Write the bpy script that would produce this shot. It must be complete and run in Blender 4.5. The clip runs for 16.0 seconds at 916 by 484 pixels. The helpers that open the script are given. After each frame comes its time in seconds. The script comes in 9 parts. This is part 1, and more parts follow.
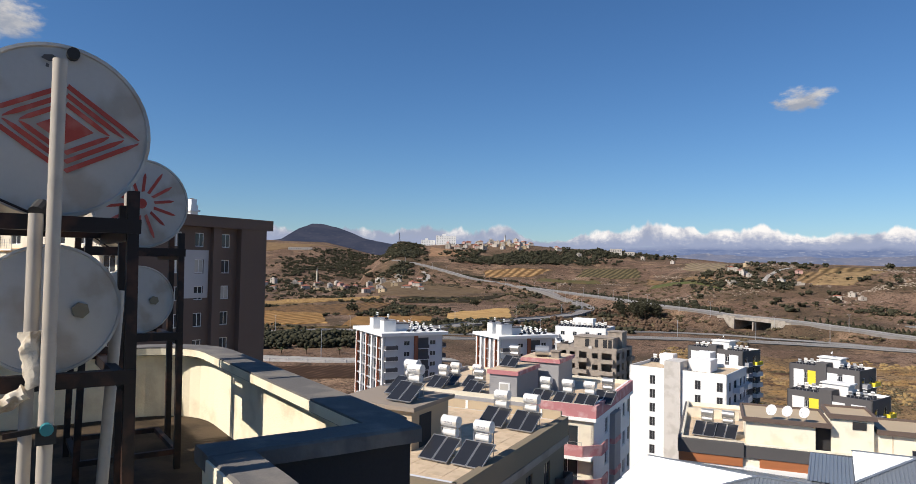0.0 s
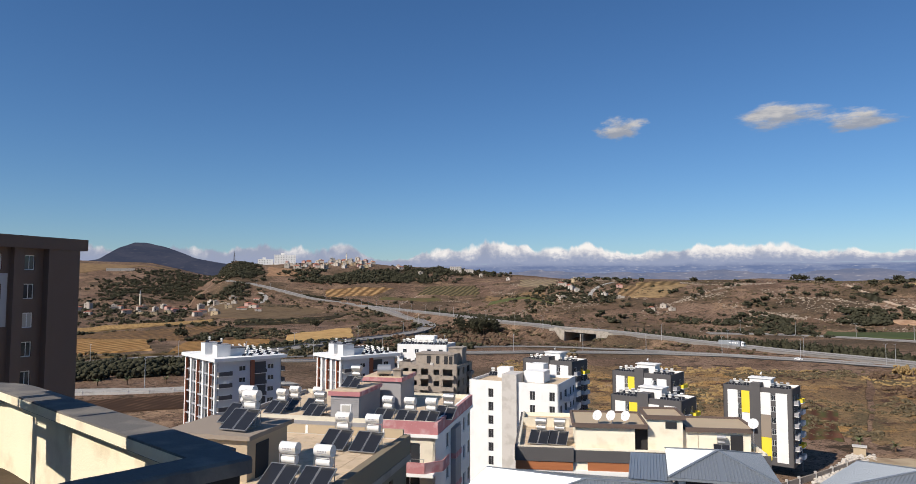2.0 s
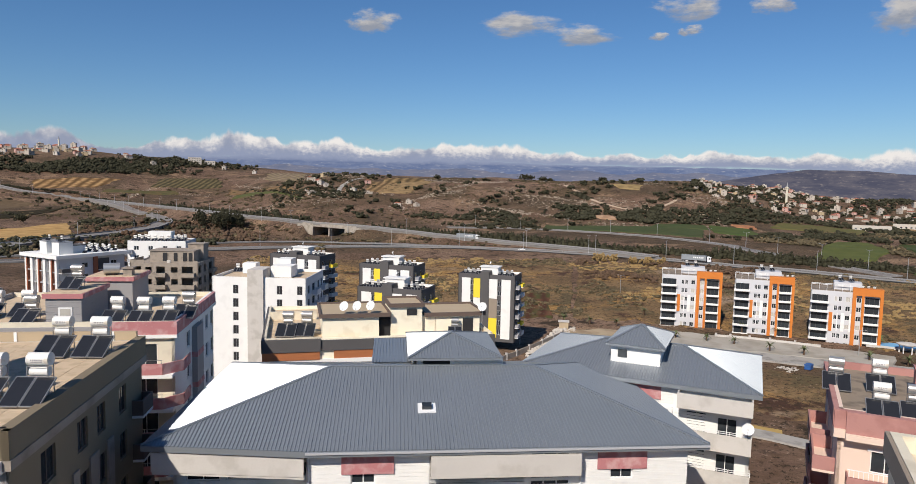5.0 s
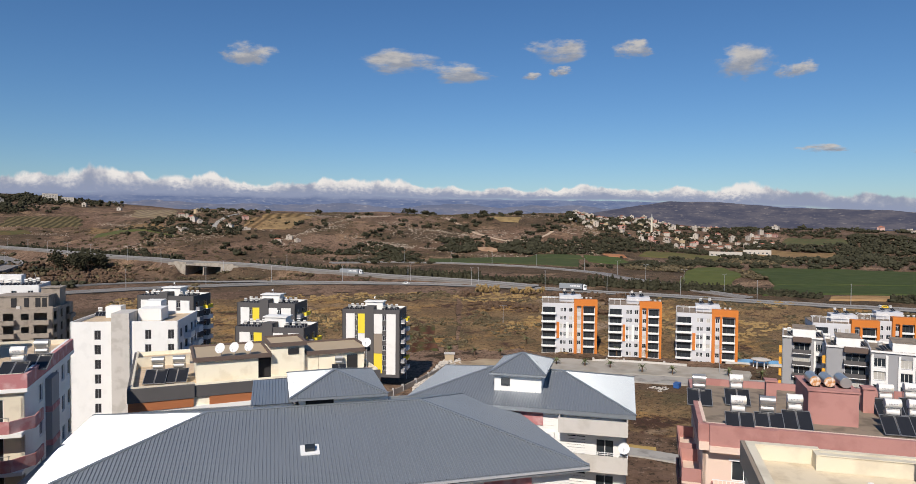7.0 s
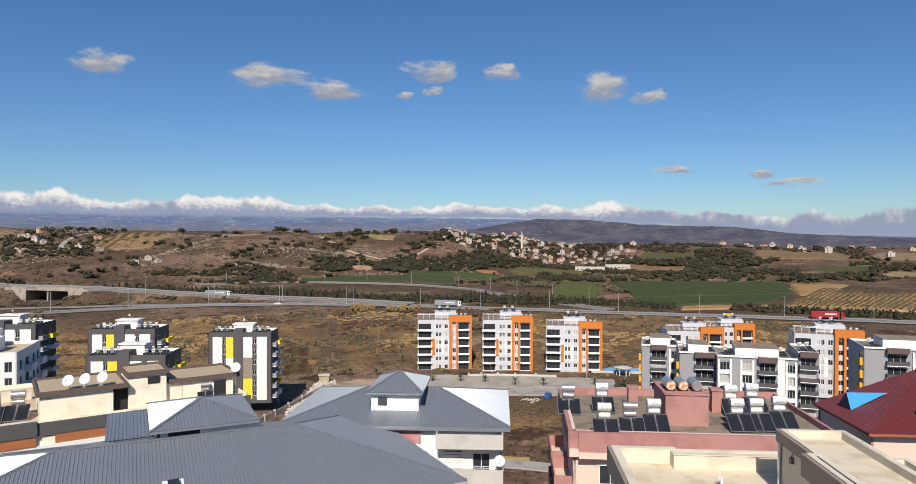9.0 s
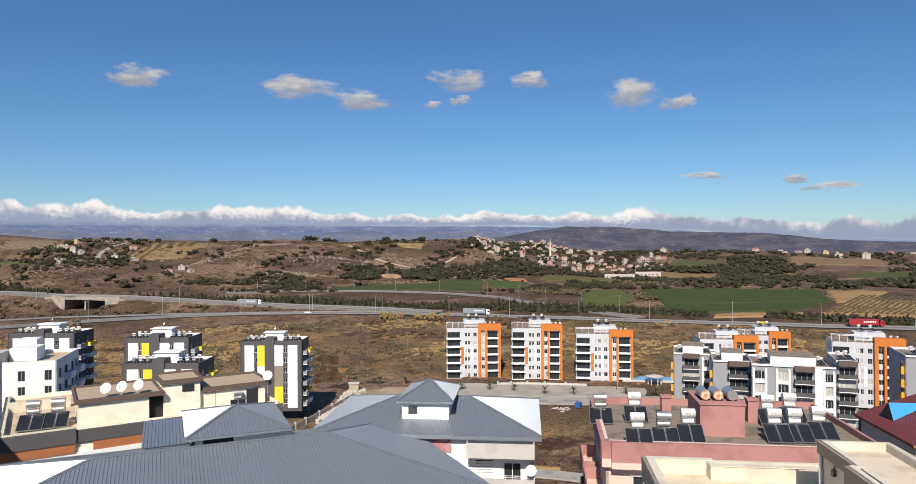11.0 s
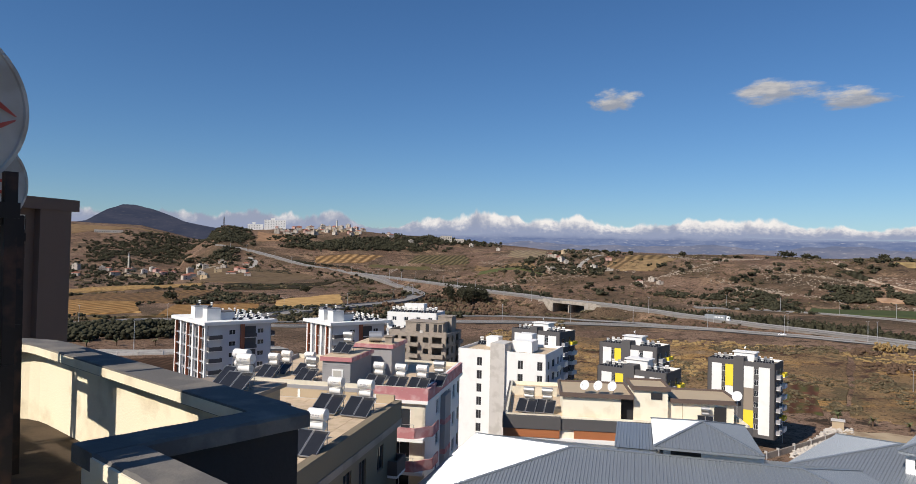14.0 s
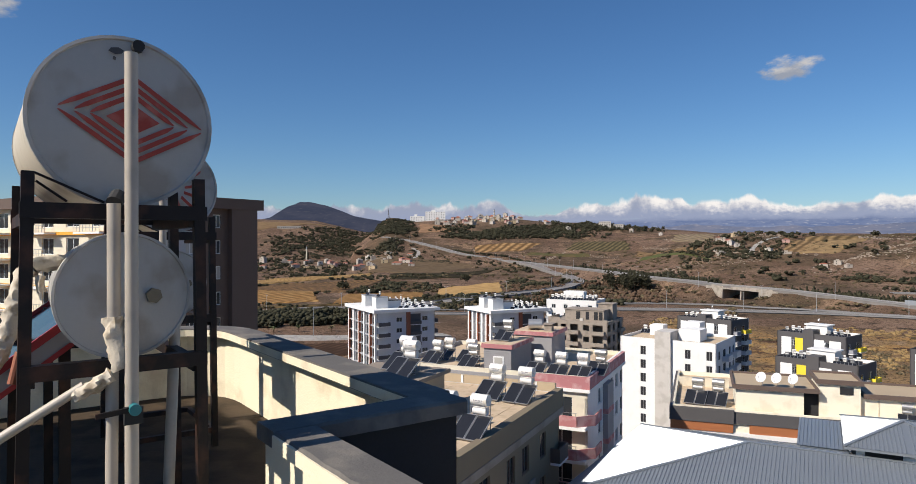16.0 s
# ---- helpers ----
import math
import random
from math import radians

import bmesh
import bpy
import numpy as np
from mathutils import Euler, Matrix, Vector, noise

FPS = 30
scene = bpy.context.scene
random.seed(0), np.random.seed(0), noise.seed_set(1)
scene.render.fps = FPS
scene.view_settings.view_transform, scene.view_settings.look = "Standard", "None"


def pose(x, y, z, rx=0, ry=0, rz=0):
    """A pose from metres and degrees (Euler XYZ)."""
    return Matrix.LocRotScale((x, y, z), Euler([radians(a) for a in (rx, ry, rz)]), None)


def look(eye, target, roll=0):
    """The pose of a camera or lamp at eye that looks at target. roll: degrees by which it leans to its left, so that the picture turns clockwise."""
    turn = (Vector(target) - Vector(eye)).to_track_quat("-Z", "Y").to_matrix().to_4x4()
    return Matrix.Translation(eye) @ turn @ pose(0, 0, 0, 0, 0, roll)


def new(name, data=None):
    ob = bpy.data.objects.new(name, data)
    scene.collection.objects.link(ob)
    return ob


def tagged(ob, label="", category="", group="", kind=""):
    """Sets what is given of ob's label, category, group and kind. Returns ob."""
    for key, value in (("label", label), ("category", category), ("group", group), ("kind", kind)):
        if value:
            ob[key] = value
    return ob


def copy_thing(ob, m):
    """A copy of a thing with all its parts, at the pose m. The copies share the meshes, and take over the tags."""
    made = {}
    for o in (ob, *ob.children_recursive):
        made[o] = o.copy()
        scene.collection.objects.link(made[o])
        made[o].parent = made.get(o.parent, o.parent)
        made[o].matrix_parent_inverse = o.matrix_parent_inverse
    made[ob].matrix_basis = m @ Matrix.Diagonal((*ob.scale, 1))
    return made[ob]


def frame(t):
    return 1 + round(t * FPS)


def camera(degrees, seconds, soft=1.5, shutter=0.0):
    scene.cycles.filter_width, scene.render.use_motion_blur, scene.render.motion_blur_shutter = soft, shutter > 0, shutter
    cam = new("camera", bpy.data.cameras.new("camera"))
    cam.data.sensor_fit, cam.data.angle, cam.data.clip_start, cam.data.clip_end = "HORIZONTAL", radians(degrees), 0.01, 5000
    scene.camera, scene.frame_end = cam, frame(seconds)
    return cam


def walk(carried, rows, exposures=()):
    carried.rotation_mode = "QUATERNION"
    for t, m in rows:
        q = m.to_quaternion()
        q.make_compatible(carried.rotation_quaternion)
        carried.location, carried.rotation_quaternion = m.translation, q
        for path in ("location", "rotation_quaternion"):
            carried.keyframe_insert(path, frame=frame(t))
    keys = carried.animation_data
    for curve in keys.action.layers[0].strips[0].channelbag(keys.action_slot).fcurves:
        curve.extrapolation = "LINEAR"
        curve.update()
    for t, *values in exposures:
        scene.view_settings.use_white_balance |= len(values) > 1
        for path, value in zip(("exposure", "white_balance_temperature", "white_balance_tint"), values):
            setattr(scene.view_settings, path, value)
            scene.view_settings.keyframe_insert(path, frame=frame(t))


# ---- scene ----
# The camera stands on a roof terrace and pans; its first eye is the origin, y ahead, x right.
cam = camera(68.93, 16.0, soft=0.7)
ROWS = [
    (0.0, -0.025, -0.028, 0.016, 8.89, 2.09, -1.04),
    (0.5, -0.004, -0.027, 0.009, 4.83, 1.08, -0.86),
    (1.0, 0.000, 0.000, -0.000, 0.10, 0.98, -0.67),
    (1.5, 0.002, 0.004, -0.008, -2.22, 0.54, -0.02),
    (2.0, 0.017, -0.081, 0.037, -4.59, 3.81, -0.07),
    (2.5, 0.031, -0.096, 0.032, -8.62, 3.46, -0.42),
    (3.0, 0.028, -0.108, 0.029, -11.62, 3.20, 0.07),
    (3.5, 0.037, -0.108, 0.001, -13.96, -0.56, 0.20),
    (4.0, 0.036, -0.108, -0.028, -19.20, -4.79, 0.21),
    (4.5, 0.026, -0.073, -0.015, -23.41, -5.38, -0.39),
    (7.0, 0.068, -0.331, 0.001, -35.80, -1.90, -0.43),
    (7.5, 0.051, -0.344, 0.004, -41.57, -1.97, 0.87),
    (8.0, 0.029, -0.346, 0.004, -44.69, -1.64, -0.12),
    (8.5, 0.017, -0.358, 0.007, -45.85, -1.04, -0.06),
    (9.0, -0.010, -0.332, 0.018, -46.52, -0.33, -0.04),
    (11.5, -0.148, -0.216, 0.038, -41.85, 1.00, 0.61),
    (12.0, -0.248, -0.214, 0.008, -32.74, 0.77, -0.08),
    (12.5, -0.281, -0.168, 0.016, -23.51, 0.79, -0.09),
    (13.0, -0.262, -0.115, 0.006, -16.81, 0.57, -0.69),
    (13.5, -0.279, -0.158, 0.016, -10.89, 0.53, -1.30),
    (14.0, -0.300, -0.186, 0.022, -5.46, 1.19, -1.34),
    (14.5, -0.301, -0.191, 0.025, -2.55, 0.90, -0.64),
    (15.0, -0.309, -0.180, 0.024, -0.25, 0.95, -0.14),
    (15.5, -0.267, -0.180, 0.032, 5.13, 0.04, -0.50),
    (16.0, -0.268, -0.173, 0.032, 8.00, 0.00, 0.09),
]
EXPOSURES = [(0.0, 0.25), (1.0, 0.17), (2.5, 0.12), (3.5, 0.09), (4.5, 0.03), (7.0, -0.05), (8.0, 0.0), (9.0, 0.07), (11.5, 0.16), (12.5, 0.07), (13.5, 0.09), (14.5, 0.06), (15.0, 0.06), (16.0, 0.14)]
walk(cam, [(t, pose(x, y, z, 90 + pitch, roll, yaw)) for t, x, y, z, yaw, pitch, roll in ROWS], EXPOSURES)

# ---- sky and sun ----
SUN_AZ, SUN_EL = 128.0, 40.0  # degrees to the left of straight ahead, and above the horizon
to_sun = Vector((-math.sin(radians(SUN_AZ)) * math.cos(radians(SUN_EL)), math.cos(radians(SUN_AZ)) * math.cos(radians(SUN_EL)), math.sin(radians(SUN_EL))))
world = bpy.data.worlds.new("sky")
scene.world = world
world.use_nodes = True
sky = world.node_tree.nodes.new("ShaderNodeTexSky")
sky.sky_type, sky.sun_disc = "NISHITA", False
sky.sun_elevation, sky.sun_rotation = radians(SUN_EL), radians(-SUN_AZ)
sky.altitude, sky.air_density, sky.dust_density, sky.ozone_density = 300, 1.0, 0.35, 4.6
background = world.node_tree.nodes["Background"]
background.inputs["Strength"].default_value = 0.073
depth = world.node_tree.nodes.new("ShaderNodeHueSaturation")
depth.inputs["Saturation"].default_value = 1.12
cast = world.node_tree.nodes.new("ShaderNodeMix")
cast.data_type, cast.blend_type = "RGBA", "MULTIPLY"
cast.inputs["Factor"].default_value = 1.0
cast.inputs["B"].default_value = (0.925, 1.06, 1.195, 1)
world.node_tree.links.new(sky.outputs[0], depth.inputs["Color"])
world.node_tree.links.new(depth.outputs[0], cast.inputs["A"])
world.node_tree.links.new(cast.outputs["Result"], background.inputs["Color"])
sun_data = bpy.data.lights.new("sun", "SUN")
sun_data.energy, sun_data.angle, sun_data.color = 5.0, radians(0.53), (1.0, 0.915, 0.815)
sun = new("sun", sun_data)
sun.matrix_world = look(Vector((0, 0, 60)) + to_sun * 100, Vector((0, 0, 60)))


# ---- materials ----
def material(name, colour, rough=0.7, metal=0.0, spread=0.15, size=2.0, fine=30.0, bump=0.0, second=None, amount=0.5, coat=0.0, per_object=0.0, stretch=(1, 1, 1), gloss=0.5, islands=0.0):
    """A surface with a base colour, broken up by a large and a fine noise in metres; second: a stain colour that covers amount of it."""
    m = bpy.data.materials.new(name)
    m.use_nodes = True
    nodes, links = m.node_tree.nodes, m.node_tree.links
    shader = nodes["Principled BSDF"]
    shader.inputs["Roughness"].default_value, shader.inputs["Metallic"].default_value = rough, metal
    shader.inputs["Coat Weight"].default_value = coat
    shader.inputs["Specular IOR Level"].default_value = gloss
    where = nodes.new("ShaderNodeTexCoord")
    mapping = nodes.new("ShaderNodeMapping")
    mapping.inputs["Scale"].default_value = stretch
    links.new(where.outputs["Object"], mapping.inputs["Vector"])
    big, small = nodes.new("ShaderNodeTexNoise"), nodes.new("ShaderNodeTexNoise")
    for tex, scale in ((big, 1 / size), (small, fine)):
        tex.inputs["Scale"].default_value, tex.inputs["Detail"].default_value = scale, 5
        links.new(mapping.outputs[0], tex.inputs["Vector"])
    value = nodes.new("ShaderNodeMath")
    value.operation = "MULTIPLY_ADD"
    links.new(big.outputs[0], value.inputs[0])
    value.inputs[1].default_value = 2 * spread
    value.inputs[2].default_value = 1 - spread
    grain = nodes.new("ShaderNodeMath")
    grain.operation = "MULTIPLY_ADD"
    links.new(small.outputs[0], grain.inputs[0])
    grain.inputs[1].default_value = spread
    links.new(value.outputs[0], grain.inputs[2])
    last = grain
    if per_object:
        info = nodes.new("ShaderNodeObjectInfo")
        last = nodes.new("ShaderNodeMath")
        last.operation = "MULTIPLY_ADD"
        links.new(info.outputs["Random"], last.inputs[0])
        last.inputs[1].default_value = per_object
        links.new(grain.outputs[0], last.inputs[2])
    if islands:
        piece = nodes.new("ShaderNodeNewGeometry")
        swing = nodes.new("ShaderNodeMath")
        swing.operation = "MULTIPLY_ADD"
        links.new(piece.outputs["Random Per Island"], swing.inputs[0])
        swing.inputs[1].default_value = islands
        links.new(last.outputs[0], swing.inputs[2])
        last = swing
    tone = nodes.new("ShaderNodeHueSaturation")
    tone.inputs["Color"].default_value = (*colour, 1)
    if second:
        mix = nodes.new("ShaderNodeMix")
        mix.data_type = "RGBA"
        ramp = nodes.new("ShaderNodeMapRange")
        ramp.inputs["From Min"].default_value, ramp.inputs["From Max"].default_value = 0.62 - amount * 0.3, 0.72 - amount * 0.2
        stain = nodes.new("ShaderNodeTexNoise")
        stain.inputs["Scale"].default_value, stain.inputs["Detail"].default_value = 1.7 / size, 8
        links.new(mapping.outputs[0], stain.inputs["Vector"])
        links.new(stain.outputs[0], ramp.inputs["Value"])
        links.new(ramp.outputs[0], mix.inputs["Factor"])
        mix.inputs["A"].default_value, mix.inputs["B"].default_value = (*colour, 1), (*second, 1)
        links.new(mix.outputs["Result"], tone.inputs["Color"])
    links.new(last.outputs[0], tone.inputs["Value"])
    links.new(tone.outputs[0], shader.inputs["Base Color"])
    if bump:
        relief = nodes.new("ShaderNodeBump")
        relief.inputs["Strength"].default_value, relief.inputs["Distance"].default_value = 0.6, bump
        links.new(small.outputs[0], relief.inputs["Height"])
        links.new(relief.outputs[0], shader.inputs["Normal"])
    return m


M = {}
M["white_render"] = material("white_render", (0.78, 0.77, 0.74), 0.85, size=3, fine=12, spread=0.05, second=(0.74, 0.73, 0.7), amount=0.3)
# Darker, bluish copy of white_render: puts the shade of turned-away faces into the colour.
M["cool_white"] = material("cool_white", (0.6, 0.605, 0.62), 0.8, size=3, fine=12, spread=0.05)
M["cream_render"] = material("cream_render", (0.84, 0.78, 0.62), 0.85, size=2.5, fine=25, spread=0.05, second=(0.76, 0.69, 0.53), amount=0.4, bump=0.003)
M["pale_cream"] = material("pale_cream", (0.66, 0.6, 0.47), 0.85, size=3, fine=14, spread=0.05, second=(0.56, 0.5, 0.39), amount=0.3)
M["tan_render"] = material("tan_render", (0.42, 0.33, 0.22), 0.85, size=3, fine=14, spread=0.08)
M["taupe"] = material("taupe", (0.27, 0.22, 0.17), 0.8, size=3, fine=14, spread=0.08)
M["dark_grey"] = material("dark_grey", (0.085, 0.08, 0.08), 0.8, size=3, fine=14, spread=0.1)
M["mid_grey"] = material("mid_grey", (0.3, 0.3, 0.31), 0.8, size=3, fine=14, spread=0.08)
M["light_grey"] = material("light_grey", (0.4, 0.405, 0.42), 0.8, size=3, fine=14, spread=0.06)
M["brown_render"] = material("brown_render", (0.12, 0.085, 0.068), 0.85, size=3, fine=14, spread=0.08)
M["orange_render"] = material("orange_render", (0.56, 0.17, 0.022), 0.7, size=3, fine=14, spread=0.06)
M["yellow_render"] = material("yellow_render", (0.8, 0.62, 0.04), 0.7, size=3, fine=14, spread=0.06)
M["amber_render"] = material("amber_render", (0.72, 0.36, 0.04), 0.7, size=3, fine=14, spread=0.06)
M["rust_red"] = material("rust_red", (0.3, 0.1, 0.05), 0.7, size=3, fine=14, spread=0.08)
M["wood_band"] = material("wood_band", (0.36, 0.13, 0.05), 0.6, size=2, fine=20, spread=0.12, stretch=(1, 1, 6))
M["pink_band"] = material("pink_band", (0.42, 0.17, 0.175), 0.8, size=1.5, fine=9, spread=0.12, second=(0.5, 0.3, 0.29), amount=0.5)
M["pink_wall"] = material("pink_wall", (0.7, 0.54, 0.44), 0.85, size=2.5, fine=14, spread=0.06)
M["rose_band"] = material("rose_band", (0.4, 0.2, 0.175), 0.85, size=2.5, fine=14, spread=0.1, second=(0.34, 0.16, 0.14), amount=0.4)
M["olive_wall"] = material("olive_wall", (0.2, 0.16, 0.105), 0.85, size=3, fine=14, spread=0.08)
M["grey_siding"] = material("grey_siding", (0.3, 0.29, 0.29), 0.8, size=2, fine=10, spread=0.06)
M["concrete"] = material("concrete", (0.29, 0.245, 0.2), 0.9, size=2.5, fine=10, spread=0.14, second=(0.22, 0.185, 0.15), amount=0.4)
M["pale_concrete"] = material("pale_concrete", (0.52, 0.49, 0.45), 0.9, size=3, fine=10, spread=0.1, second=(0.44, 0.41, 0.37), amount=0.4)
M["roof_tile"] = material("roof_tile", (0.52, 0.4, 0.27), 0.85, size=1.6, fine=8, spread=0.12, second=(0.42, 0.32, 0.21), amount=0.4, per_object=0.12)
M["roof_screed"] = material("roof_screed", (0.24, 0.19, 0.14), 0.9, size=2.2, fine=8, spread=0.16, second=(0.15, 0.12, 0.09), amount=0.45)
M["beige_screed"] = material("beige_screed", (0.66, 0.57, 0.42), 0.9, size=1.8, fine=14, spread=0.08, second=(0.54, 0.45, 0.32), amount=0.45, bump=0.002)
M["skip_blue"] = material("skip_blue", (0.025, 0.09, 0.27), 0.5, size=0.6, fine=6, spread=0.2)
M["village_white"] = material("village_white", (0.48, 0.435, 0.38), 0.9, size=3, fine=2, spread=0.1)
M["metal_roof"] = material("metal_roof", (0.25, 0.275, 0.3), 0.38, 0.4, size=4, fine=6, spread=0.06)
M["red_roof"] = material("red_roof", (0.13, 0.024, 0.022), 0.5, 0.0, size=4, fine=6, spread=0.12)
M["blue_sheet"] = material("blue_sheet", (0.02, 0.25, 0.62), 0.5, size=0.6, fine=6, spread=0.2)
M["pool_blue"] = material("pool_blue", (0.2, 0.42, 0.62), 0.15, size=2, fine=3, spread=0.1)
M["glass"] = material("glass", (0.025, 0.03, 0.035), 0.06, size=1.5, fine=3, spread=0.3)
M["window_white"] = material("window_white", (0.75, 0.75, 0.74), 0.4, size=1, fine=12, spread=0.04)
M["curtain"] = material("curtain", (0.42, 0.4, 0.36), 0.7, size=1, fine=9, spread=0.1, stretch=(6, 6, 1))
# Near-black for sheets and boxes that stand for the shade inside openings.
M["dark_void"] = material("dark_void", (0.02, 0.02, 0.022), 0.9, size=1, fine=6, spread=0.3)
M["rail_metal"] = material("rail_metal", (0.4, 0.4, 0.41), 0.35, 0.8, size=1, fine=20, spread=0.08)
M["tank_white"] = material("tank_white", (0.72, 0.7, 0.66), 0.4, size=0.5, fine=10, spread=0.06, second=(0.6, 0.55, 0.47), amount=0.25)
M["tank_steel"] = material("tank_steel", (0.5, 0.49, 0.47), 0.35, 0.7, size=0.6, fine=10, spread=0.1)
M["tank_rust"] = material("tank_rust", (0.45, 0.2, 0.06), 0.8, size=0.5, fine=9, spread=0.2, second=(0.62, 0.57, 0.5), amount=0.55)
M["panel_glass"] = material("panel_glass", (0.02, 0.021, 0.024), 0.12, size=1.2, fine=3, spread=0.2)
M["panel_frame"] = material("panel_frame", (0.35, 0.35, 0.35), 0.4, 0.7, size=1, fine=20, spread=0.08)
M["logo_grey"] = material("logo_grey", (0.3, 0.29, 0.3), 0.6, size=0.5, fine=20, spread=0.06)
M["asphalt"] = material("asphalt", (0.2, 0.183, 0.168), 0.9, size=9, fine=1.5, spread=0.1, second=(0.165, 0.15, 0.137), amount=0.4)
M["street"] = material("street", (0.33, 0.31, 0.275), 0.9, size=6, fine=1.5, spread=0.1, second=(0.22, 0.2, 0.18), amount=0.4)
M["sand_track"] = material("sand_track", (0.46, 0.36, 0.27), 0.95, size=6, fine=1.5, spread=0.14, second=(0.36, 0.26, 0.18), amount=0.4, gloss=0.1)
M["road_white"] = material("road_white", (0.45, 0.44, 0.42), 0.8, size=6, fine=2, spread=0.1)
M["barrier"] = material("barrier", (0.22, 0.215, 0.21), 0.8, size=6, fine=2, spread=0.1)
M["pole_metal"] = material("pole_metal", (0.42, 0.42, 0.42), 0.5, 0.5, size=3, fine=4, spread=0.1)
M["bark"] = material("bark", (0.085, 0.055, 0.036), 0.9, size=0.5, fine=9, spread=0.2, gloss=0.1, islands=0.5)
# Both leaf colours lean to blue, for the haze over far slopes.
M["leaf_dark"] = material("leaf_dark", (0.028, 0.027, 0.017), 0.9, size=3, fine=1.2, spread=0.35, islands=1.1, gloss=0.05)
M["leaf_olive"] = material("leaf_olive", (0.06, 0.049, 0.03), 0.9, size=5, fine=1.0, spread=0.35, second=(0.1, 0.074, 0.042), amount=0.4, gloss=0.05, islands=1.0)
M["leaf_palm"] = material("leaf_palm", (0.095, 0.11, 0.042), 0.7, size=1, fine=5, spread=0.25)
M["reed"] = material("reed", (0.25, 0.165, 0.065), 0.9, size=4, fine=2, spread=0.25)
M["stone"] = material("stone", (0.2, 0.165, 0.13), 0.9, size=4, fine=2, spread=0.2, islands=0.9, gloss=0.1)
M["house_wall"] = material("house_wall", (0.36, 0.315, 0.265), 0.9, size=3, fine=2, spread=0.1, per_object=0.35)
M["house_roof"] = material("house_roof", (0.27, 0.1, 0.06), 0.8, size=3, fine=2, spread=0.15, per_object=0.3)
M["house_pink"] = material("house_pink", (0.42, 0.26, 0.22), 0.9, size=3, fine=2, spread=0.1, per_object=0.3)
M["house_ochre"] = material("house_ochre", (0.38, 0.29, 0.18), 0.9, size=3, fine=2, spread=0.1, per_object=0.3)
M["truck_red"] = material("truck_red", (0.32, 0.025, 0.03), 0.4, size=2, fine=3, spread=0.1)
M["bridge_concrete"] = material("bridge_concrete", (0.34, 0.3, 0.25), 0.9, size=4, fine=3, spread=0.15, second=(0.25, 0.215, 0.175), amount=0.5)
M["facade_grey"] = material("facade_grey", (0.55, 0.55, 0.565), 0.8, size=3, fine=14, spread=0.06)
M["truck_grey"] = material("truck_grey", (0.24, 0.26, 0.275), 0.5, size=2, fine=3, spread=0.1)
M["taxi_yellow"] = material("taxi_yellow", (0.75, 0.5, 0.02), 0.35, size=2, fine=3, spread=0.06)
M["rubber"] = material("rubber", (0.025, 0.025, 0.025), 0.8, size=0.5, fine=12, spread=0.2)
M["iron"] = material("iron", (0.012, 0.0075, 0.0065), 0.6, 0.2, size=0.25, fine=40, spread=0.25, second=(0.06, 0.025, 0.015), amount=0.4, bump=0.001)
M["pvc"] = material("pvc", (0.45, 0.4, 0.33), 0.45, size=0.3, fine=25, spread=0.08, second=(0.37, 0.33, 0.28), amount=0.3)
M["drum_white"] = material("drum_white", (0.46, 0.445, 0.41), 0.5, size=0.3, fine=45, spread=0.1, second=(0.36, 0.32, 0.27), amount=0.4, bump=0.0012)
M["drum_cream"] = material("drum_cream", (0.62, 0.55, 0.43), 0.5, size=0.35, fine=30, spread=0.07, second=(0.5, 0.42, 0.31), amount=0.35)
M["red_paint"] = material("red_paint", (0.4, 0.06, 0.04), 0.7, size=0.12, fine=90, spread=0.15, second=(0.45, 0.12, 0.09), amount=0.3)
M["brass"] = material("brass", (0.2, 0.17, 0.12), 0.5, 0.6, size=0.1, fine=60, spread=0.2)
M["foam"] = material("foam", (0.6, 0.53, 0.42), 0.9, size=0.08, fine=60, spread=0.15, second=(0.4, 0.32, 0.22), amount=0.4, bump=0.006)
M["valve_teal"] = material("valve_teal", (0.02, 0.2, 0.22), 0.4, size=0.1, fine=30, spread=0.1)
M["parapet_cream"] = material("parapet_cream", (0.8, 0.72, 0.53), 0.85, size=0.5, fine=60, spread=0.08, second=(0.66, 0.57, 0.4), amount=0.4, bump=0.004)
M["cap_blue"] = material("cap_blue", (0.115, 0.108, 0.1), 0.8, size=0.35, fine=70, spread=0.18, second=(0.17, 0.155, 0.135), amount=0.45, bump=0.004, gloss=0.3)
# Near-black colour that puts the shade of the outer faces into the wall.
M["outer_shade"] = material("outer_shade", (0.04, 0.038, 0.038), 0.9, size=0.5, fine=60, spread=0.2, bump=0.004, gloss=0.2)
# The base colour is lowered to put the floor's shade into it.
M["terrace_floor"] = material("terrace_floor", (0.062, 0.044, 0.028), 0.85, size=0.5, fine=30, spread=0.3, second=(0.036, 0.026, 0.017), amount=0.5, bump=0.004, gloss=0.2)


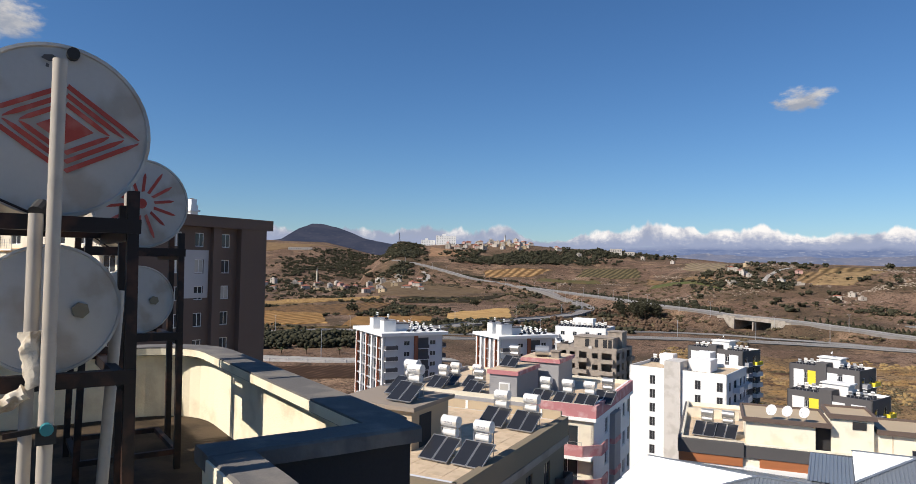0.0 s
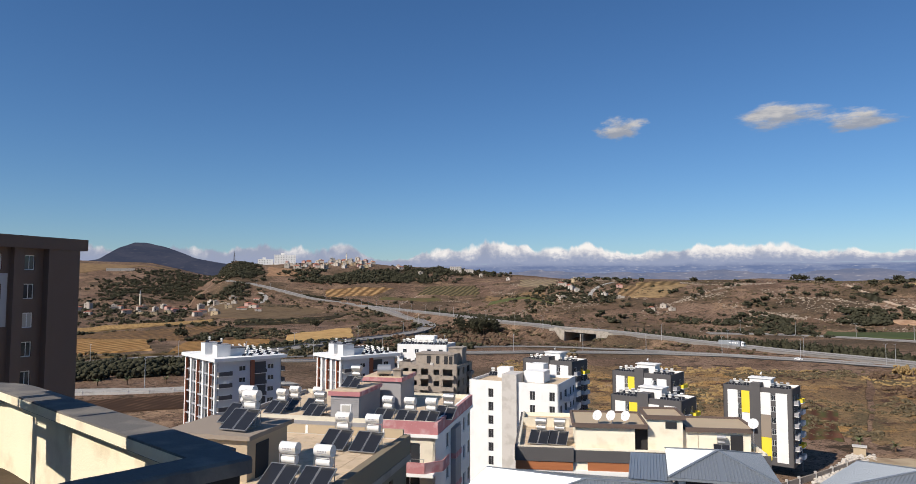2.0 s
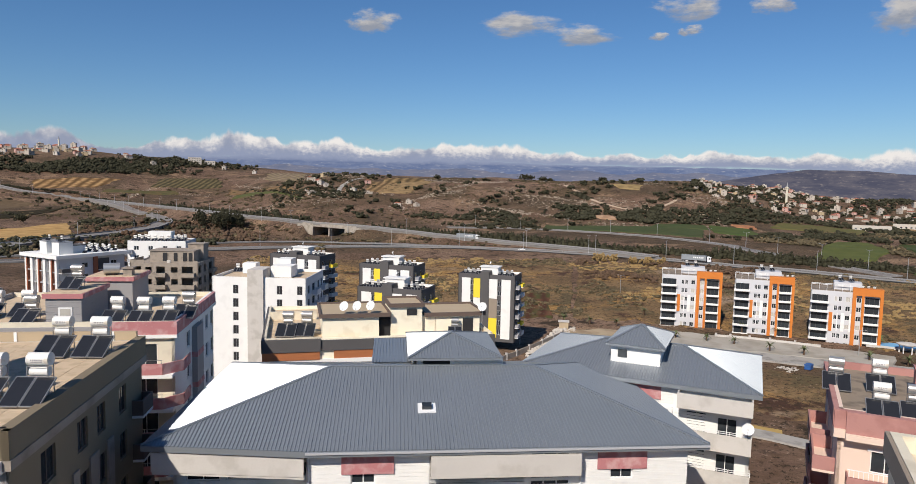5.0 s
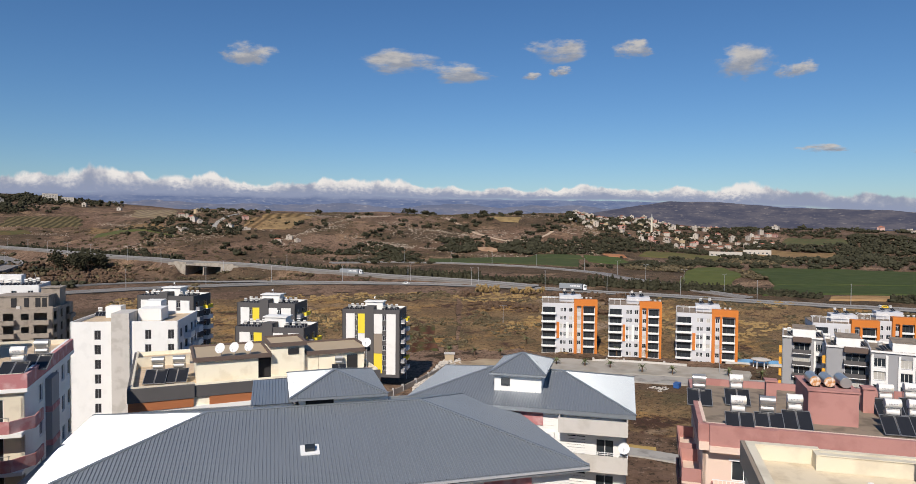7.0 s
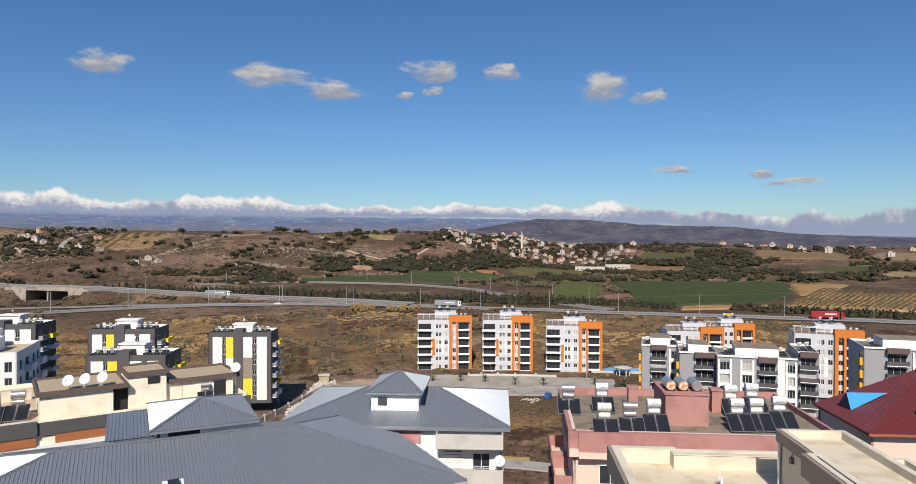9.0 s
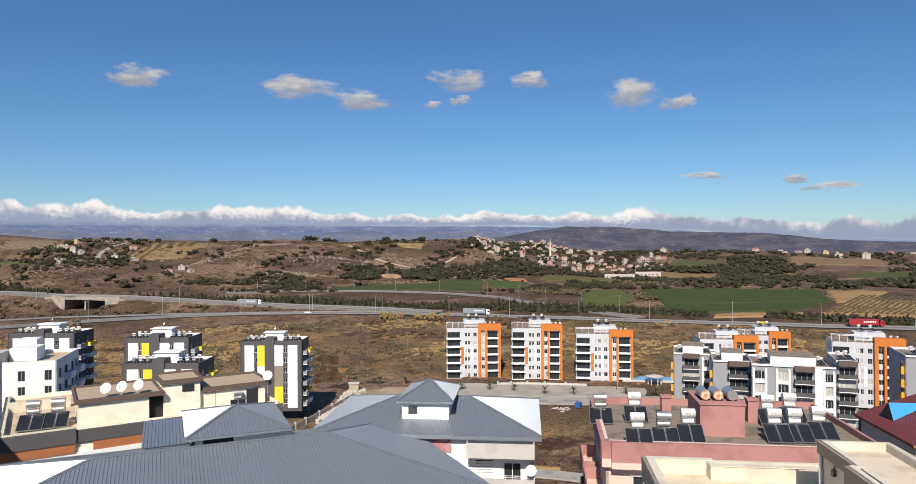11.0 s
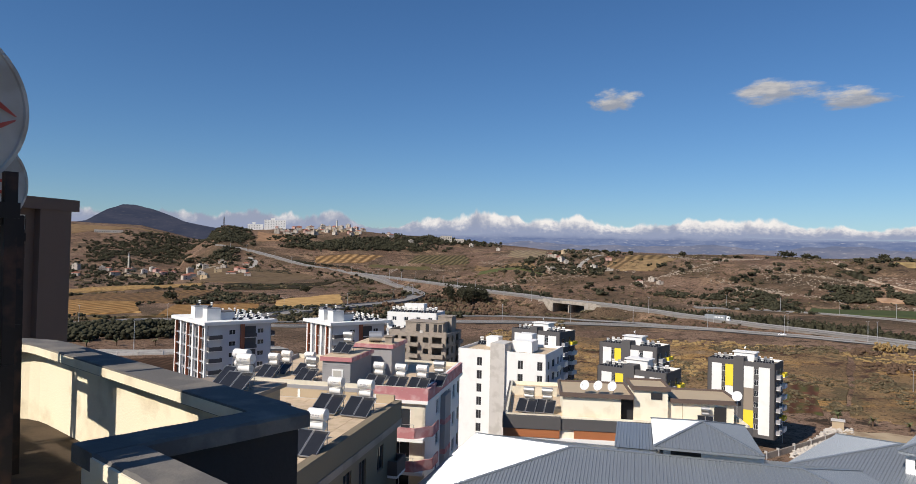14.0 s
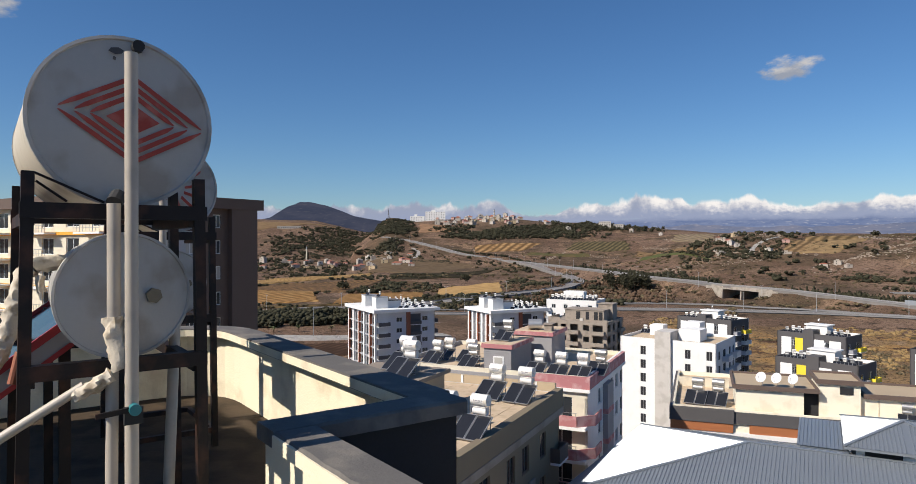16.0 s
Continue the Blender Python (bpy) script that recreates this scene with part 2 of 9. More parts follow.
# ---- mesh helpers ----
class Build:
    """Collects points and faces of one mesh."""

    def __init__(self):
        self.points, self.faces = [], []

    def poly(self, *points):
        start = len(self.points)
        self.points += [tuple(p) for p in points]
        self.faces.append(tuple(range(start, start + len(points))))

    def box(self, x0, x1, y0, y1, z0, z1):
        x0, x1, y0, y1, z0, z1 = min(x0, x1), max(x0, x1), min(y0, y1), max(y0, y1), min(z0, z1), max(z0, z1)
        s = len(self.points)
        self.points += [(x, y, z) for z in (z0, z1) for x, y in ((x0, y0), (x1, y0), (x1, y1), (x0, y1))]
        self.faces += [tuple(s + i for i in f) for f in ((3, 2, 1, 0), (4, 5, 6, 7), (0, 1, 5, 4), (1, 2, 6, 5), (2, 3, 7, 6), (3, 0, 4, 7))]
        return self

    def beam(self, a, b, wide, high):
        """A square bar from a to b."""
        a, b = Vector(a), Vector(b)
        way = (b - a).normalized()
        side = way.cross(Vector((0, 0, 1)))
        side = (side.normalized() if side.length > 1e-3 else Vector((1, 0, 0))) * wide / 2
        top = side.cross(way).normalized() * high / 2
        s = len(self.points)
        for p in (a, b):
            self.points += [tuple(p - side - top), tuple(p + side - top), tuple(p + side + top), tuple(p - side + top)]
        self.faces += [tuple(s + i for i in f) for f in ((0, 1, 2, 3), (7, 6, 5, 4), (0, 4, 5, 1), (1, 5, 6, 2), (2, 6, 7, 3), (3, 7, 4, 0))]
        return self

    def tube(self, a, b, r0, r1=None, n=12, caps=True):
        a, b = Vector(a), Vector(b)
        r1 = r0 if r1 is None else r1
        way = (b - a).normalized()
        u = way.orthogonal().normalized()
        v = way.cross(u)
        s = len(self.points)
        for p, r in ((a, r0), (b, r1)):
            self.points += [tuple(p + (u * math.cos(2 * math.pi * i / n) + v * math.sin(2 * math.pi * i / n)) * r) for i in range(n)]
        self.faces += [(s + i, s + (i + 1) % n, s + n + (i + 1) % n, s + n + i) for i in range(n)]
        if caps:
            self.faces += [tuple(s + i for i in reversed(range(n))), tuple(s + n + i for i in range(n))]
        return self

    def mesh(self, name, mat, smooth=False):
        data = bpy.data.meshes.new(name)
        data.from_pydata(self.points, [], self.faces)
        data.materials.append(mat)
        if smooth:
            data.shade_smooth()
            data.set_sharp_from_angle(angle=radians(40))
        return data


def part(name, build, mat, parent=None, label="", smooth=False):
    """Links a Build, or a mesh, as one object under its thing."""
    data = build if isinstance(build, bpy.types.Mesh) else build.mesh(name, mat, smooth)
    ob = new(name, data)
    ob.parent = parent
    return tagged(ob, label)


def thing(name, m, label, category, group="", kind=""):
    ob = new(name)
    ob.matrix_basis = m
    ob.empty_display_size = 0.2
    return tagged(ob, label, category, group, kind)


# ---- land ----
def polar(az, r):
    return -math.sin(radians(az)) * r, math.cos(radians(az)) * r


def smooth(a, b, x):
    x = min(1.0, max(0.0, (x - a) / (b - a)))
    return x * x * (3 - 2 * x)


def bell(x, middle, width):
    return math.exp(-(((x - middle) / width) ** 2))


PLAIN_R = (0, 150, 230, 430, 600, 1000, 1400, 2500, 5200)
PLAIN_Z = (-52, -51, -49.5, -41.5, -39.5, -36.5, -31, -14, -4)
EMBANK = [(*polar(az, r), z) for az, r, z in ((14.4, 1245, 9.0), (13.7, 1230, 7.5), (12.2, 1200, 1.9), (9.9, 1120, -9.0), (7.6, 1060, -19.8), (5.3, 1030, -25.3), (3.9, 1000, -28.8), (1.5, 920, -30.4),
          (-1.5, 800, -31.1), (-4.5, 700, -31.3), (-7.4, 610, -31.3), (-11.4, 545, -31.6), (-13.0, 520, -32.0), (-16.9, 502, -33.1), (-19.3, 492, -34.1), (-24.0, 478, -37.2), (-30.0, 458, -39.6), (-36.5, 437, -40.7), (-39.5, 427, -41.3), (-42.5, 417, -41.9))]
BRIDGE = Vector((*polar(-15.2, 508), -32.6))
BED = [(a, b, math.hypot(b[0] - a[0], b[1] - a[1])) for a, b in zip(EMBANK, EMBANK[1:])]


def near_embank(x, y):
    """Distance from the raised road's middle line, and the road's height there."""
    best = (1e9, 0)
    for (x0, y0, z0), (x1, y1, z1), long in BED:
        if abs(x - x0) + abs(y - y0) > 3 * long + 150:
            continue
        dx, dy = x1 - x0, y1 - y0
        k = min(1, max(0, ((x - x0) * dx + (y - y0) * dy) / (dx * dx + dy * dy)))
        d = math.hypot(x - x0 - k * dx, y - y0 - k * dy)
        if d < best[0]:
            best = (d, z0 + k * (z1 - z0))
    return best


RIDGE_AZ = (-24, -16, -12, -8, -4, 0, 4, 8, 10, 12, 14.5, 17)
RIDGE_UP = (40, 52, 60, 62, 69, 72, 85, 79, 78, 73, 80, 74)
LEFT_AZ = (9, 13, 16, 18, 20, 22)
LEFT_UP = (0, 22, 50, 68, 84, 88)


def land(x, y):
    """The height of the ground."""
    r = math.hypot(x, y)
    az = math.degrees(math.atan2(-x, y))
    z = float(np.interp(r, PLAIN_R, PLAIN_Z))
    # rise of the near ground to the left
    z += 9 * smooth(-8, 18, az) * smooth(100, 200, r) * (1 - smooth(300, 430, r))
    # stony hills beyond the motorway
    wave = noise.noise(Vector((x * 0.006, y * 0.006, 1.7)))
    z += (45 + 6 * wave) * smooth(590, 900 + 60 * wave, r) * smooth(-56, -44, az) * (1 - smooth(-16, -4, az)) * (1 - 0.75 * smooth(1000, 1700, r))
    # ridge with the hospital, falling to the right
    z += float(np.interp(az, RIDGE_AZ, RIDGE_UP)) * bell(r, 1480, 330) * smooth(-24, -2, az) * (1 - smooth(13.5, 17, az))
    # hill on the far left and the valley slope below it
    z += float(np.interp(az, LEFT_AZ, LEFT_UP)) * bell(r, 2050, 480)
    # slope with the village
    z += 24 * smooth(820, 1080, r) * (1 - smooth(-52, -47, az)) * smooth(-92, -60, az) * (1 - smooth(1300, 2200, r))
    # the plain sinks away on the right
    z -= max(0.0, z + 0.0131 * r) * smooth(1150, 1600, r) * (1 - smooth(-53, -46, az))
    rough = min(1.0, max(0.0, (r - 240) / 500))
    z += rough * (2.2 * noise.fractal(Vector((x * 0.012, y * 0.012, 5)), 1.0, 2.0, 4) + 5 * smooth(650, 950, r) * noise.fractal(Vector((x * 0.004, y * 0.004, 9)), 1.0, 2.0, 3))
    d, top = near_embank(x, y)
    gap = math.hypot(x - BRIDGE.x, y - BRIDGE.y)
    if d < 60:
        flank = top - 0.4 - max(0.0, d - 8) * 0.55
        if gap < 20:
            flank = min(flank, -40.5)
        if flank > z:
            z = flank
        elif d < 9 and gap > 20:
            z = top - 0.4
    return z


def el_r(az, el, low=60, high=3500):
    """How far off a line of sight, at this elevation, first meets the land."""
    rise = math.tan(radians(el))
    under = lambda r: land(*polar(az, r)) >= r * rise
    r = low
    while r < high and not under(r):
        r *= 1.03
    a, b = r / 1.03, r
    for _ in range(9):
        m = (a + b) / 2
        a, b = (a, m) if under(m) else (m, b)
    return b


def seen(*sights):
    """Places on the land at these bearings and elevations."""
    return [polar(az, el_r(az, el)) for az, el in sights]


def ground_material(name="dry_land", near=False):
    """Dry land in patches of soil, grass, scrub and bare rock; near: the finer pattern of the meadows below the town."""
    m = bpy.data.materials.new(name)
    m.use_nodes = True
    nodes, links = m.node_tree.nodes, m.node_tree.links
    shader = nodes["Principled BSDF"]
    shader.inputs["Roughness"].default_value = 0.95
    shader.inputs["Specular IOR Level"].default_value = 0.1
    where = nodes.new("ShaderNodeTexCoord")

    def tex(scale, detail=6, rough=0.6, shift=0.0):
        mp = nodes.new("ShaderNodeMapping")
        mp.inputs["Location"].default_value = (shift, shift * 0.7, 0)
        links.new(where.outputs["Object"], mp.inputs["Vector"])
        t = nodes.new("ShaderNodeTexNoise")
        t.inputs["Scale"].default_value, t.inputs["Detail"].default_value, t.inputs["Roughness"].default_value = scale, detail, rough
        links.new(mp.outputs[0], t.inputs["Vector"])
        return t.outputs[0]

    def ramp(source, a, b):
        n = nodes.new("ShaderNodeMapRange")
        n.inputs["From Min"].default_value, n.inputs["From Max"].default_value = a, b
        links.new(source, n.inputs["Value"])
        return n.outputs[0]

    def mix(factor, a, b):
        n = nodes.new("ShaderNodeMix")
        n.data_type = "RGBA"
        links.new(factor, n.inputs["Factor"])
        for key, c in (("A", a), ("B", b)):
            if isinstance(c, tuple):
                n.inputs[key].default_value = (*c, 1)
            else:
                links.new(c, n.inputs[key])
        return n.outputs["Result"]

    if near:
        base = mix(ramp(tex(0.03, 8, 0.65), 0.42, 0.58), (0.165, 0.108, 0.058), (0.265, 0.172, 0.085))
        base = mix(ramp(tex(0.022, 7, 0.7, shift=60), 0.51, 0.57), base, (0.34, 0.2, 0.075))
        base = mix(ramp(tex(0.035, 8, 0.7, shift=130), 0.53, 0.6), base, (0.115, 0.09, 0.048))
        base = mix(ramp(tex(0.06, 8, 0.72, shift=7), 0.55, 0.61), base, (0.066, 0.036, 0.025))
        base = mix(ramp(tex(0.6, 5, 0.7, shift=17), 0.5, 0.72), base, (0.112, 0.065, 0.034))
        base = mix(ramp(tex(0.012, 6, 0.7, shift=220), 0.58, 0.64), base, (0.341, 0.250, 0.170))
    else:
        # Far soil and grass carry extra blue in place of distance haze.
        soil = mix(ramp(tex(0.014, 7), 0.42, 0.58), (0.145, 0.09, 0.061), (0.235, 0.155, 0.108))
        grass = mix(ramp(tex(0.03, 7, shift=40), 0.42, 0.6), (0.13, 0.09, 0.056), (0.07, 0.054, 0.035))
        base = mix(ramp(tex(0.008, 5, shift=90), 0.47, 0.57), soil, grass)
        base = mix(ramp(tex(0.02, 9, 0.7, shift=150), 0.55, 0.61), base, (0.29, 0.19, 0.12))
        base = mix(ramp(tex(0.09, 6, 0.65, shift=7), 0.55, 0.62), base, (0.037, 0.028, 0.019))
        base = mix(ramp(tex(0.05, 10, 0.8, shift=300), 0.61, 0.66), base, (0.408, 0.308, 0.252))
        base = mix(ramp(tex(0.35, 4, 0.7, shift=11), 0.45, 0.7), base, (0.102, 0.062, 0.038))
    base = mix(ramp(tex(0.7, 5, 0.8, shift=23), 0.53, 0.6), base, (0.042, 0.030, 0.018))
    base = mix(ramp(tex(0.55, 6, 0.8, shift=71), 0.6, 0.66), base, (0.325, 0.223, 0.157))
    links.new(base, shader.inputs["Base Color"])
    relief = nodes.new("ShaderNodeBump")
    relief.inputs["Strength"].default_value, relief.inputs["Distance"].default_value = 0.7, 1.2
    links.new(tex(0.25, 8, 0.7), relief.inputs["Height"])
    links.new(relief.outputs[0], shader.inputs["Normal"])
    return m


def make_ground():
    azs = [-104 + 0.4 * i for i in range(390)] + [52 + 4.0 * i for i in range(1, 51)]
    rs = [4 * 1.35 ** i for i in range(12)]
    while rs[-1] < 4700:
        rs.append(rs[-1] * 1.022)
    points = []
    for r in rs:
        for az in azs:
            x, y = polar(az, r)
            points.append((x, y, land(x, y)))
    n = len(azs)
    faces = [(j * n + i, (j + 1) * n + i, (j + 1) * n + (i + 1) % n, j * n + (i + 1) % n) for j in range(len(rs) - 1) for i in range(n)]
    faces.append(tuple(range(n)))
    data = bpy.data.meshes.new("ground")
    data.from_pydata(points, [], faces)
    data.materials.append(ground_material())
    data.shade_smooth()
    return tagged(new("ground", data), "dry brown valley floor and stony hills with scrub", "ground", kind="structure")


make_ground()


def path_points(points, step=12.0):
    """A rounded line through (x, y) points, with a point every few metres."""
    p = [Vector(q) for q in points]
    p = [2 * p[0] - p[1], *p, 2 * p[-1] - p[-2]]
    out = []
    for a, b, c, d in zip(p, p[1:], p[2:], p[3:]):
        n = max(2, int((c - b).length / step))
        for i in range(n):
            t = i / n
            out.append(0.5 * ((2 * b) + (c - a) * t + (2 * a - 5 * b + 4 * c - d) * t * t + (3 * b - a - 3 * c + d) * t ** 3))
    out.append(p[-2])
    return out


def ribbon(line, left, right, lift, thick=0.0, height=None):
    """A strip beside a line, draped on the land; thick gives it sides."""
    b = Build()
    n = len(line)
    for i, p in enumerate(line):
        way = (line[min(n - 1, i + 1)] - line[max(0, i - 1)]).normalized()
        side = Vector((way.y, -way.x))
        for k in (left, right):
            q = p + side * k
            z = (land(p.x, p.y) if height is None else height(i)) + lift
            b.points.append((q.x, q.y, z))
            b.points.append((q.x, q.y, z - thick))
    for i in range(n - 1):
        a, c = 4 * i, 4 * i + 4
        b.faces.append((a, a + 2, c + 2, c))
        if thick:
            b.faces += [(a + 1, a, c, c + 1), (a + 2, a + 3, c + 3, c + 2)]
    return b


def road(name, points, width, label, mat="asphalt", lines=True, lift=0.35, height=None, rails=()):
    line = path_points([Vector(p[:2]) for p in points], 6.0)
    h = None
    if height:
        zs = [near_embank(p.x, p.y)[1] for p in line]
        h = lambda i: zs[i]
    ob = tagged(part(name, ribbon(line, -width / 2, width / 2, lift, lift + 1.2, h), M[mat]), label, "road", kind="structure")
    if lines:
        for k in (-width / 2 + 0.5, width / 2 - 0.5):
            part("edge_line", ribbon(line, k - 0.12, k + 0.12, lift + 0.02, 0, h), M["road_white"], ob, "white painted line")
    for k in rails:
        part("guard_rail", ribbon(line, k - 0.15, k + 0.15, lift + 0.6, 0.6, h), M["barrier"], ob, "galvanised guard rail")
    return line


MOTORWAY_A = seen((34, -5.9), (24.9, -5.97), (18.2, -5.9), (9.8, -6.18), (2.3, -6.05), (-4.5, -5.7), (-9.5, -5.6), (-14.4, -5.54), (-19.3, -5.48), (-24, -5.46), (-28.5, -5.5), (-32.5, -5.55), (-37.4, -5.68), (-42.3, -5.86), (-47.3, -6.02), (-52.3, -6.13), (-57, -6.23), (-62, -6.29), (-66.5, -6.28), (-70.8, -6.22), (-74.9, -6.14), (-78.6, -6.05), (-90, -5.8))
MOTORWAY_B = seen((34, -5.6), (24.9, -5.66), (18.2, -5.53), (9.8, -5.8), (2.4, -5.64), (-4.5, -5.22), (-9.4, -5.07), (-14.4, -5.1), (-19.3, -5.2), (-24, -5.32), (-28.5, -5.46))
line_a = road("motorway", MOTORWAY_A, 10, "pale grey two-lane motorway carriageway with white edge lines", rails=(-5.6, 5.6))
line_b = road("motorway", MOTORWAY_B, 10, "pale grey two-lane motorway carriageway with white edge lines", rails=(5.6,))
RAISED = [(p[0], p[1]) for p in EMBANK]
line_c = road("raised_road", RAISED, 11, "pale grey raised road on an embankment", height=True, rails=(-5.6, 5.6), lift=0.9)
LOOP = [polar(az, r) for az, r in ((3.9, 993), (2.4, 930), (1.0, 860), (-0.5, 775), (-1.5, 708), (-2.0, 662), (-2.15, 630), (-1.7, 596), (-0.5, 562), (1.4, 529), (3.3, 500), (5.2, 478), (7.5, 455), (9.8, 434), (14, 428))]
road("slip_road", LOOP, 12, "grey slip road curving down off the highway", rails=(5.6,), lift=2.2)
FAR_ROAD = seen((-25, -3.75), (-27.5, -3.74), (-32.5, -3.73), (-37.4, -3.84), (-42.3, -4.03), (-47.3, -4.39), (-49.8, -4.78), (-52.3, -5.1), (-54.8, -5.47), (-57.2, -5.77), (-59.5, -6.02))
road("side_road", FAR_ROAD, 7.5, "grey side road behind the motorway", rails=(-4.2,))
VILLAGE_ROAD = seen((15.5, -1.6), (13.0, -1.55), (11.8, -1.35), (11.4, -0.9), (11.9, -0.5))
road("village_road", VILLAGE_ROAD, 6, "pale dusty track climbing from the valley houses", "street", lines=False)
HILL_TRACK = seen((-34.9, 0.1), (-36.1, -0.48), (-37.4, -1.12), (-39.3, -1.63), (-40.6, -1.8))
road("hill_track", HILL_TRACK, 4.5, "pale sandy track down the stony hill", "sand_track", lines=False)
HILL_TRACK_B = seen((-39.8, -1.95), (-41.6, -1.6), (-43.0, -1.4), (-43.9, -0.9))
road("hill_track", HILL_TRACK_B, 4.0, "pale sandy track on the stony hill", "sand_track", lines=False)
HAMLET_ROAD = seen((-15.7, -0.95), (-15.9, -0.45), (-16.6, 0.05), (-17.6, 0.35))
road("hamlet_road", HAMLET_ROAD, 5, "pale grey lane up to the hill houses", "street", lines=False)
TOWN_ROAD = [polar(az, r) for az, r in ((33, 300), (24, 282), (17, 275), (9, 290))]
road("town_road", TOWN_ROAD, 9, "pale dusty town road with a kerb", "street")
NEAR_STREET = [polar(az, r) for az, r in ((-34, 212), (-38, 215), (-46, 217), (-54, 218), (-62, 222), (-72, 230))]
road("street", NEAR_STREET, 12, "pale concrete street in front of the flats", "street")
BACK_LANE = [polar(az, r) for az, r in ((-46, 152), (-52, 150), (-60, 147), (-66, 150))]
road("lane", BACK_LANE, 5, "narrow grey lane beside the field", "street", lines=False)


def field(name, corners, label, colour, second=None, stripe=0.0, turn=0.0, lift=0.8, ragged=1.0):
    """A sheet of farmland on the land, with ragged edges, between four corners (direction, distance): near left, near right,
    far right, far left; stripe: metres between furrows."""
    (a0, r0), (a1, r1), (a2, r2), (a3, r3) = corners
    m = colour if second is None else material(name + "_soil", colour, 0.95, size=14, fine=0.6, spread=0.22, second=second, amount=0.55)
    if stripe:
        nodes, links = m.node_tree.nodes, m.node_tree.links
        wave = nodes.new("ShaderNodeTexWave")
        wave.inputs["Scale"].default_value, wave.inputs["Distortion"].default_value = 0.32 / stripe, 1.5
        mp = nodes.new("ShaderNodeMapping")
        mp.inputs["Rotation"].default_value = (0, 0, radians(turn))
        where = nodes.new("ShaderNodeTexCoord")
        links.new(where.outputs["Object"], mp.inputs["Vector"])
        links.new(mp.outputs[0], wave.inputs["Vector"])
        mixed = nodes.new("ShaderNodeMix")
        mixed.data_type = "RGBA"
        tone = next(n for n in nodes if n.type == "HUE_SAT")
        shader = nodes["Principled BSDF"]
        links.new(wave.outputs["Fac"], mixed.inputs["Factor"])
        links.new(tone.outputs[0], mixed.inputs["A"])
        mixed.inputs["B"].default_value = (*(c * 0.55 for c in second), 1)
        links.new(mixed.outputs["Result"], shader.inputs["Base Color"])
    m.node_tree.nodes["Principled BSDF"].inputs["Specular IOR Level"].default_value = 0.1
    depth_m = max(r3 - r0, r2 - r1)
    na, nr = max(6, int(abs(a1 - a0) / 0.25)), max(6, int(depth_m / 5))
    b = Build()
    for j in range(nr + 1):
        for i in range(na + 1):
            u, v = i / na, j / nr
            az = (a0 + (a1 - a0) * u) * (1 - v) + (a3 + (a2 - a3) * u) * v
            r = (r0 + (r1 - r0) * u) * (1 - v) + (r3 + (r2 - r3) * u) * v
            az += noise.fractal(Vector((v * 4, r0 * 0.1, u)), 1.0, 2.0, 3) * 0.5 * ragged
            r += noise.fractal(Vector((az * 0.5, r0, v)), 1.0, 2.0, 3) * depth_m * 0.12 * ragged
            x, y = polar(az, r)
            b.points.append((x, y, land(x, y) + (lift if 0 < i < na and 0 < j < nr else -1.5)))
    b.faces = [(j * (na + 1) + i, j * (na + 1) + i + 1, (j + 1) * (na + 1) + i + 1, (j + 1) * (na + 1) + i) for j in range(nr) for i in range(na)]
    return tagged(part(name, b, m), label, "field", kind="structure")


def quad(az0, az1, r0, r1):
    return (az0, r0), (az1, r0), (az1, r1), (az0, r1)


GOLD_2 = (0.27, 0.145, 0.052)
OLIVE, OLIVE_2 = (0.031, 0.028, 0.014), (0.047, 0.035, 0.017)
def plot(name, near_left, near_right, far_right, far_left, label, colour, second, stripe=0.0, turn=0.0, ragged=0.35, clear=True, lift=0.8):
    """A field between four sights (bearing, elevation)."""
    corners = [(az, el_r(az, el)) for az, el in (near_left, near_right, far_right, far_left)]
    if clear:
        CLEARINGS.append([polar(*c) for c in corners])
    return field(name, corners, label, colour, second, stripe, turn, lift, ragged)


CLEARINGS = []
STRAW, STRAW_2 = (0.40, 0.255, 0.105), (0.31, 0.19, 0.075)
EARTH, EARTH_2 = (0.135, 0.082, 0.045), (0.1, 0.06, 0.034)
# the valley to the left
plot("stubble_field", (10.1, -4.76), (4.0, -4.3), (4.3, -3.5), (9.8, -4.04), "golden stubble field beyond the motorway", STRAW, STRAW_2)
plot("stubble_field", (27, -3.75), (15.5, -2.99), (15.1, -2.63), (27, -3.2), "long golden stubble strip with stooks across the valley", STRAW, STRAW_2, 5, 10)
plot("stubble_field", (27, -5.1), (19.6, -5.0), (20.2, -4.15), (27, -3.98), "golden stubble field beyond the motorway", (0.33, 0.2, 0.08), GOLD_2, 7, 20)
plot("stubble_field", (19.0, -5.3), (10.4, -4.85), (11.0, -4.32), (17.6, -4.4), "golden stubble field with dark tree rows", (0.31, 0.18, 0.07), GOLD_2, 7, 35)
plot("ploughed_field", (27, -3.98), (17.5, -4.4), (13.5, -3.25), (27, -3.76), "brown ploughed field between the stubble strips", (0.2, 0.118, 0.052), EARTH, 6, 15)
plot("ploughed_field", (17.2, -4.38), (11.1, -4.3), (10.3, -3.5), (13.8, -3.3), "dark brown field with bare hedges", EARTH, EARTH_2, 6, 25, clear=False)
plot("ploughed_field", (27, -5.5), (12.5, -5.35), (18.8, -5.34), (27, -5.12), "olive-brown verge field beside the motorway", (0.15, 0.1, 0.045), (0.1, 0.07, 0.034), 5, 80)
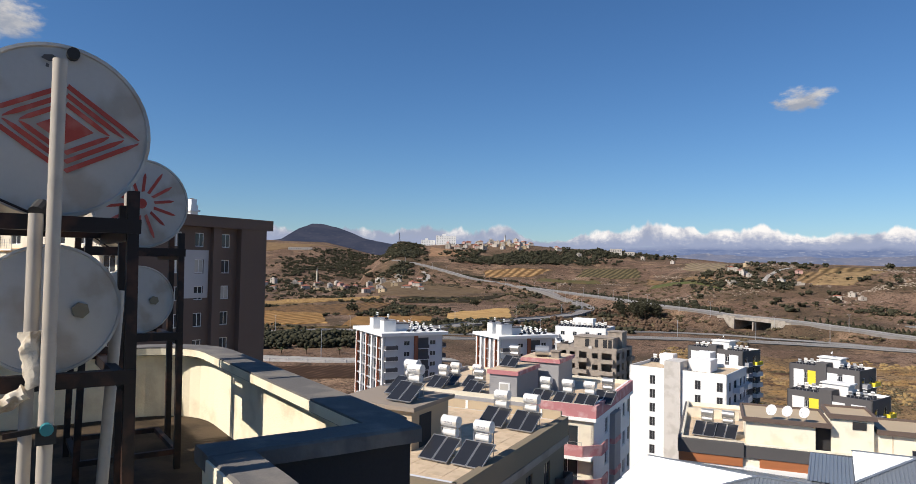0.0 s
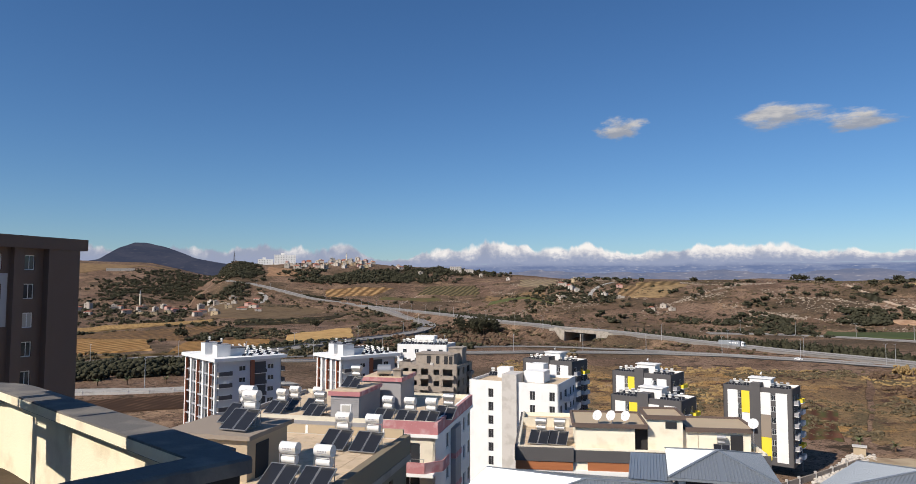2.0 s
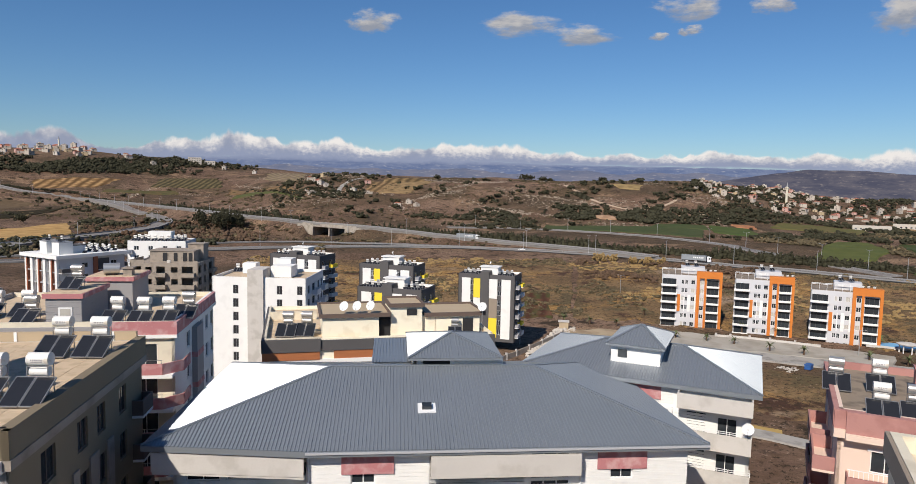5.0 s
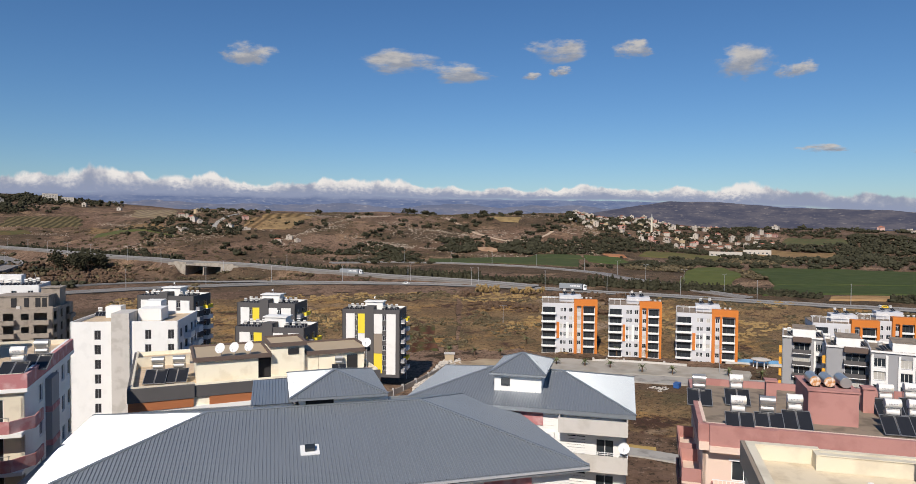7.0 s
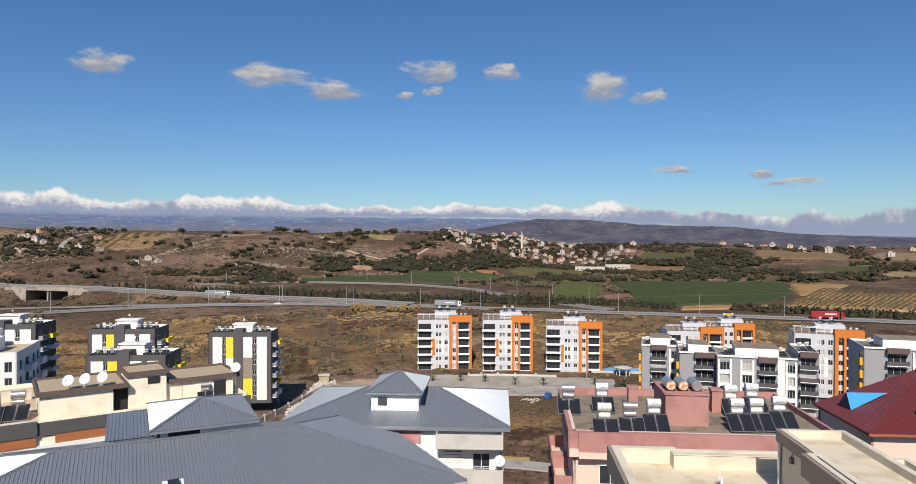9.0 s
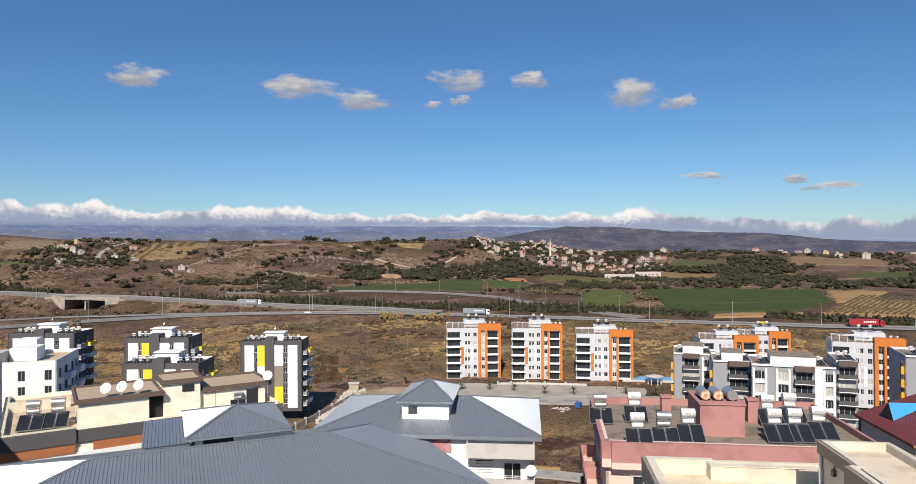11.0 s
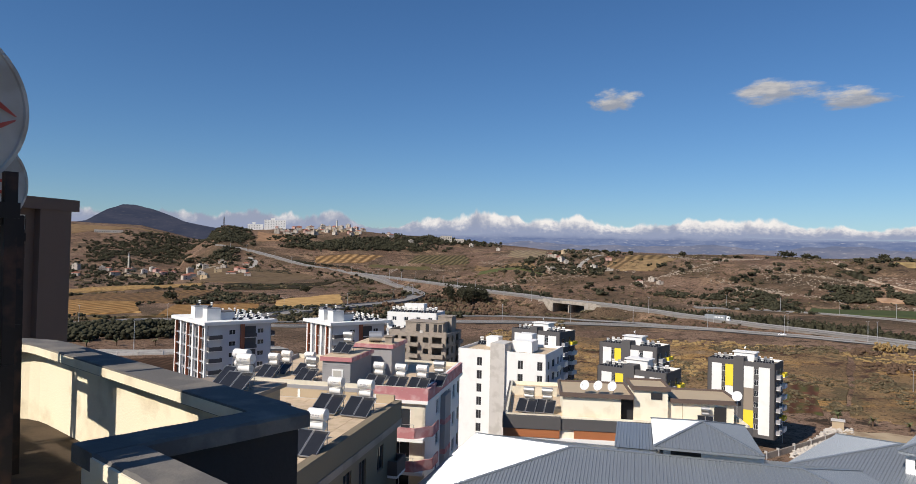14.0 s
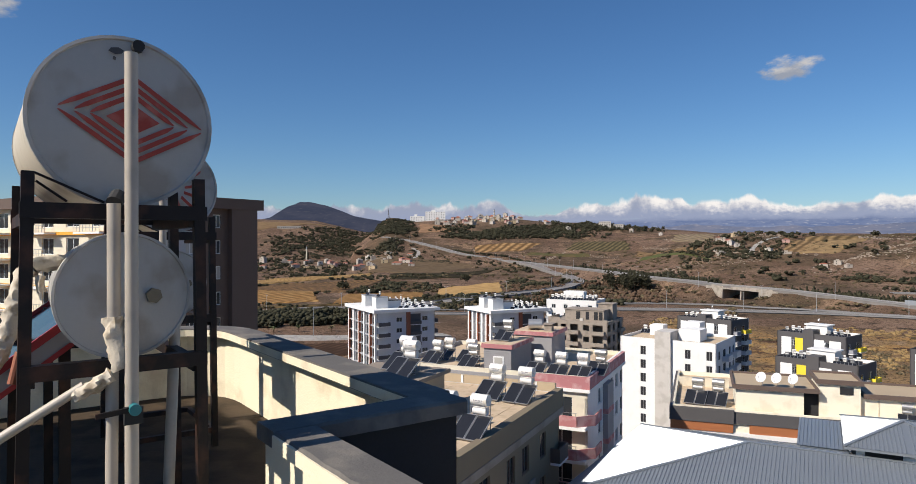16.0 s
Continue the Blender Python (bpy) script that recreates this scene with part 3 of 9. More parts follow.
plot("olive_grove", (13.4, -3.2), (8.0, -3.1), (4.3, -2.37), (14.2, -2.76), "dark olive grove in the valley", OLIVE, OLIVE_2, 8, 15, clear=False)
plot("ploughed_field", (15.8, -2.6), (9.9, -2.73), (6.2, -2.05), (16.5, -1.75), "plain brown field below the valley houses", (0.125, 0.088, 0.052), (0.1, 0.068, 0.04), 0, 0)
plot("olive_grove", (14.0, -1.72), (8.2, -2.0), (8.8, -1.55), (13.4, -1.45), "dark olive grove below the valley houses", (0.055, 0.043, 0.02), OLIVE, 8, 15, clear=False)
plot("orchard_field", (6.7, -0.95), (2.5, -0.82), (0.5, -0.2), (6.9, -0.3), "ochre orchard field with rows of young trees", (0.36, 0.225, 0.105), (0.2, 0.115, 0.05), 13, 15)
plot("dry_slope", (11.5, 0.75), (8.0, 0.95), (8.2, 1.4), (11.5, 1.6), "reddish dry slope below the hospital", (0.24, 0.145, 0.085), (0.17, 0.1, 0.058), 0, 0, 0.8, False)
plot("dry_slope", (26, 0.85), (16.2, 0.8), (19.5, 1.35), (26, 1.75), "tan dry grass slope on the far hill", (0.19, 0.125, 0.065), (0.14, 0.092, 0.05), 0, 0, 0.5, False)
plot("green_strip", (2.4, -1.15), (-3.5, -1.3), (-3.0, -0.95), (2.0, -0.85), "dull green strip beside the highway", (0.075, 0.072, 0.03), (0.11, 0.08, 0.036), 0, 0)
# the stony hills
plot("green_strip", (-7.0, -1.62), (-13.0, -1.62), (-12.4, -1.38), (-7.2, -1.35), "narrow green strip under the hill houses", (0.062, 0.075, 0.026), (0.09, 0.085, 0.034), 0, 0)
plot("dry_slope", (-7.0, -1.3), (-12.8, -1.35), (-12.0, -0.7), (-7.0, -0.75), "ochre grass bank under the hill houses", (0.19, 0.12, 0.06), (0.12, 0.08, 0.042), 0, 0, 0.8, False)
plot("terraced_field", (-9.6, 0.1), (-13.2, 0.15), (-13.0, 0.6), (-9.9, 0.55), "pale terraced garden plots on the hill", (0.2, 0.16, 0.085), (0.27, 0.2, 0.14), 9, 0, 0.6, False)
plot("orchard_field", (-19.3, -0.1), (-23.1, 0.0), (-23.1, 0.36), (-19.3, 0.34), "ochre orchard field with rows of young trees", (0.27, 0.18, 0.085), (0.15, 0.1, 0.045), 11, 30)
plot("dry_slope", (-18.8, -1.0), (-21.5, -0.9), (-24.5, 0.2), (-19.4, -0.2), "golden dry slope of the hill", (0.25, 0.17, 0.085), (0.17, 0.115, 0.06), 0, 0, 0.8, False)
plot("olive_grove", (-36.9, -1.22), (-37.5, -0.95), (-36.1, -0.38), (-34.6, -0.4), "dark olive grove on the hill", (0.05, 0.046, 0.028), OLIVE, 6, 40, clear=False)
plot("stubble_field", (-39.3, -0.15), (-40.9, -0.23), (-41.8, 0.27), (-38.3, 0.27), "yellow dry meadow on the hilltop", (0.27, 0.195, 0.09), (0.2, 0.14, 0.065), 0, 0, 1.2)
plot("sandy_field", (-37.6, -2.7), (-39.3, -2.75), (-39.3, -2.35), (-37.4, -2.33), "bare sandy patch between the thickets", (0.36, 0.235, 0.15), (0.27, 0.165, 0.1), 0, 0, 1.2)
plot("green_field", (-33.0, -3.75), (-46.3, -3.92), (-46.3, -3.24), (-33.2, -3.32), "green winter crop field", (0.05, 0.064, 0.027), (0.06, 0.068, 0.03), 0, 0)
plot("green_field", (-41.5, -3.3), (-46.8, -3.3), (-46.3, -2.85), (-42.5, -2.9), "green winter crop field", (0.05, 0.066, 0.027), (0.06, 0.07, 0.03), 0, 0)
plot("green_field", (-46.8, -3.5), (-51.5, -3.65), (-49.3, -3.03), (-46.3, -2.82), "green winter crop field", (0.055, 0.078, 0.026), (0.065, 0.08, 0.029), 0, 0)
plot("ploughed_field", (-48.6, -3.02), (-50.3, -3.13), (-50.1, -2.83), (-47.7, -2.72), "red-brown ploughed field below the village", (0.31, 0.145, 0.075), (0.25, 0.115, 0.06), 0, 0)
plot("orchard_field", (-1.0, -0.75), (-6.6, -0.72), (-6.3, 0.1), (-2.0, 0.05), "olive-green orchard rows on the stony slope", (0.15, 0.115, 0.058), (0.085, 0.072, 0.036), 9, 20, 0.7, False)
plot("orchard_field", (-17.6, -0.9), (-20.0, -0.95), (-21.5, 0.0), (-18.2, 0.15), "ochre dry field on the hillside", (0.26, 0.17, 0.085), (0.18, 0.115, 0.058), 8, 35, 0.7, False)
# the plain to the right
plot("green_field", (-54.0, -5.3), (-58.2, -5.05), (-59.4, -4.2), (-54.6, -4.0), "yellowish green crop field", (0.09, 0.098, 0.03), (0.075, 0.088, 0.028), 0, 0)
plot("green_field", (-54.6, -4.02), (-59.5, -4.25), (-57.4, -3.68), (-55.6, -3.75), "yellowish green crop field", (0.085, 0.095, 0.03), (0.075, 0.085, 0.028), 0, 0)
plot("green_field", (-60.2, -5.85), (-71.2, -5.12), (-73.6, -4.3), (-61.2, -4.95), "deep green crop field", (0.043, 0.058, 0.02), (0.055, 0.068, 0.024), 0, 0, 0.25)
plot("green_field", (-61.2, -4.97), (-73.6, -4.32), (-72.5, -3.45), (-59.2, -3.69), "deep green crop field", (0.045, 0.06, 0.02), (0.057, 0.069, 0.025), 0, 0, 0.25)
plot("sandy_field", (-64.8, -5.95), (-71.8, -5.6), (-71.7, -5.15), (-65.2, -5.55), "pale sandy field beside the motorway", (0.3, 0.19, 0.09), (0.25, 0.15, 0.07), 0, 0)
plot("sandy_field", (-73.5, -4.45), (-76.2, -4.05), (-77.2, -3.5), (-72.7, -3.5), "pale sandy field beside the vineyard", (0.32, 0.2, 0.09), (0.26, 0.16, 0.07), 0, 0)
plot("vineyard", (-72.0, -5.55), (-92, -5.2), (-92, -3.6), (-74.9, -4.12), "ochre vineyard with close dark rows", (0.33, 0.205, 0.09), (0.25, 0.155, 0.07))
plot("ploughed_field", (-57.5, -2.55), (-65.5, -2.9), (-65.5, -2.3), (-59.8, -2.2), "tan field beside the sheds", (0.2, 0.13, 0.065), (0.15, 0.1, 0.05), 0, 0)
plot("green_field", (-50.8, -2.9), (-58.0, -3.1), (-57.0, -2.72), (-51.5, -2.45), "olive green pasture below the village", (0.1, 0.095, 0.034), (0.12, 0.095, 0.04), 0, 0)
plot("green_field", (-74.4, -2.55), (-78.2, -2.5), (-78.6, -1.98), (-75.4, -2.0), "dull green field on the plain", (0.06, 0.075, 0.027), (0.075, 0.078, 0.03), 0, 0)
plot("ploughed_field", (-70.5, -1.55), (-77.0, -1.65), (-76.5, -1.1), (-70.4, -0.95), "tan fallow field on the far plain", (0.19, 0.125, 0.07), (0.15, 0.098, 0.055), 0, 0)
plot("stubble_field", (-78.6, -2.9), (-84, -2.8), (-84, -2.35), (-79.5, -2.4), "pale stubble field on the plain", (0.27, 0.19, 0.1), (0.22, 0.15, 0.08), 0, 0)
plot("ploughed_field", (-77.8, -1.5), (-84, -1.5), (-84, -1.15), (-78.4, -1.15), "tan fallow field on the far plain", (0.22, 0.16, 0.1), (0.17, 0.12, 0.075), 0, 0)
plot("green_field", (-61.5, -1.75), (-66.5, -1.75), (-66, -1.2), (-62, -1.15), "dull green field on the far plain", (0.07, 0.075, 0.035), (0.095, 0.08, 0.04), 0, 0)
field("vineyard", quad(26, 15, 235, 268), "dark brown bare vineyard in rows", (0.047, 0.027, 0.017), (0.078, 0.045, 0.027), 3, 20, 0.3, 0.3)
meadow_soil = ground_material("meadow_soil", True)
field("meadow", quad(-8, -36, 250, 385), "brown dry meadow with orange grass", meadow_soil, None, 0, 0, 0.3, 0.6)
field("meadow", quad(-36, -74, 245, 390), "brown dry meadow with orange grass", meadow_soil, None, 0, 0, 0.3, 0.6)
field("stubble_field", ((-46, 149), (-53, 147), (-53, 156), (-46, 157)), "yellow dry grass beside the lane", (0.36, 0.25, 0.09), (0.28, 0.18, 0.065), 0, 0, 0.3, 0.5)
field("vegetable_plot", quad(-28, -34.3, 242, 296), "dark green vegetable rows on brown earth", (0.062, 0.066, 0.024), (0.13, 0.058, 0.036), 5.5, 34, 0.4, 0.9)
field("dry_yard", quad(-43, -66, 159, 208), "golden dry grass on the plot behind the houses", meadow_soil, None, 0, 0, 0.25, 0.4)
field("vegetable_plot", quad(-9, -19, 205, 250), "dark green vegetable rows on brown earth", (0.033, 0.031, 0.012), (0.051, 0.035, 0.017), 4, 62, 0.5, 0.4)


field("forecourt", ((-41, 214), (-60, 220), (-60, 240), (-41, 243)), "pale concrete forecourt before the orange flats", (0.33, 0.305, 0.265), (0.27, 0.245, 0.205), 0, 0, 0.45, 0.3)
field("forecourt", ((-33, 206), (-41, 213), (-41, 240), (-36, 236)), "pale trodden earth beside the street", (0.36, 0.285, 0.19), (0.25, 0.185, 0.12), 0, 0, 0.4, 0.6)


# ---- far mountains and clouds, a backdrop ----
def backdrop_material(name, kind, seed=0.0):
    m = bpy.data.materials.new(name)
    m.use_nodes = True
    nodes, links = m.node_tree.nodes, m.node_tree.links
    out = nodes["Material Output"]
    nodes.remove(nodes["Principled BSDF"])
    uv = nodes.new("ShaderNodeUVMap")
    split = nodes.new("ShaderNodeSeparateXYZ")
    links.new(uv.outputs[0], split.inputs[0])
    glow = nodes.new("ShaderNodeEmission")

    def tex(scale, detail, stretch, shift=0.0):
        mp = nodes.new("ShaderNodeMapping")
        mp.inputs["Scale"].default_value = (*stretch, 1)
        mp.inputs["Location"].default_value = (seed + shift, shift, 0)
        links.new(uv.outputs[0], mp.inputs["Vector"])
        t = nodes.new("ShaderNodeTexNoise")
        t.inputs["Scale"].default_value, t.inputs["Detail"].default_value, t.inputs["Roughness"].default_value = scale, detail, 0.6
        links.new(mp.outputs[0], t.inputs["Vector"])
        return t.outputs[0]

    def calc(op, a, b, c=None):
        n = nodes.new("ShaderNodeMath")
        n.operation = op
        for i, v in enumerate((a, b, c)):
            if v is None:
                continue
            if isinstance(v, (int, float)):
                n.inputs[i].default_value = v
            else:
                links.new(v, n.inputs[i])
        return n.outputs[0]

    def ramp(source, a, b):
        n = nodes.new("ShaderNodeMapRange")
        n.interpolation_type = "SMOOTHSTEP"
        n.inputs["From Min"].default_value, n.inputs["From Max"].default_value = a, b
        links.new(source, n.inputs["Value"])
        return n.outputs[0]

    def mix(factor, a, b):
        n = nodes.new("ShaderNodeMix")
        n.data_type = "RGBA"
        links.new(factor, n.inputs["Factor"])
        for key, c in (("A", a), ("B", b)):
            if isinstance(c, tuple):
                n.inputs[key].default_value = (*c, 1)
            else:
                links.new(c, n.inputs[key])
        return n.outputs["Result"]

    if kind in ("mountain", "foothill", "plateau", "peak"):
        # Distance haze is put into these colours, and the sheets glow with them.
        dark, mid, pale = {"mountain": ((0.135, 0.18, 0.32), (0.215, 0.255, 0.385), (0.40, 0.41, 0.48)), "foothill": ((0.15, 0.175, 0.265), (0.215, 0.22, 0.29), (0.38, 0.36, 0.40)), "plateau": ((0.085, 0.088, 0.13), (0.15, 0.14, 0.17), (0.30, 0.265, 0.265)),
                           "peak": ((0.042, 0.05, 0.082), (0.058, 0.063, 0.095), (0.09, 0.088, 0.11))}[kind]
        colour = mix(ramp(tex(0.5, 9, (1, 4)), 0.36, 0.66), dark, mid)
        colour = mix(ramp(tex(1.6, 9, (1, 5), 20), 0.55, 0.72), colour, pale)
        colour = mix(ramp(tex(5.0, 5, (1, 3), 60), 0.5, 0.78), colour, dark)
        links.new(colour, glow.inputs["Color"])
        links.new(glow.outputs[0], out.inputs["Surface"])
        return m
    clear = nodes.new("ShaderNodeBsdfTransparent")
    shade = nodes.new("ShaderNodeMixShader")
    if kind == "band":
        # the bank's height is 0 at its foot and 1 at the tops of its heaps
        height = split.outputs["Y"]
        heaps = calc("MULTIPLY_ADD", tex(0.3, 3, (1, 1.0)), 1.5, calc("MULTIPLY_ADD", tex(1.1, 6, (1, 0.7), 50), 0.5, -1.0))
        cover = calc("SUBTRACT", calc("ADD", heaps, 0.93), height)
        alpha = calc("MULTIPLY", ramp(cover, -0.06, 0.16), ramp(calc("ADD", height, calc("MULTIPLY", tex(0.4, 5, (1, 1), 70), 0.4)), 0.08, 0.42))
        # Sunlit heaps and grey undersides are put into the bank's glow colour.
        lit = calc("ADD", calc("MULTIPLY", tex(0.75, 6, (1, 1.6), 9), 1.7), calc("MULTIPLY_ADD", height, 0.62, calc("MULTIPLY_ADD", tex(0.2, 3, (1, 0.2), 30), 2.2, -0.7)))
        east = calc("MULTIPLY", ramp(split.outputs["X"], -78, -52), ramp(split.outputs["X"], 6, -14))
        lit = calc("ADD", lit, calc("MULTIPLY_ADD", east, 0.45, -0.45))
        colour = mix(ramp(lit, 1.12, 1.95), (0.30, 0.335, 0.44), (0.86, 0.82, 0.79))
        colour = mix(ramp(calc("MULTIPLY_ADD", tex(2.6, 6, (1, 2.4), 110), 0.5, calc("MULTIPLY", height, 0.5)), 0.66, 0.34), colour, (0.29, 0.33, 0.46))
    else:
        x, y = split.outputs["X"], split.outputs["Y"]
        size = calc("ADD", calc("MULTIPLY", x, x), calc("MULTIPLY", y, y))
        cover = calc("SUBTRACT", calc("MULTIPLY_ADD", tex(1.1, 6, (1.0, 1.0)), 2.6, -0.82), size)
        alpha = calc("MULTIPLY", ramp(cover, -0.1, 0.55), 0.93)
        # The brighter top and greyer foot of each cloud are glow colours too.
        colour = mix(ramp(calc("ADD", tex(2.2, 5, (1, 1), 3), calc("MULTIPLY", y, 0.35)), 0.3, 0.75), (0.3, 0.32, 0.37), (0.58, 0.55, 0.52))
    links.new(colour, glow.inputs["Color"])
    links.new(alpha, shade.inputs[0])
    links.new(clear.outputs[0], shade.inputs[1])
    links.new(glow.outputs[0], shade.inputs[2])
    links.new(shade.outputs[0], out.inputs["Surface"])
    return m


def strip(name, az0, az1, r, low, high, mat, label, category, step=0.25, to_uv=None, levels=1):
    """A curved sheet round the place between two elevations, which may depend on the direction."""
    b, uvs = Build(), []
    n = int(abs(az1 - az0) / step)
    for i in range(n + 1):
        az = az0 + (az1 - az0) * i / n
        for j in range(levels + 1):
            el = low(az) + (high(az) - low(az)) * j / levels
            x, y = polar(az, r)
            b.points.append((x, y, r * math.tan(radians(el))))
            uvs.append(to_uv(az, el) if to_uv else (az, el))
    k = levels + 1
    for i in range(n):
        for j in range(levels):
            b.faces.append((i * k + j + k, i * k + j, i * k + j + 1, i * k + j + 1 + k))
    data = b.mesh(name, mat)
    layer = data.uv_layers.new(name="UVMap")
    for loop in data.loops:
        layer.data[loop.index].uv = uvs[loop.vertex_index]
    ob = new(name, data)
    ob.visible_shadow = False
    return tagged(ob, label, category, kind="structure")


def ridge(az, base, amp, scale, seed):
    return base + amp * noise.fractal(Vector((az * scale, seed, 0)), 0.9, 2.1, 6)


PLATEAU_AZ = (-98, -80.7, -74.9, -72.9, -70.8, -68.7, -66.5, -62, -59.6, -57.2, -53.3, -52.3, -49.8, -47.3, -44.8, -42)
PLATEAU_EL = (0.0, 0.05, 0.28, 0.42, 0.7, 0.93, 0.99, 1.1, 1.36, 1.57, 1.63, 1.48, 1.13, 0.68, 0.3, -0.4)
PEAK_AZ = (4, 10, 12, 14.6, 15.6, 16.9, 18.1, 19.3, 20.5, 21.3, 22.4, 23.8, 26, 28, 36, 50)
PEAK_EL = (0.9, 1.4, 1.55, 1.82, 1.98, 2.22, 2.72, 3.13, 3.35, 3.36, 2.92, 2.02, 1.6, 1.4, 1.1, 0.8)
RANGE_AZ = (-105, -80, -70, -60, -45, -40.7, -37, -32.9, -28.6, -24.1, -19.3, -16.9, -14.4, -11.9, -9.4, -6.9, -4.4, -1.4, 2.5, 3.6, 5.2, 7, 22, 24, 60)
RANGE_EL = (0.2, 0.2, 0.5, 1.4, 1.75, 1.75, 1.8, 1.85, 1.95, 2.1, 2.2, 2.12, 2.22, 2.3, 2.2, 1.85, 1.85, 1.72, 1.95, 2.3, 2.35, 1.8, 1.8, 2.3, 1.8)
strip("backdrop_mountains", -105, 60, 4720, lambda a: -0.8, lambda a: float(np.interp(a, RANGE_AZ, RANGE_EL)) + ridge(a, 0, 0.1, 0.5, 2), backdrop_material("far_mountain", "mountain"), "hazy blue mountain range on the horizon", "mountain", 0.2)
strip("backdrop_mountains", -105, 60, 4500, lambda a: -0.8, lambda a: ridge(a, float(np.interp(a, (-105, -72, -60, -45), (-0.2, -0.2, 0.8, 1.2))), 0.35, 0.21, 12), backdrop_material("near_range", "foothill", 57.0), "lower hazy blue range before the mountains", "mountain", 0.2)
strip("backdrop_plateau", -98, -40, 4300, lambda a: -1.6, lambda a: float(np.interp(a, PLATEAU_AZ, PLATEAU_EL)) + 0.05 * ridge(a, 0, 1, 0.5, 8), backdrop_material("plateau", "plateau", 31.0), "long hazy grey-brown plateau behind the village", "mountain", 0.2)
strip("backdrop_peak", 4, 50, 3600, lambda a: -0.5, lambda a: float(np.interp(a, PEAK_AZ, PEAK_EL)) + 0.035 * ridge(a, 0, 1, 0.9, 4), backdrop_material("peak", "peak", 13.0), "dark hazy rounded mountain on the horizon", "mountain", 0.1)
band = backdrop_material("cloud_band", "band")
BANK_AZ = (-105, -80, -78.6, -76.8, -72.9, -70.8, -68.7, -66.5, -64.3, -62, -59.6, -57.2, -56.2, -54.8, -52.3, -49.8, -47.3, -46.3, -44.3, -43.3, -41.3, -40.3, -38.4, -36.9, -34.9, -33.5, -31.6, -28.9,
           -25.5, -24.6, -21.7, -19.3, -17.4, -15.4, -11.9, -9.4, -6.9, -5.4, -1.9, 0.6, 2.5, 4, 5.4, 7.7, 12.2, 16.1, 22, 26, 60)
BANK_TOP = (2.1, 2.1, 2.25, 2, 2, 1.85, 2.1, 2.4, 2.5, 2.7, 2.96, 2.7, 2.5, 2.85, 2.62, 2.62, 2.88, 3.03, 2.5, 2.87, 2.7, 3.05, 2.84, 2.6, 3.2, 2.8, 3.25, 3.5,
            3.15, 3.4, 2.98, 2.8, 3.2, 3.58, 3.43, 3.57, 3.75, 3.4, 2.9, 2.46, 2.53, 3.38, 3.55, 3.4, 3.37, 3.06, 3.0, 3.3, 3.2)
bank_top = lambda a: float(np.interp(a, BANK_AZ, BANK_TOP))
bank_foot = lambda a: float(np.interp(a, (-105, -75, -65, -50, -10, 0, 60), (0.0, 0.0, 0.9, 1.65, 1.7, 1.45, 1.4)))
strip("backdrop_clouds", -105, 60, 4650, bank_foot, lambda a: bank_top(a) + 0.5, band, "bank of white clouds lying along the mountains", "cloud", 0.25,
      lambda az, el: (az, (el - bank_foot(az)) / (bank_top(az) - bank_foot(az))), 6)
CLOUDS = [(-18.4, 13.15, 4.9, 2.2), (-31.0, 13.1, 7.6, 2.4), (-35.8, 12.26, 6.8, 2.0), (-44.2, 13.97, 6.4, 2.3), (-50.2, 13.92, 3.6, 1.6), (-58.9, 12.36, 5.6, 2.9), (-62.3, 11.4, 3.4, 1.8),
          (-64.2, 5.5, 3.4, 0.9), (-71.0, 5.07, 2.6, 1.0), (-73.2, 4.3, 4.8, 0.9), (-42.0, 12.0, 2.0, 0.7), (-44.3, 12.4, 2.2, 1.0), (43.8, 16.8, 6.5, 3.4)]
for i, (az, el, wide, high) in enumerate(CLOUDS):
    puff = backdrop_material("small_cloud", "puff", 7.3 * i)
    strip("cloud", az - wide * 0.7, az + wide * 0.7, 4800, lambda a, e=el, h=high: e - h * 0.7, lambda a, e=el, h=high: e + h * 0.7, puff, "small pale cloud in the blue sky", "cloud", wide / 12,
          lambda a, e, c=az, d=el, w=wide, h=high: ((a - c) / (w * 0.6), (e - d) / (h * 0.6)), 6)


# ---- buildings ----
def lattice(us, vs, y0, y1):
    """A flat window frame in one piece: bars between open cells, from y0 to y1."""
    b = Build()
    n, m = len(us), len(vs)
    for y in (y0, y1):
        b.points += [(u, y, v) for v in vs for u in us]
    at = lambda i, j, k: k * n * m + j * n + i
    solid = lambda i, j: 0 <= i < n - 1 and 0 <= j < m - 1 and (i % 2 == 0 or j % 2 == 0)
    for i in range(n - 1):
        for j in range(m - 1):
            if not solid(i, j):
                continue
            b.faces.append((at(i, j, 0), at(i + 1, j, 0), at(i + 1, j + 1, 0), at(i, j + 1, 0)))
            b.faces.append((at(i, j, 1), at(i, j + 1, 1), at(i + 1, j + 1, 1), at(i + 1, j, 1)))
            for p, q, (di, dj) in (((i, j), (i + 1, j), (0, -1)), ((i + 1, j), (i + 1, j + 1), (1, 0)), ((i + 1, j + 1), (i, j + 1), (0, 1)), ((i, j + 1), (i, j), (-1, 0))):
                if not solid(i + di, j + dj):
                    b.faces.append((at(*q, 0), at(*p, 0), at(*p, 1), at(*q, 1)))
    return b


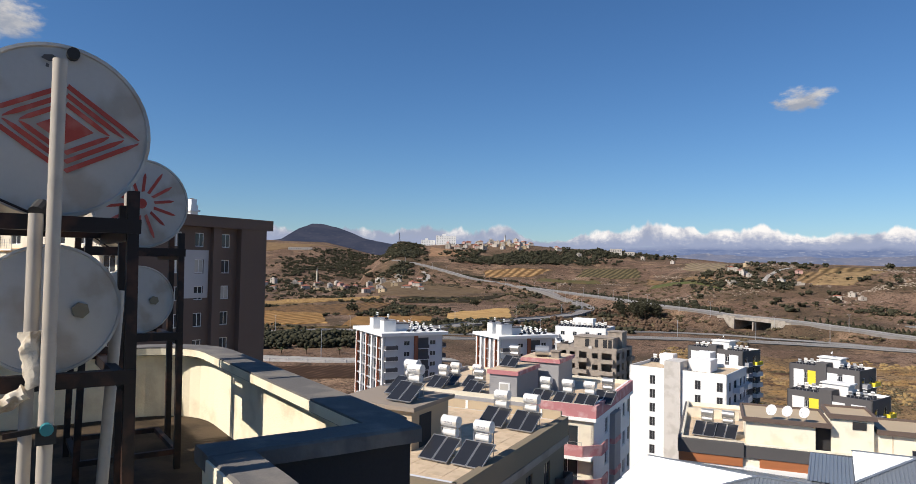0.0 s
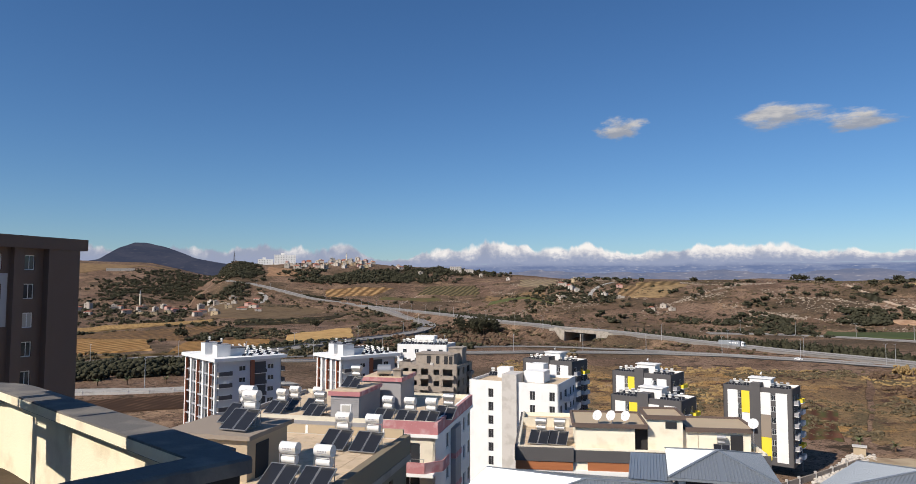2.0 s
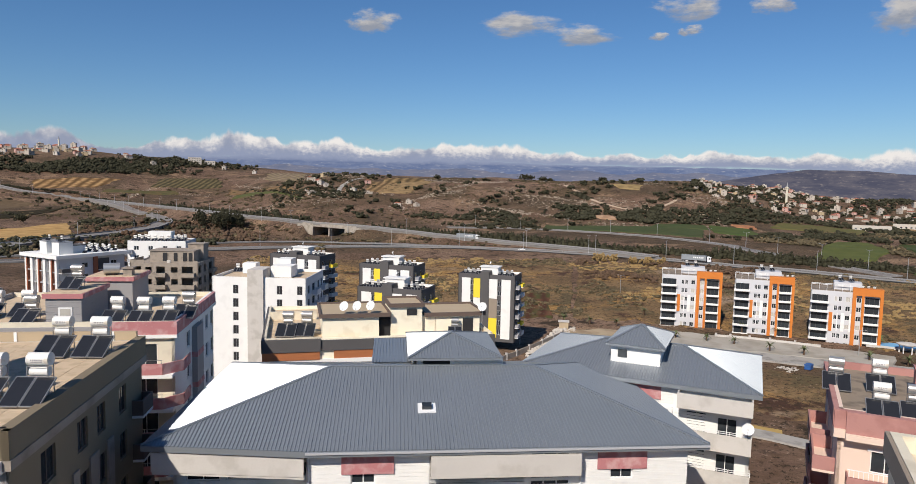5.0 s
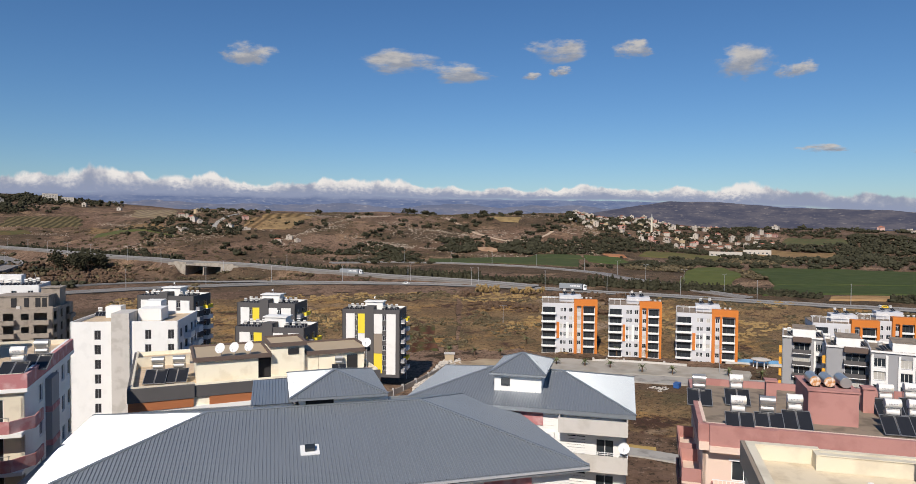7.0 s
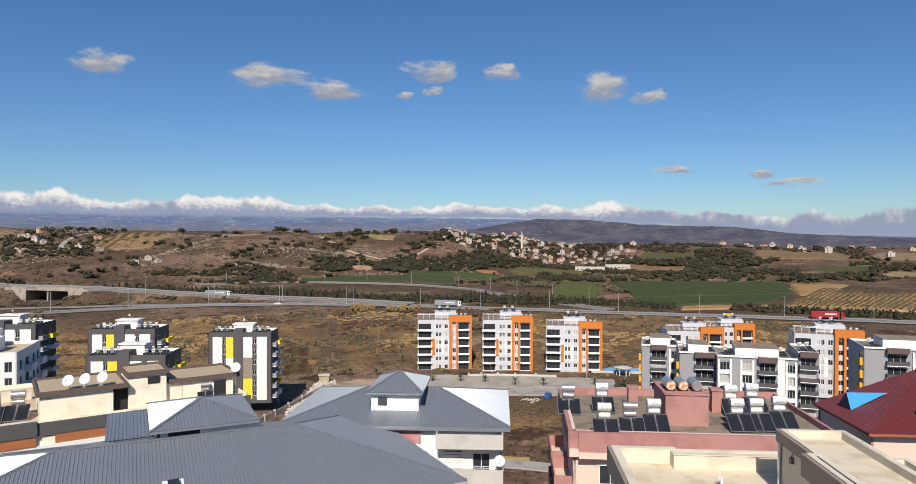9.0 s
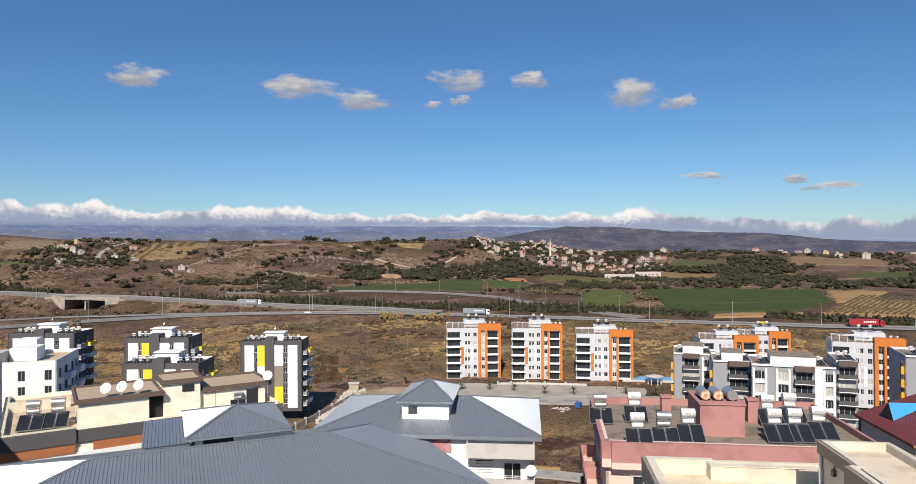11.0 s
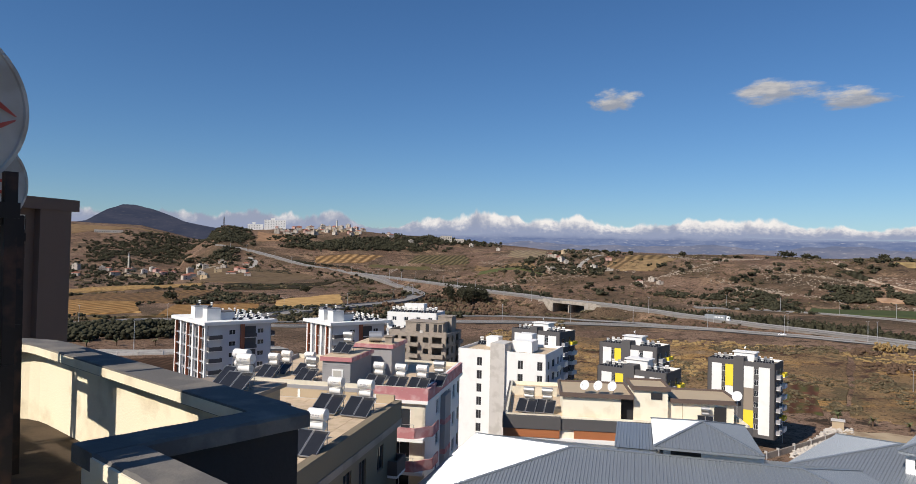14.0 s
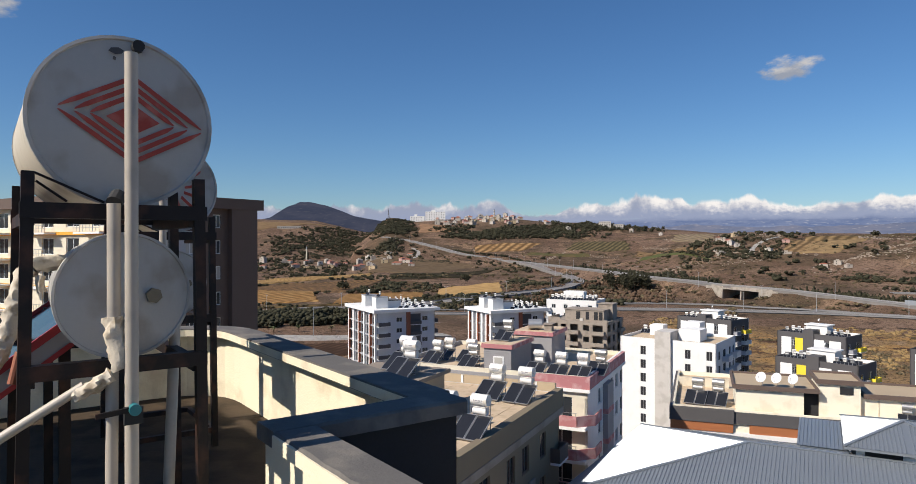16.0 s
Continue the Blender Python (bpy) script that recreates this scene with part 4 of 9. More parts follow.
class Block:
    """A box-shaped building. Local x runs along its front, y into it, z up from its base; phi: how far the front is turned
    clockwise. corner: the world place of the front-right roof corner."""

    def __init__(self, name, corner, phi, wide, deep, top, base, label, left_corner=False, group="", category="building"):
        e = Vector((math.cos(radians(phi)), -math.sin(radians(phi))))
        origin = Vector(corner[:2]) - (Vector((0, 0)) if left_corner else e * wide)
        self.ob = thing(name, pose(origin.x, origin.y, base, 0, 0, -phi), label, category, group)
        self.wide, self.deep, self.high = wide, deep, top - base
        self.top, self.base = top, base
        self.cache = {}

    def place(self, face, u, v, w):
        if face == "front":
            return (u, -w, v)
        if face == "right":
            return (self.wide + w, u, v)
        if face == "left":
            return (-w, self.deep - u, v)
        return (self.wide - u, self.deep + w, v)

    def turn(self, face):
        return {"front": 0, "right": 90, "back": 180, "left": -90}[face]

    def span(self, face):
        return self.wide if face in ("front", "back") else self.deep

    def box(self, face, u0, u1, v0, v1, w0, w1, build=None):
        """A box on a face: along it, up it and out of it."""
        b = build or Build()
        (x0, y0, z0), (x1, y1, z1) = self.place(face, u0, v0, w0), self.place(face, u1, v1, w1)
        return b.box(x0, x1, y0, y1, z0, z1)

    def add(self, name, face, u0, u1, v0, v1, w0, w1, mat, label="", parent=None):
        return part(name, self.box(face, u0, u1, v0, v1, w0, w1), M[mat], parent or self.ob, label)

    def wall(self, face, mat, holes=(), v0=0.0, v1=None, u0=0.0, u1=None, deep=0.24, out=0.0, name="wall", label=""):
        """A wall with real openings; holes: (u, v, wide, high)."""
        v1 = self.high if v1 is None else v1
        u1 = self.span(face) if u1 is None else u1
        us = sorted({u0, u1, *(h[0] for h in holes), *(h[0] + h[2] for h in holes)})
        vs = sorted({v0, v1, *(h[1] for h in holes), *(h[1] + h[3] for h in holes)})
        us, vs = [u for u in us if u0 <= u <= u1], [v for v in vs if v0 <= v <= v1]
        b = Build()
        P = lambda u, v, w: self.place(face, u, v, w)
        inside = lambda u, v: any(h[0] < u < h[0] + h[2] and h[1] < v < h[1] + h[3] for h in holes)
        for a, c in zip(vs, vs[1:]):
            run = None
            for p, q in zip(us, us[1:] + [None]):
                open_here = q is None or inside((p + q) / 2, (a + c) / 2)
                if open_here and run is not None:
                    b.poly(P(run, a, out), P(p, a, out), P(p, c, out), P(run, c, out))
                    b.poly(P(p, a, out - deep), P(run, a, out - deep), P(run, c, out - deep), P(p, c, out - deep))
                    run = None
                elif not open_here and run is None:
                    run = p
            # the last column's end
        for u, v, w, h in holes:
            c = [(u, v), (u + w, v), (u + w, v + h), (u, v + h)]
            for (p, q), (r, s) in zip(c, c[1:] + c[:1]):
                b.poly(P(p, q, out - deep), P(r, s, out - deep), P(r, s, out), P(p, q, out))
        for p, q, r, s in ((u0, v0, u1, v0), (u1, v0, u1, v1), (u1, v1, u0, v1), (u0, v1, u0, v0)):
            b.poly(P(p, q, out), P(p, q, out - deep), P(r, s, out - deep), P(r, s, out))
        return part(name, b, M[mat], self.ob, label)

    def window(self, face, u, v, w, h, bars=1, mat="window_white", pane="glass", out=0.0, rim=0.07):
        """A window set into its opening: a frame and a pane behind it."""
        key = (round(w, 3), round(h, 3), bars, mat, pane)
        if key not in WINDOWS:
            cuts = [0, rim]
            for i in range(bars):
                cuts += [w * (i + 1) / (bars + 1) - rim * 0.4, w * (i + 1) / (bars + 1) + rim * 0.4]
            f = lattice(cuts + [w - rim, w], (0, rim, h - rim, h), 0.02, 0.08)
            WINDOWS[key] = (f.mesh("window", M[mat]), Build().box(rim * 0.5, w - rim * 0.5, 0.05, 0.065, rim * 0.5, h - rim * 0.5).mesh("pane", M[pane]))
        ring, sheet = WINDOWS[key]
        ob = part("window", ring, None, self.ob)
        ob.matrix_basis = pose(*self.place(face, u, v, out - 0.08), 0, 0, self.turn(face))
        part("pane", sheet, None, ob)
        return ob

    def windows(self, face, us, vs, w, h, bars=1, mat="window_white", pane="glass", rim=0.07):
        for u in us:
            for v in vs:
                self.window(face, u, v, w, h, bars, mat, pane, rim=rim)
        return [(u, v, w, h) for u in us for v in vs]

    def plain(self, mat, faces=("front", "right", "left", "back")):
        for f in faces:
            self.wall(f, mat)

    def roof(self, mat, drop=0.6, label=""):
        b = Build().box(0.05, self.wide - 0.05, 0.05, self.deep - 0.05, self.high - drop - 0.3, self.high - drop)
        return part("roof", b, M[mat], self.ob, label)

    def world(self, x, y, z):
        return self.ob.matrix_basis @ Vector((x, y, z))


WINDOWS = {}


def balcony(block, face, u0, u1, v, deep, mat, high=1.0, slab="white_render", rail=False, label=""):
    """A balcony: slab, then a solid front or a rail."""
    s = block.add("balcony", face, u0, u1, v - 0.18, v, 0, deep, slab, label)
    if rail:
        b = Build()
        for k in range(int((u1 - u0) / 0.5) + 1):
            u = u0 + (u1 - u0) * k / max(1, int((u1 - u0) / 0.5))
            block.box(face, u - 0.015, u + 0.015, v, v + high, deep - 0.05, deep - 0.02, b)
        for h in (0.35, 0.65, high):
            block.box(face, u0, u1, v + h - 0.02, v + h + 0.02, deep - 0.05, deep - 0.01, b)
        part("railing", b, M["rail_metal"], s)
    else:
        b = Build()
        block.box(face, u0, u1, v, v + high, deep - 0.12, deep, b)
        block.box(face, u0, u0 + 0.12, v, v + high, 0, deep - 0.12, b)
        block.box(face, u1 - 0.12, u1, v, v + high, 0, deep - 0.12, b)
        part("parapet", b, M[mat], s)
    return s


# ---- solar water heaters ----
def make_heater(steel=False):
    """Two tilted collectors, a hot tank on a frame above them and a cold tank below it. It faces -y."""
    unit = thing("solar_water_heater", Matrix(), "white rooftop solar water heater with two dark collectors" if not steel else "bare steel rooftop solar water heater with two dark collectors", "water heater", "rooftop solar heaters")
    for name, y in (("front_frame", 0.58), ("back_frame", 1.1)):
        part(name, lattice((-0.52, -0.48, 0.48, 0.52), (0, 0.04, 1.03, 1.07, 1.61, 1.65), y - 0.02, y + 0.02), M["panel_frame"], unit)
    long = math.hypot(1.59, 1.0)
    for x in (-0.5, 0.5):
        leaf = part("collector", lattice((-0.48, -0.44, 0.44, 0.48), (0, 0.05, long - 0.05, long), -0.04, 0.04), M["panel_frame"], unit)
        leaf.matrix_basis = pose(x, -1.05, 0.12, -math.degrees(math.atan2(1.59, 1.0)), 0, 0)
        part("collector_glass", Build().box(-0.445, 0.445, -0.02, 0.02, 0.045, long - 0.045), M["panel_glass"], leaf, "dark glass absorber")
    mat = M["tank_steel" if steel else "tank_white"]

    def drum(z, r, half):
        """A lying drum with a raised rim at both ends."""
        d = Build()
        for x0, x1, k in ((-half, half, 1.0), (-half - 0.01, -half + 0.05, 1.035), (half - 0.05, half + 0.01, 1.035)):
            d.tube((x0, 0.86, z), (x1, 0.86, z), r * k, n=20)
        return d

    hot = part("hot_tank", drum(1.95, 0.33, 0.52), mat, unit, smooth=True)
    if not steel:
        marks = Build()
        for i in range(6):
            marks.box(-0.3 + i * 0.1, -0.24 + i * 0.1, 0.522, 0.534, 1.91, 1.99)
        marks.box(-0.3, 0.28, 0.532, 0.545, 1.84, 1.86)
        part("lettering_bar", marks, M["logo_grey"], hot)
    part("cold_tank", drum(1.32, 0.25, 0.43), mat, unit, smooth=True)
    return unit


heater_white, heater_steel = make_heater(), make_heater(True)
first_use = {}


def heater(x, y, z, turn, steel=False, size=1.0):
    """A copy of the heater, its collectors turned towards local -y by turn degrees."""
    source = heater_steel if steel else heater_white
    m = pose(x, y, z, 0, 0, turn)
    if source not in first_use:
        first_use[source] = True
        source.matrix_basis = m
        source.scale = (size, size, size)
        return source
    ob = copy_thing(source, m)
    ob.scale = (size, size, size)
    return ob


def heaters_on(block, spots, turn=-24.0, drop=0.6, steel=(), size=1.0):
    """Heaters on a block's roof, at local places; all face the same way."""
    for i, (x, y) in enumerate(spots):
        p = block.world(x, y, block.high - drop)
        heater(p.x, p.y, p.z, -24, i in steel, size)


def dish(x, y, z, turn, size=0.5, tilt=25):
    """A satellite dish on a short mast, looking towards local -y."""
    ob = thing("satellite_dish", pose(x, y, z, 0, 0, turn), "white round satellite dish on a short mast", "satellite dish", "rooftop dishes")
    part("mast", Build().tube((0, 0.1, 0), (0, 0.1, 0.9), 0.03, n=8), M["pole_metal"], ob)
    b = Build()
    n, rings = 20, 4
    m = pose(0, 0, 0.95, 90 - tilt, 0, 0)
    b.points.append(tuple(m @ Vector((0, 0, 0))))
    for j in range(1, rings + 1):
        r = size * j / rings
        for i in range(n):
            a = 2 * math.pi * i / n
            b.points.append(tuple(m @ Vector((r * math.cos(a), r * math.sin(a), 0.35 * r * r / size))))
    b.faces += [(0, 1 + i, 1 + (i + 1) % n) for i in range(n)]
    for j in range(rings - 1):
        b.faces += [(1 + j * n + i, 1 + (j + 1) * n + i, 1 + (j + 1) * n + (i + 1) % n, 1 + j * n + (i + 1) % n) for i in range(n)]
    part("reflector", b, M["window_white"], ob, smooth=True)
    part("arm", Build().beam(m @ Vector((0, -size * 0.9, 0.2)), m @ Vector((0, -size * 0.2, size * 1.1)), 0.03, 0.03), M["pole_metal"], ob)
    part("receiver", Build().tube(m @ Vector((0, -size * 0.25, size * 1.05)), m @ Vector((0, -size * 0.1, size * 0.95)), 0.05, n=8), M["light_grey"], ob)
    return ob


# white and dark grey flats with yellow panels
def yellow_flats(corner, phi, top, base, wide=17.6, deep=9.5, shift=0):
    b = Block("apartment_building", corner, phi, wide, deep, top, base, "white and dark grey apartment block with yellow panels", group="yellow-panel flats", category="apartment building")
    s, h = 2.95, b.high
    k = wide / 17.6
    rows = [h - 1.3 - s * (i + 1) for i in range(int((h - 1.3) / s))]
    strips = [(3.9 * k, 0.95 * k), (12.3 * k, 1.15 * k)]
    holes = [(u, v + 0.9, w, 1.5) for u, w in strips for v in rows]
    b.wall("front", "dark_grey", holes)
    for u, v, w, hh in holes:
        b.window("front", u, v, w, hh, 1, pane="curtain" if random.random() < 0.25 else "glass")
    for name, u0, u1 in (("panel", 1.2, 3.85), ("panel", 13.5, 16.3)):
        b.add(name, "front", u0 * k, u1 * k, 0.9, h - 1.3, 0, 0.1, "white_render", "white rendered panel")
    for u0, u1, start in ((4.85, 7.0, 0), (9.7, 12.25, 1)):
        mats = ["yellow_render", "white_render", "taupe"] if start == 0 else ["white_render", "taupe", "yellow_render"]
        for i, mt in enumerate(mats):
            v1 = h - 1.3 - 2 * s * i
            v0 = max(0.9, v1 - 2 * s)
            if v1 > 1:
                b.add("panel", "front", u0 * k, u1 * k, v0 + 0.03, v1 - 0.03, 0, 0.14, mt, {"yellow_render": "yellow panel", "white_render": "white panel", "taupe": "taupe panel"}[mt])
    b.add("stair_tower", "front", 7.0 * k, 9.7 * k, 0, h + 0.9, -3.5, 0.35, "dark_grey", "dark grey stair tower")
    side = [(u, v + 0.3, 1.6, 2.1) for u in (1.2, 5.6) for v in rows]
    b.wall("right", "dark_grey", side)
    for u, v, w, hh in side:
        b.window("right", u, v, w, hh, 1)
    for i, v in enumerate(rows):
        m = "yellow_render" if i in (0, 4) else "white_render"
        balcony(b, "right", 0.9, 3.1, v + 0.2, 1.2, "mid_grey", 0.95)
        balcony(b, "right", 5.3, 8.6, v + 0.2, 1.3, m, 0.95)
    b.wall("left", "dark_grey")
    b.wall("back", "white_render")
    b.roof("roof_screed", 0.7)
    hut = Build().box(6.2 * k, 11.6 * k, 3.2, 6.6, h - 0.7, h + 1.8).box(5.8 * k, 12 * k, 2.9, 6.9, h + 1.8, h + 2.05)
    part("roof_hut", hut, M["white_render"], b.ob, "white roof hut with a flat lid")
    spots = [(1.6 * k + 1.55 * i, 2.2 + 3.4 * j) for j in range(2) for i in range(3)] + [(12.4 * k + 1.5 * i, 2.2 + 3.4 * j) for j in range(2) for i in range(3)]
    heaters_on(b, spots, 22, 0.7, steel=range(0, 12, 2), size=0.72)
    p = b.world(8.8 * k, 5, h + 2.05)
    dish(p.x, p.y, p.z, -phi - 50, 0.4)
    return b


yellow_flats((101.3, 169.0), 43, -26.8, -47)
yellow_flats((69.7, 171.3), 43, -23.0, -47, 16.6)
yellow_flats((61.5, 145.5), 43, -25.4, -48, 17.0)
yellow_flats((49.1, 193.8), 43, -21.9, -46, 17.0)


def make_tank_pair():
    """Two small white tanks one above the other on a thin stand."""
    t = thing("roof_tank_pair", Matrix(), "pair of small white roof tanks on a thin stand", "water tank", "small roof tanks")
    f = Build()
    for x in (-0.3, 0.3):
        for y in (-0.2, 0.2):
            f.beam((x, y, 0), (x, y, 1.5), 0.05, 0.05)
    part("stand", f, M["panel_frame"], t)
    for z, r in ((1.0, 0.22), (1.68, 0.27)):
        part("tank", Build().tube((-0.33, 0, z), (0.33, 0, z), r, n=14), M["tank_white"], t, smooth=True)
    part("collector", Build().beam((-0.1, -1.3, 0.12), (-0.1, -0.3, 0.75), 1.5, 0.08), M["panel_glass"], t)
    return t


small_tanks = make_tank_pair()


def tank_pair(p):
    if "small" not in first_use:
        first_use["small"] = True
        small_tanks.matrix_basis = pose(*p, 0, 0, -24)
        small_tanks.scale = (0.75, 0.75, 0.75)
    else:
        copy_thing(small_tanks, pose(*p, 0, 0, -24)).scale = (0.75, 0.75, 0.75)


# white flats with red-brown strips on the left
def strip_flats(corner, phi, top, base, wide, deep):
    b = Block("apartment_building", corner, phi, wide, deep, top, base, "white apartment block with red-brown vertical strips", True, "strip flats", "apartment building")
    s, h = 2.9, b.high
    rows = [h - 0.8 - s * (i + 1) for i in range(int((h - 0.8) / s))]
    front = [(u, v + 0.9, 1.7, 1.25) for u in (wide * 0.33, wide * 0.78) for v in rows] + [(wide * 0.58, v + 0.2, 2.4, 2.1) for v in rows]
    b.wall("front", "cool_white", front)
    for u, v, w, hh in front:
        b.window("front", u, v, w, hh, 1)
    b.add("column", "front", wide * 0.5, wide * 0.56, 0, h - 0.1, 0, 0.5, "rust_red", "red-brown column")
    b.add("recess_panel", "front", wide * 0.565, wide * 0.75, 0, h - 0.8, 0, 0.06, "dark_grey", "dark recess panel")
    for v in rows:
        balcony(b, "front", 0.0, wide * 0.2, v + 0.1, 1.3, "dark_grey", 1.0)
        balcony(b, "front", wide * 0.565, wide * 0.75, v + 0.1, 0.7, "dark_grey", 0.9)
        balcony(b, "right", 1.0, 5.0, v + 0.1, 1.6, "dark_grey", 1.0)
    n = 5
    step = deep / n
    left = [(step * i + 1.15, v + 0.3, step - 2.2, 2.2) for i in range(n) for v in rows[:6]]
    b.wall("left", "mid_grey", left)
    for u, v, w, hh in left:
        b.window("left", u, v, w, hh, 1, "dark_grey")
    for i in range(n + 1):
        u = min(max(step * i - 0.4, 0.0), deep - 0.8)
        b.add("fin", "left", u, u + 0.8, 0, h, 0, 0.55, "white_render", "white vertical fin")
        if i < n:
            b.add("strip", "left", u + 0.8, u + 1.25, 0, h - 0.6, 0, 0.62, "rust_red" if i % 2 == 0 else "white_render", "red-brown vertical strip" if i % 2 == 0 else "white vertical strip")
    for v in rows[:6]:
        for i in range(n):
            b.add("window_ledge", "left", step * i + 1.0, step * (i + 1) - 0.6, v + 0.05, v + 0.3, 0, 0.5, "light_grey", "pale window ledge")
    b.wall("right", "cool_white")
    b.wall("back", "cool_white")
    edge = Build().box(-1.2, wide + 1.2, -1.2, deep + 1.0, h - 0.1, h + 0.75)
    part("roof_slab", edge, M["white_render"], b.ob, "white overhanging roof slab")
    b.high += 0.75
    for y in (deep * 0.2, deep * 0.58):
        hut = part("roof_hut", Build().box(0.9, 4.4, y - 1.5, y + 1.5, b.high, b.high + 3.0), M["white_render"], b.ob, "white roof hut")
        part("hut_lid", Build().box(0.8, 4.5, y - 1.6, y + 1.6, b.high + 3.0, b.high + 3.15), M["mid_grey"], hut)
        tank_pair(b.world(2.6, y, b.high + 3.15))
    stair = part("stair_room", Build().box(4.8, 8.6, deep * 0.18, deep * 0.4, b.high, b.high + 1.9), M["cool_white"], b.ob, "pale stair room on the roof")
    part("stair_lid", Build().box(4.6, 8.8, deep * 0.18 - 0.2, deep * 0.4 + 0.2, b.high + 1.9, b.high + 2.1), M["dark_grey"], stair)
    for j in range(5):
        for i in range(5):
            tank_pair(b.world(wide * 0.48 + i * wide * 0.12 + random.uniform(-0.6, 0.6), 1.6 + j * (deep - 2.4) / 4 + random.uniform(-0.5, 0.5), b.high))
    return b


strip_flats((-46.2, 171.9), -36, -18.7, -45, 17.0, 22)
strip_flats((-17.0, 189.1), -35, -20.2, -45, 17.5, 14)


# unfinished flats of bare concrete blocks
def shell_flats():
    b = Block("unfinished_building", (14.05, 177.4), 22, 16.5, 14, -21.0, -46, "unfinished brown-grey concrete apartment block with open floors", category="apartment building")
    s, h = 3.0, b.high
    rows = [h - 0.3 - s * (i + 1) for i in range(7)]
    front = [(u, v + 0.8, w, 1.4) for u, w in ((3.7, 1.5), (9.9, 1.6)) for v in rows]
    front += [(u, v + 0.05, w, 2.3) for u, w in ((0.8, 1.9), (6.3, 2.1), (12.5, 2.7)) for v in rows]
    side = [(u, v + 0.6, w, 1.9) for u, w in ((0.5, 2.2), (5.0, 1.5), (9.0, 2.6)) for v in rows]
    b.wall("front", "concrete", front)
    b.wall("right", "concrete", side)
    b.wall("left", "concrete")
    b.wall("back", "concrete")
    for v in rows:
        part("floor_slab", Build().box(0.26, 16.24, 0.26, 13.7, v - 0.2, v), M["concrete"], b.ob)
        balcony(b, "front", 5.8, 8.9, v, 1.3, "concrete", 0.85, "concrete")
        balcony(b, "front", 12.1, 15.9, v, 1.2, "concrete", 0.85, "concrete")
        balcony(b, "right", 8.6, 12.2, v, 1.2, "concrete", 0.85, "concrete")
        b.add("slab_edge", "front", 0, 5.6, v - 0.22, v - 0.02, 0, 0.12, "concrete", "projecting slab edge")
    part("core_wall", Build().box(3, 13.5, 5, 9, 0.1, h - 0.3), M["concrete"], b.ob)
    b.roof("concrete", 0.25)
    up = Build().box(3.7, 14.6, 3.0, 9.5, h - 0.25, h + 2.6).box(3.5, 14.8, 2.8, 9.7, h + 2.6, h + 2.8)
    part("upper_floor", up, M["concrete"], b.ob, "set-back top floor of bare blockwork")
    for u, w in ((6.9, 1.1), (9.6, 0.9), (11.9, 1.0), (13.3, 0.9)):
        part("opening", Build().box(u, u + w, 2.9, 2.99, h + 0.1, h + 2.2), M["dark_void"], b.ob, "dark sheet standing for a shaded open doorway")
    part("lift_hut", Build().box(11.6, 15.6, 7.5, 11.6, h - 0.25, h + 4.0).box(11.4, 15.8, 7.3, 11.8, h + 4.0, h + 4.2), M["concrete"], b.ob)
    part("roof_parapet", Build().box(0, 3.4, 0, 0.2, h, h + 0.7).box(0, 0.2, 0.2, 8, h, h + 0.7).box(15.2, 16.5, 0, 0.2, h, h + 0.5), M["concrete"], b.ob, "unfinished block parapet")
    part("block_pile", Build().box(8.5, 9.4, 1.2, 1.8, h - 0.25, h + 0.5).box(14.9, 15.6, 1.0, 1.6, h - 0.25, h + 0.3), M["pale_concrete"], b.ob)
    return b


shell_flats()


def white_flats():
    """Plain white flats behind the concrete shell."""
    b = Block("apartment_building", (14.4, 224.5), 18, 17.5, 12, -19.5, -45, "white apartment block with balconies behind a concrete shell", category="apartment building")
    s, h = 2.9, b.high
    rows = [h - 0.8 - s * (i + 1) for i in range(8)]
    holes = b.windows("front", (2.0, 6.2, 10.5, 14.6), [v + 0.8 for v in rows], 1.4, 1.3)
    b.wall("front", "white_render", holes)
    for v in rows:
        balcony(b, "front", 0.2, 1.7, v, 1.2, "light_grey", 0.9)
        balcony(b, "front", 8.0, 10.2, v, 1.2, "light_grey", 0.9)
    for f in ("left", "right", "back"):
        b.wall(f, "cool_white")
    b.roof("roof_screed", 0.4)
    part("roof_hut", Build().box(5, 12, 4, 8, h, h + 2.6), M["white_render"], b.ob)
    heaters_on(b, [(1.5 + 2.0 * i, 2 + 4 * j) for i in range(8) for j in range(2) if not (4 < 1.5 + 2 * i < 12.5 and j)], 15, 0.4, size=0.85)


white_flats()


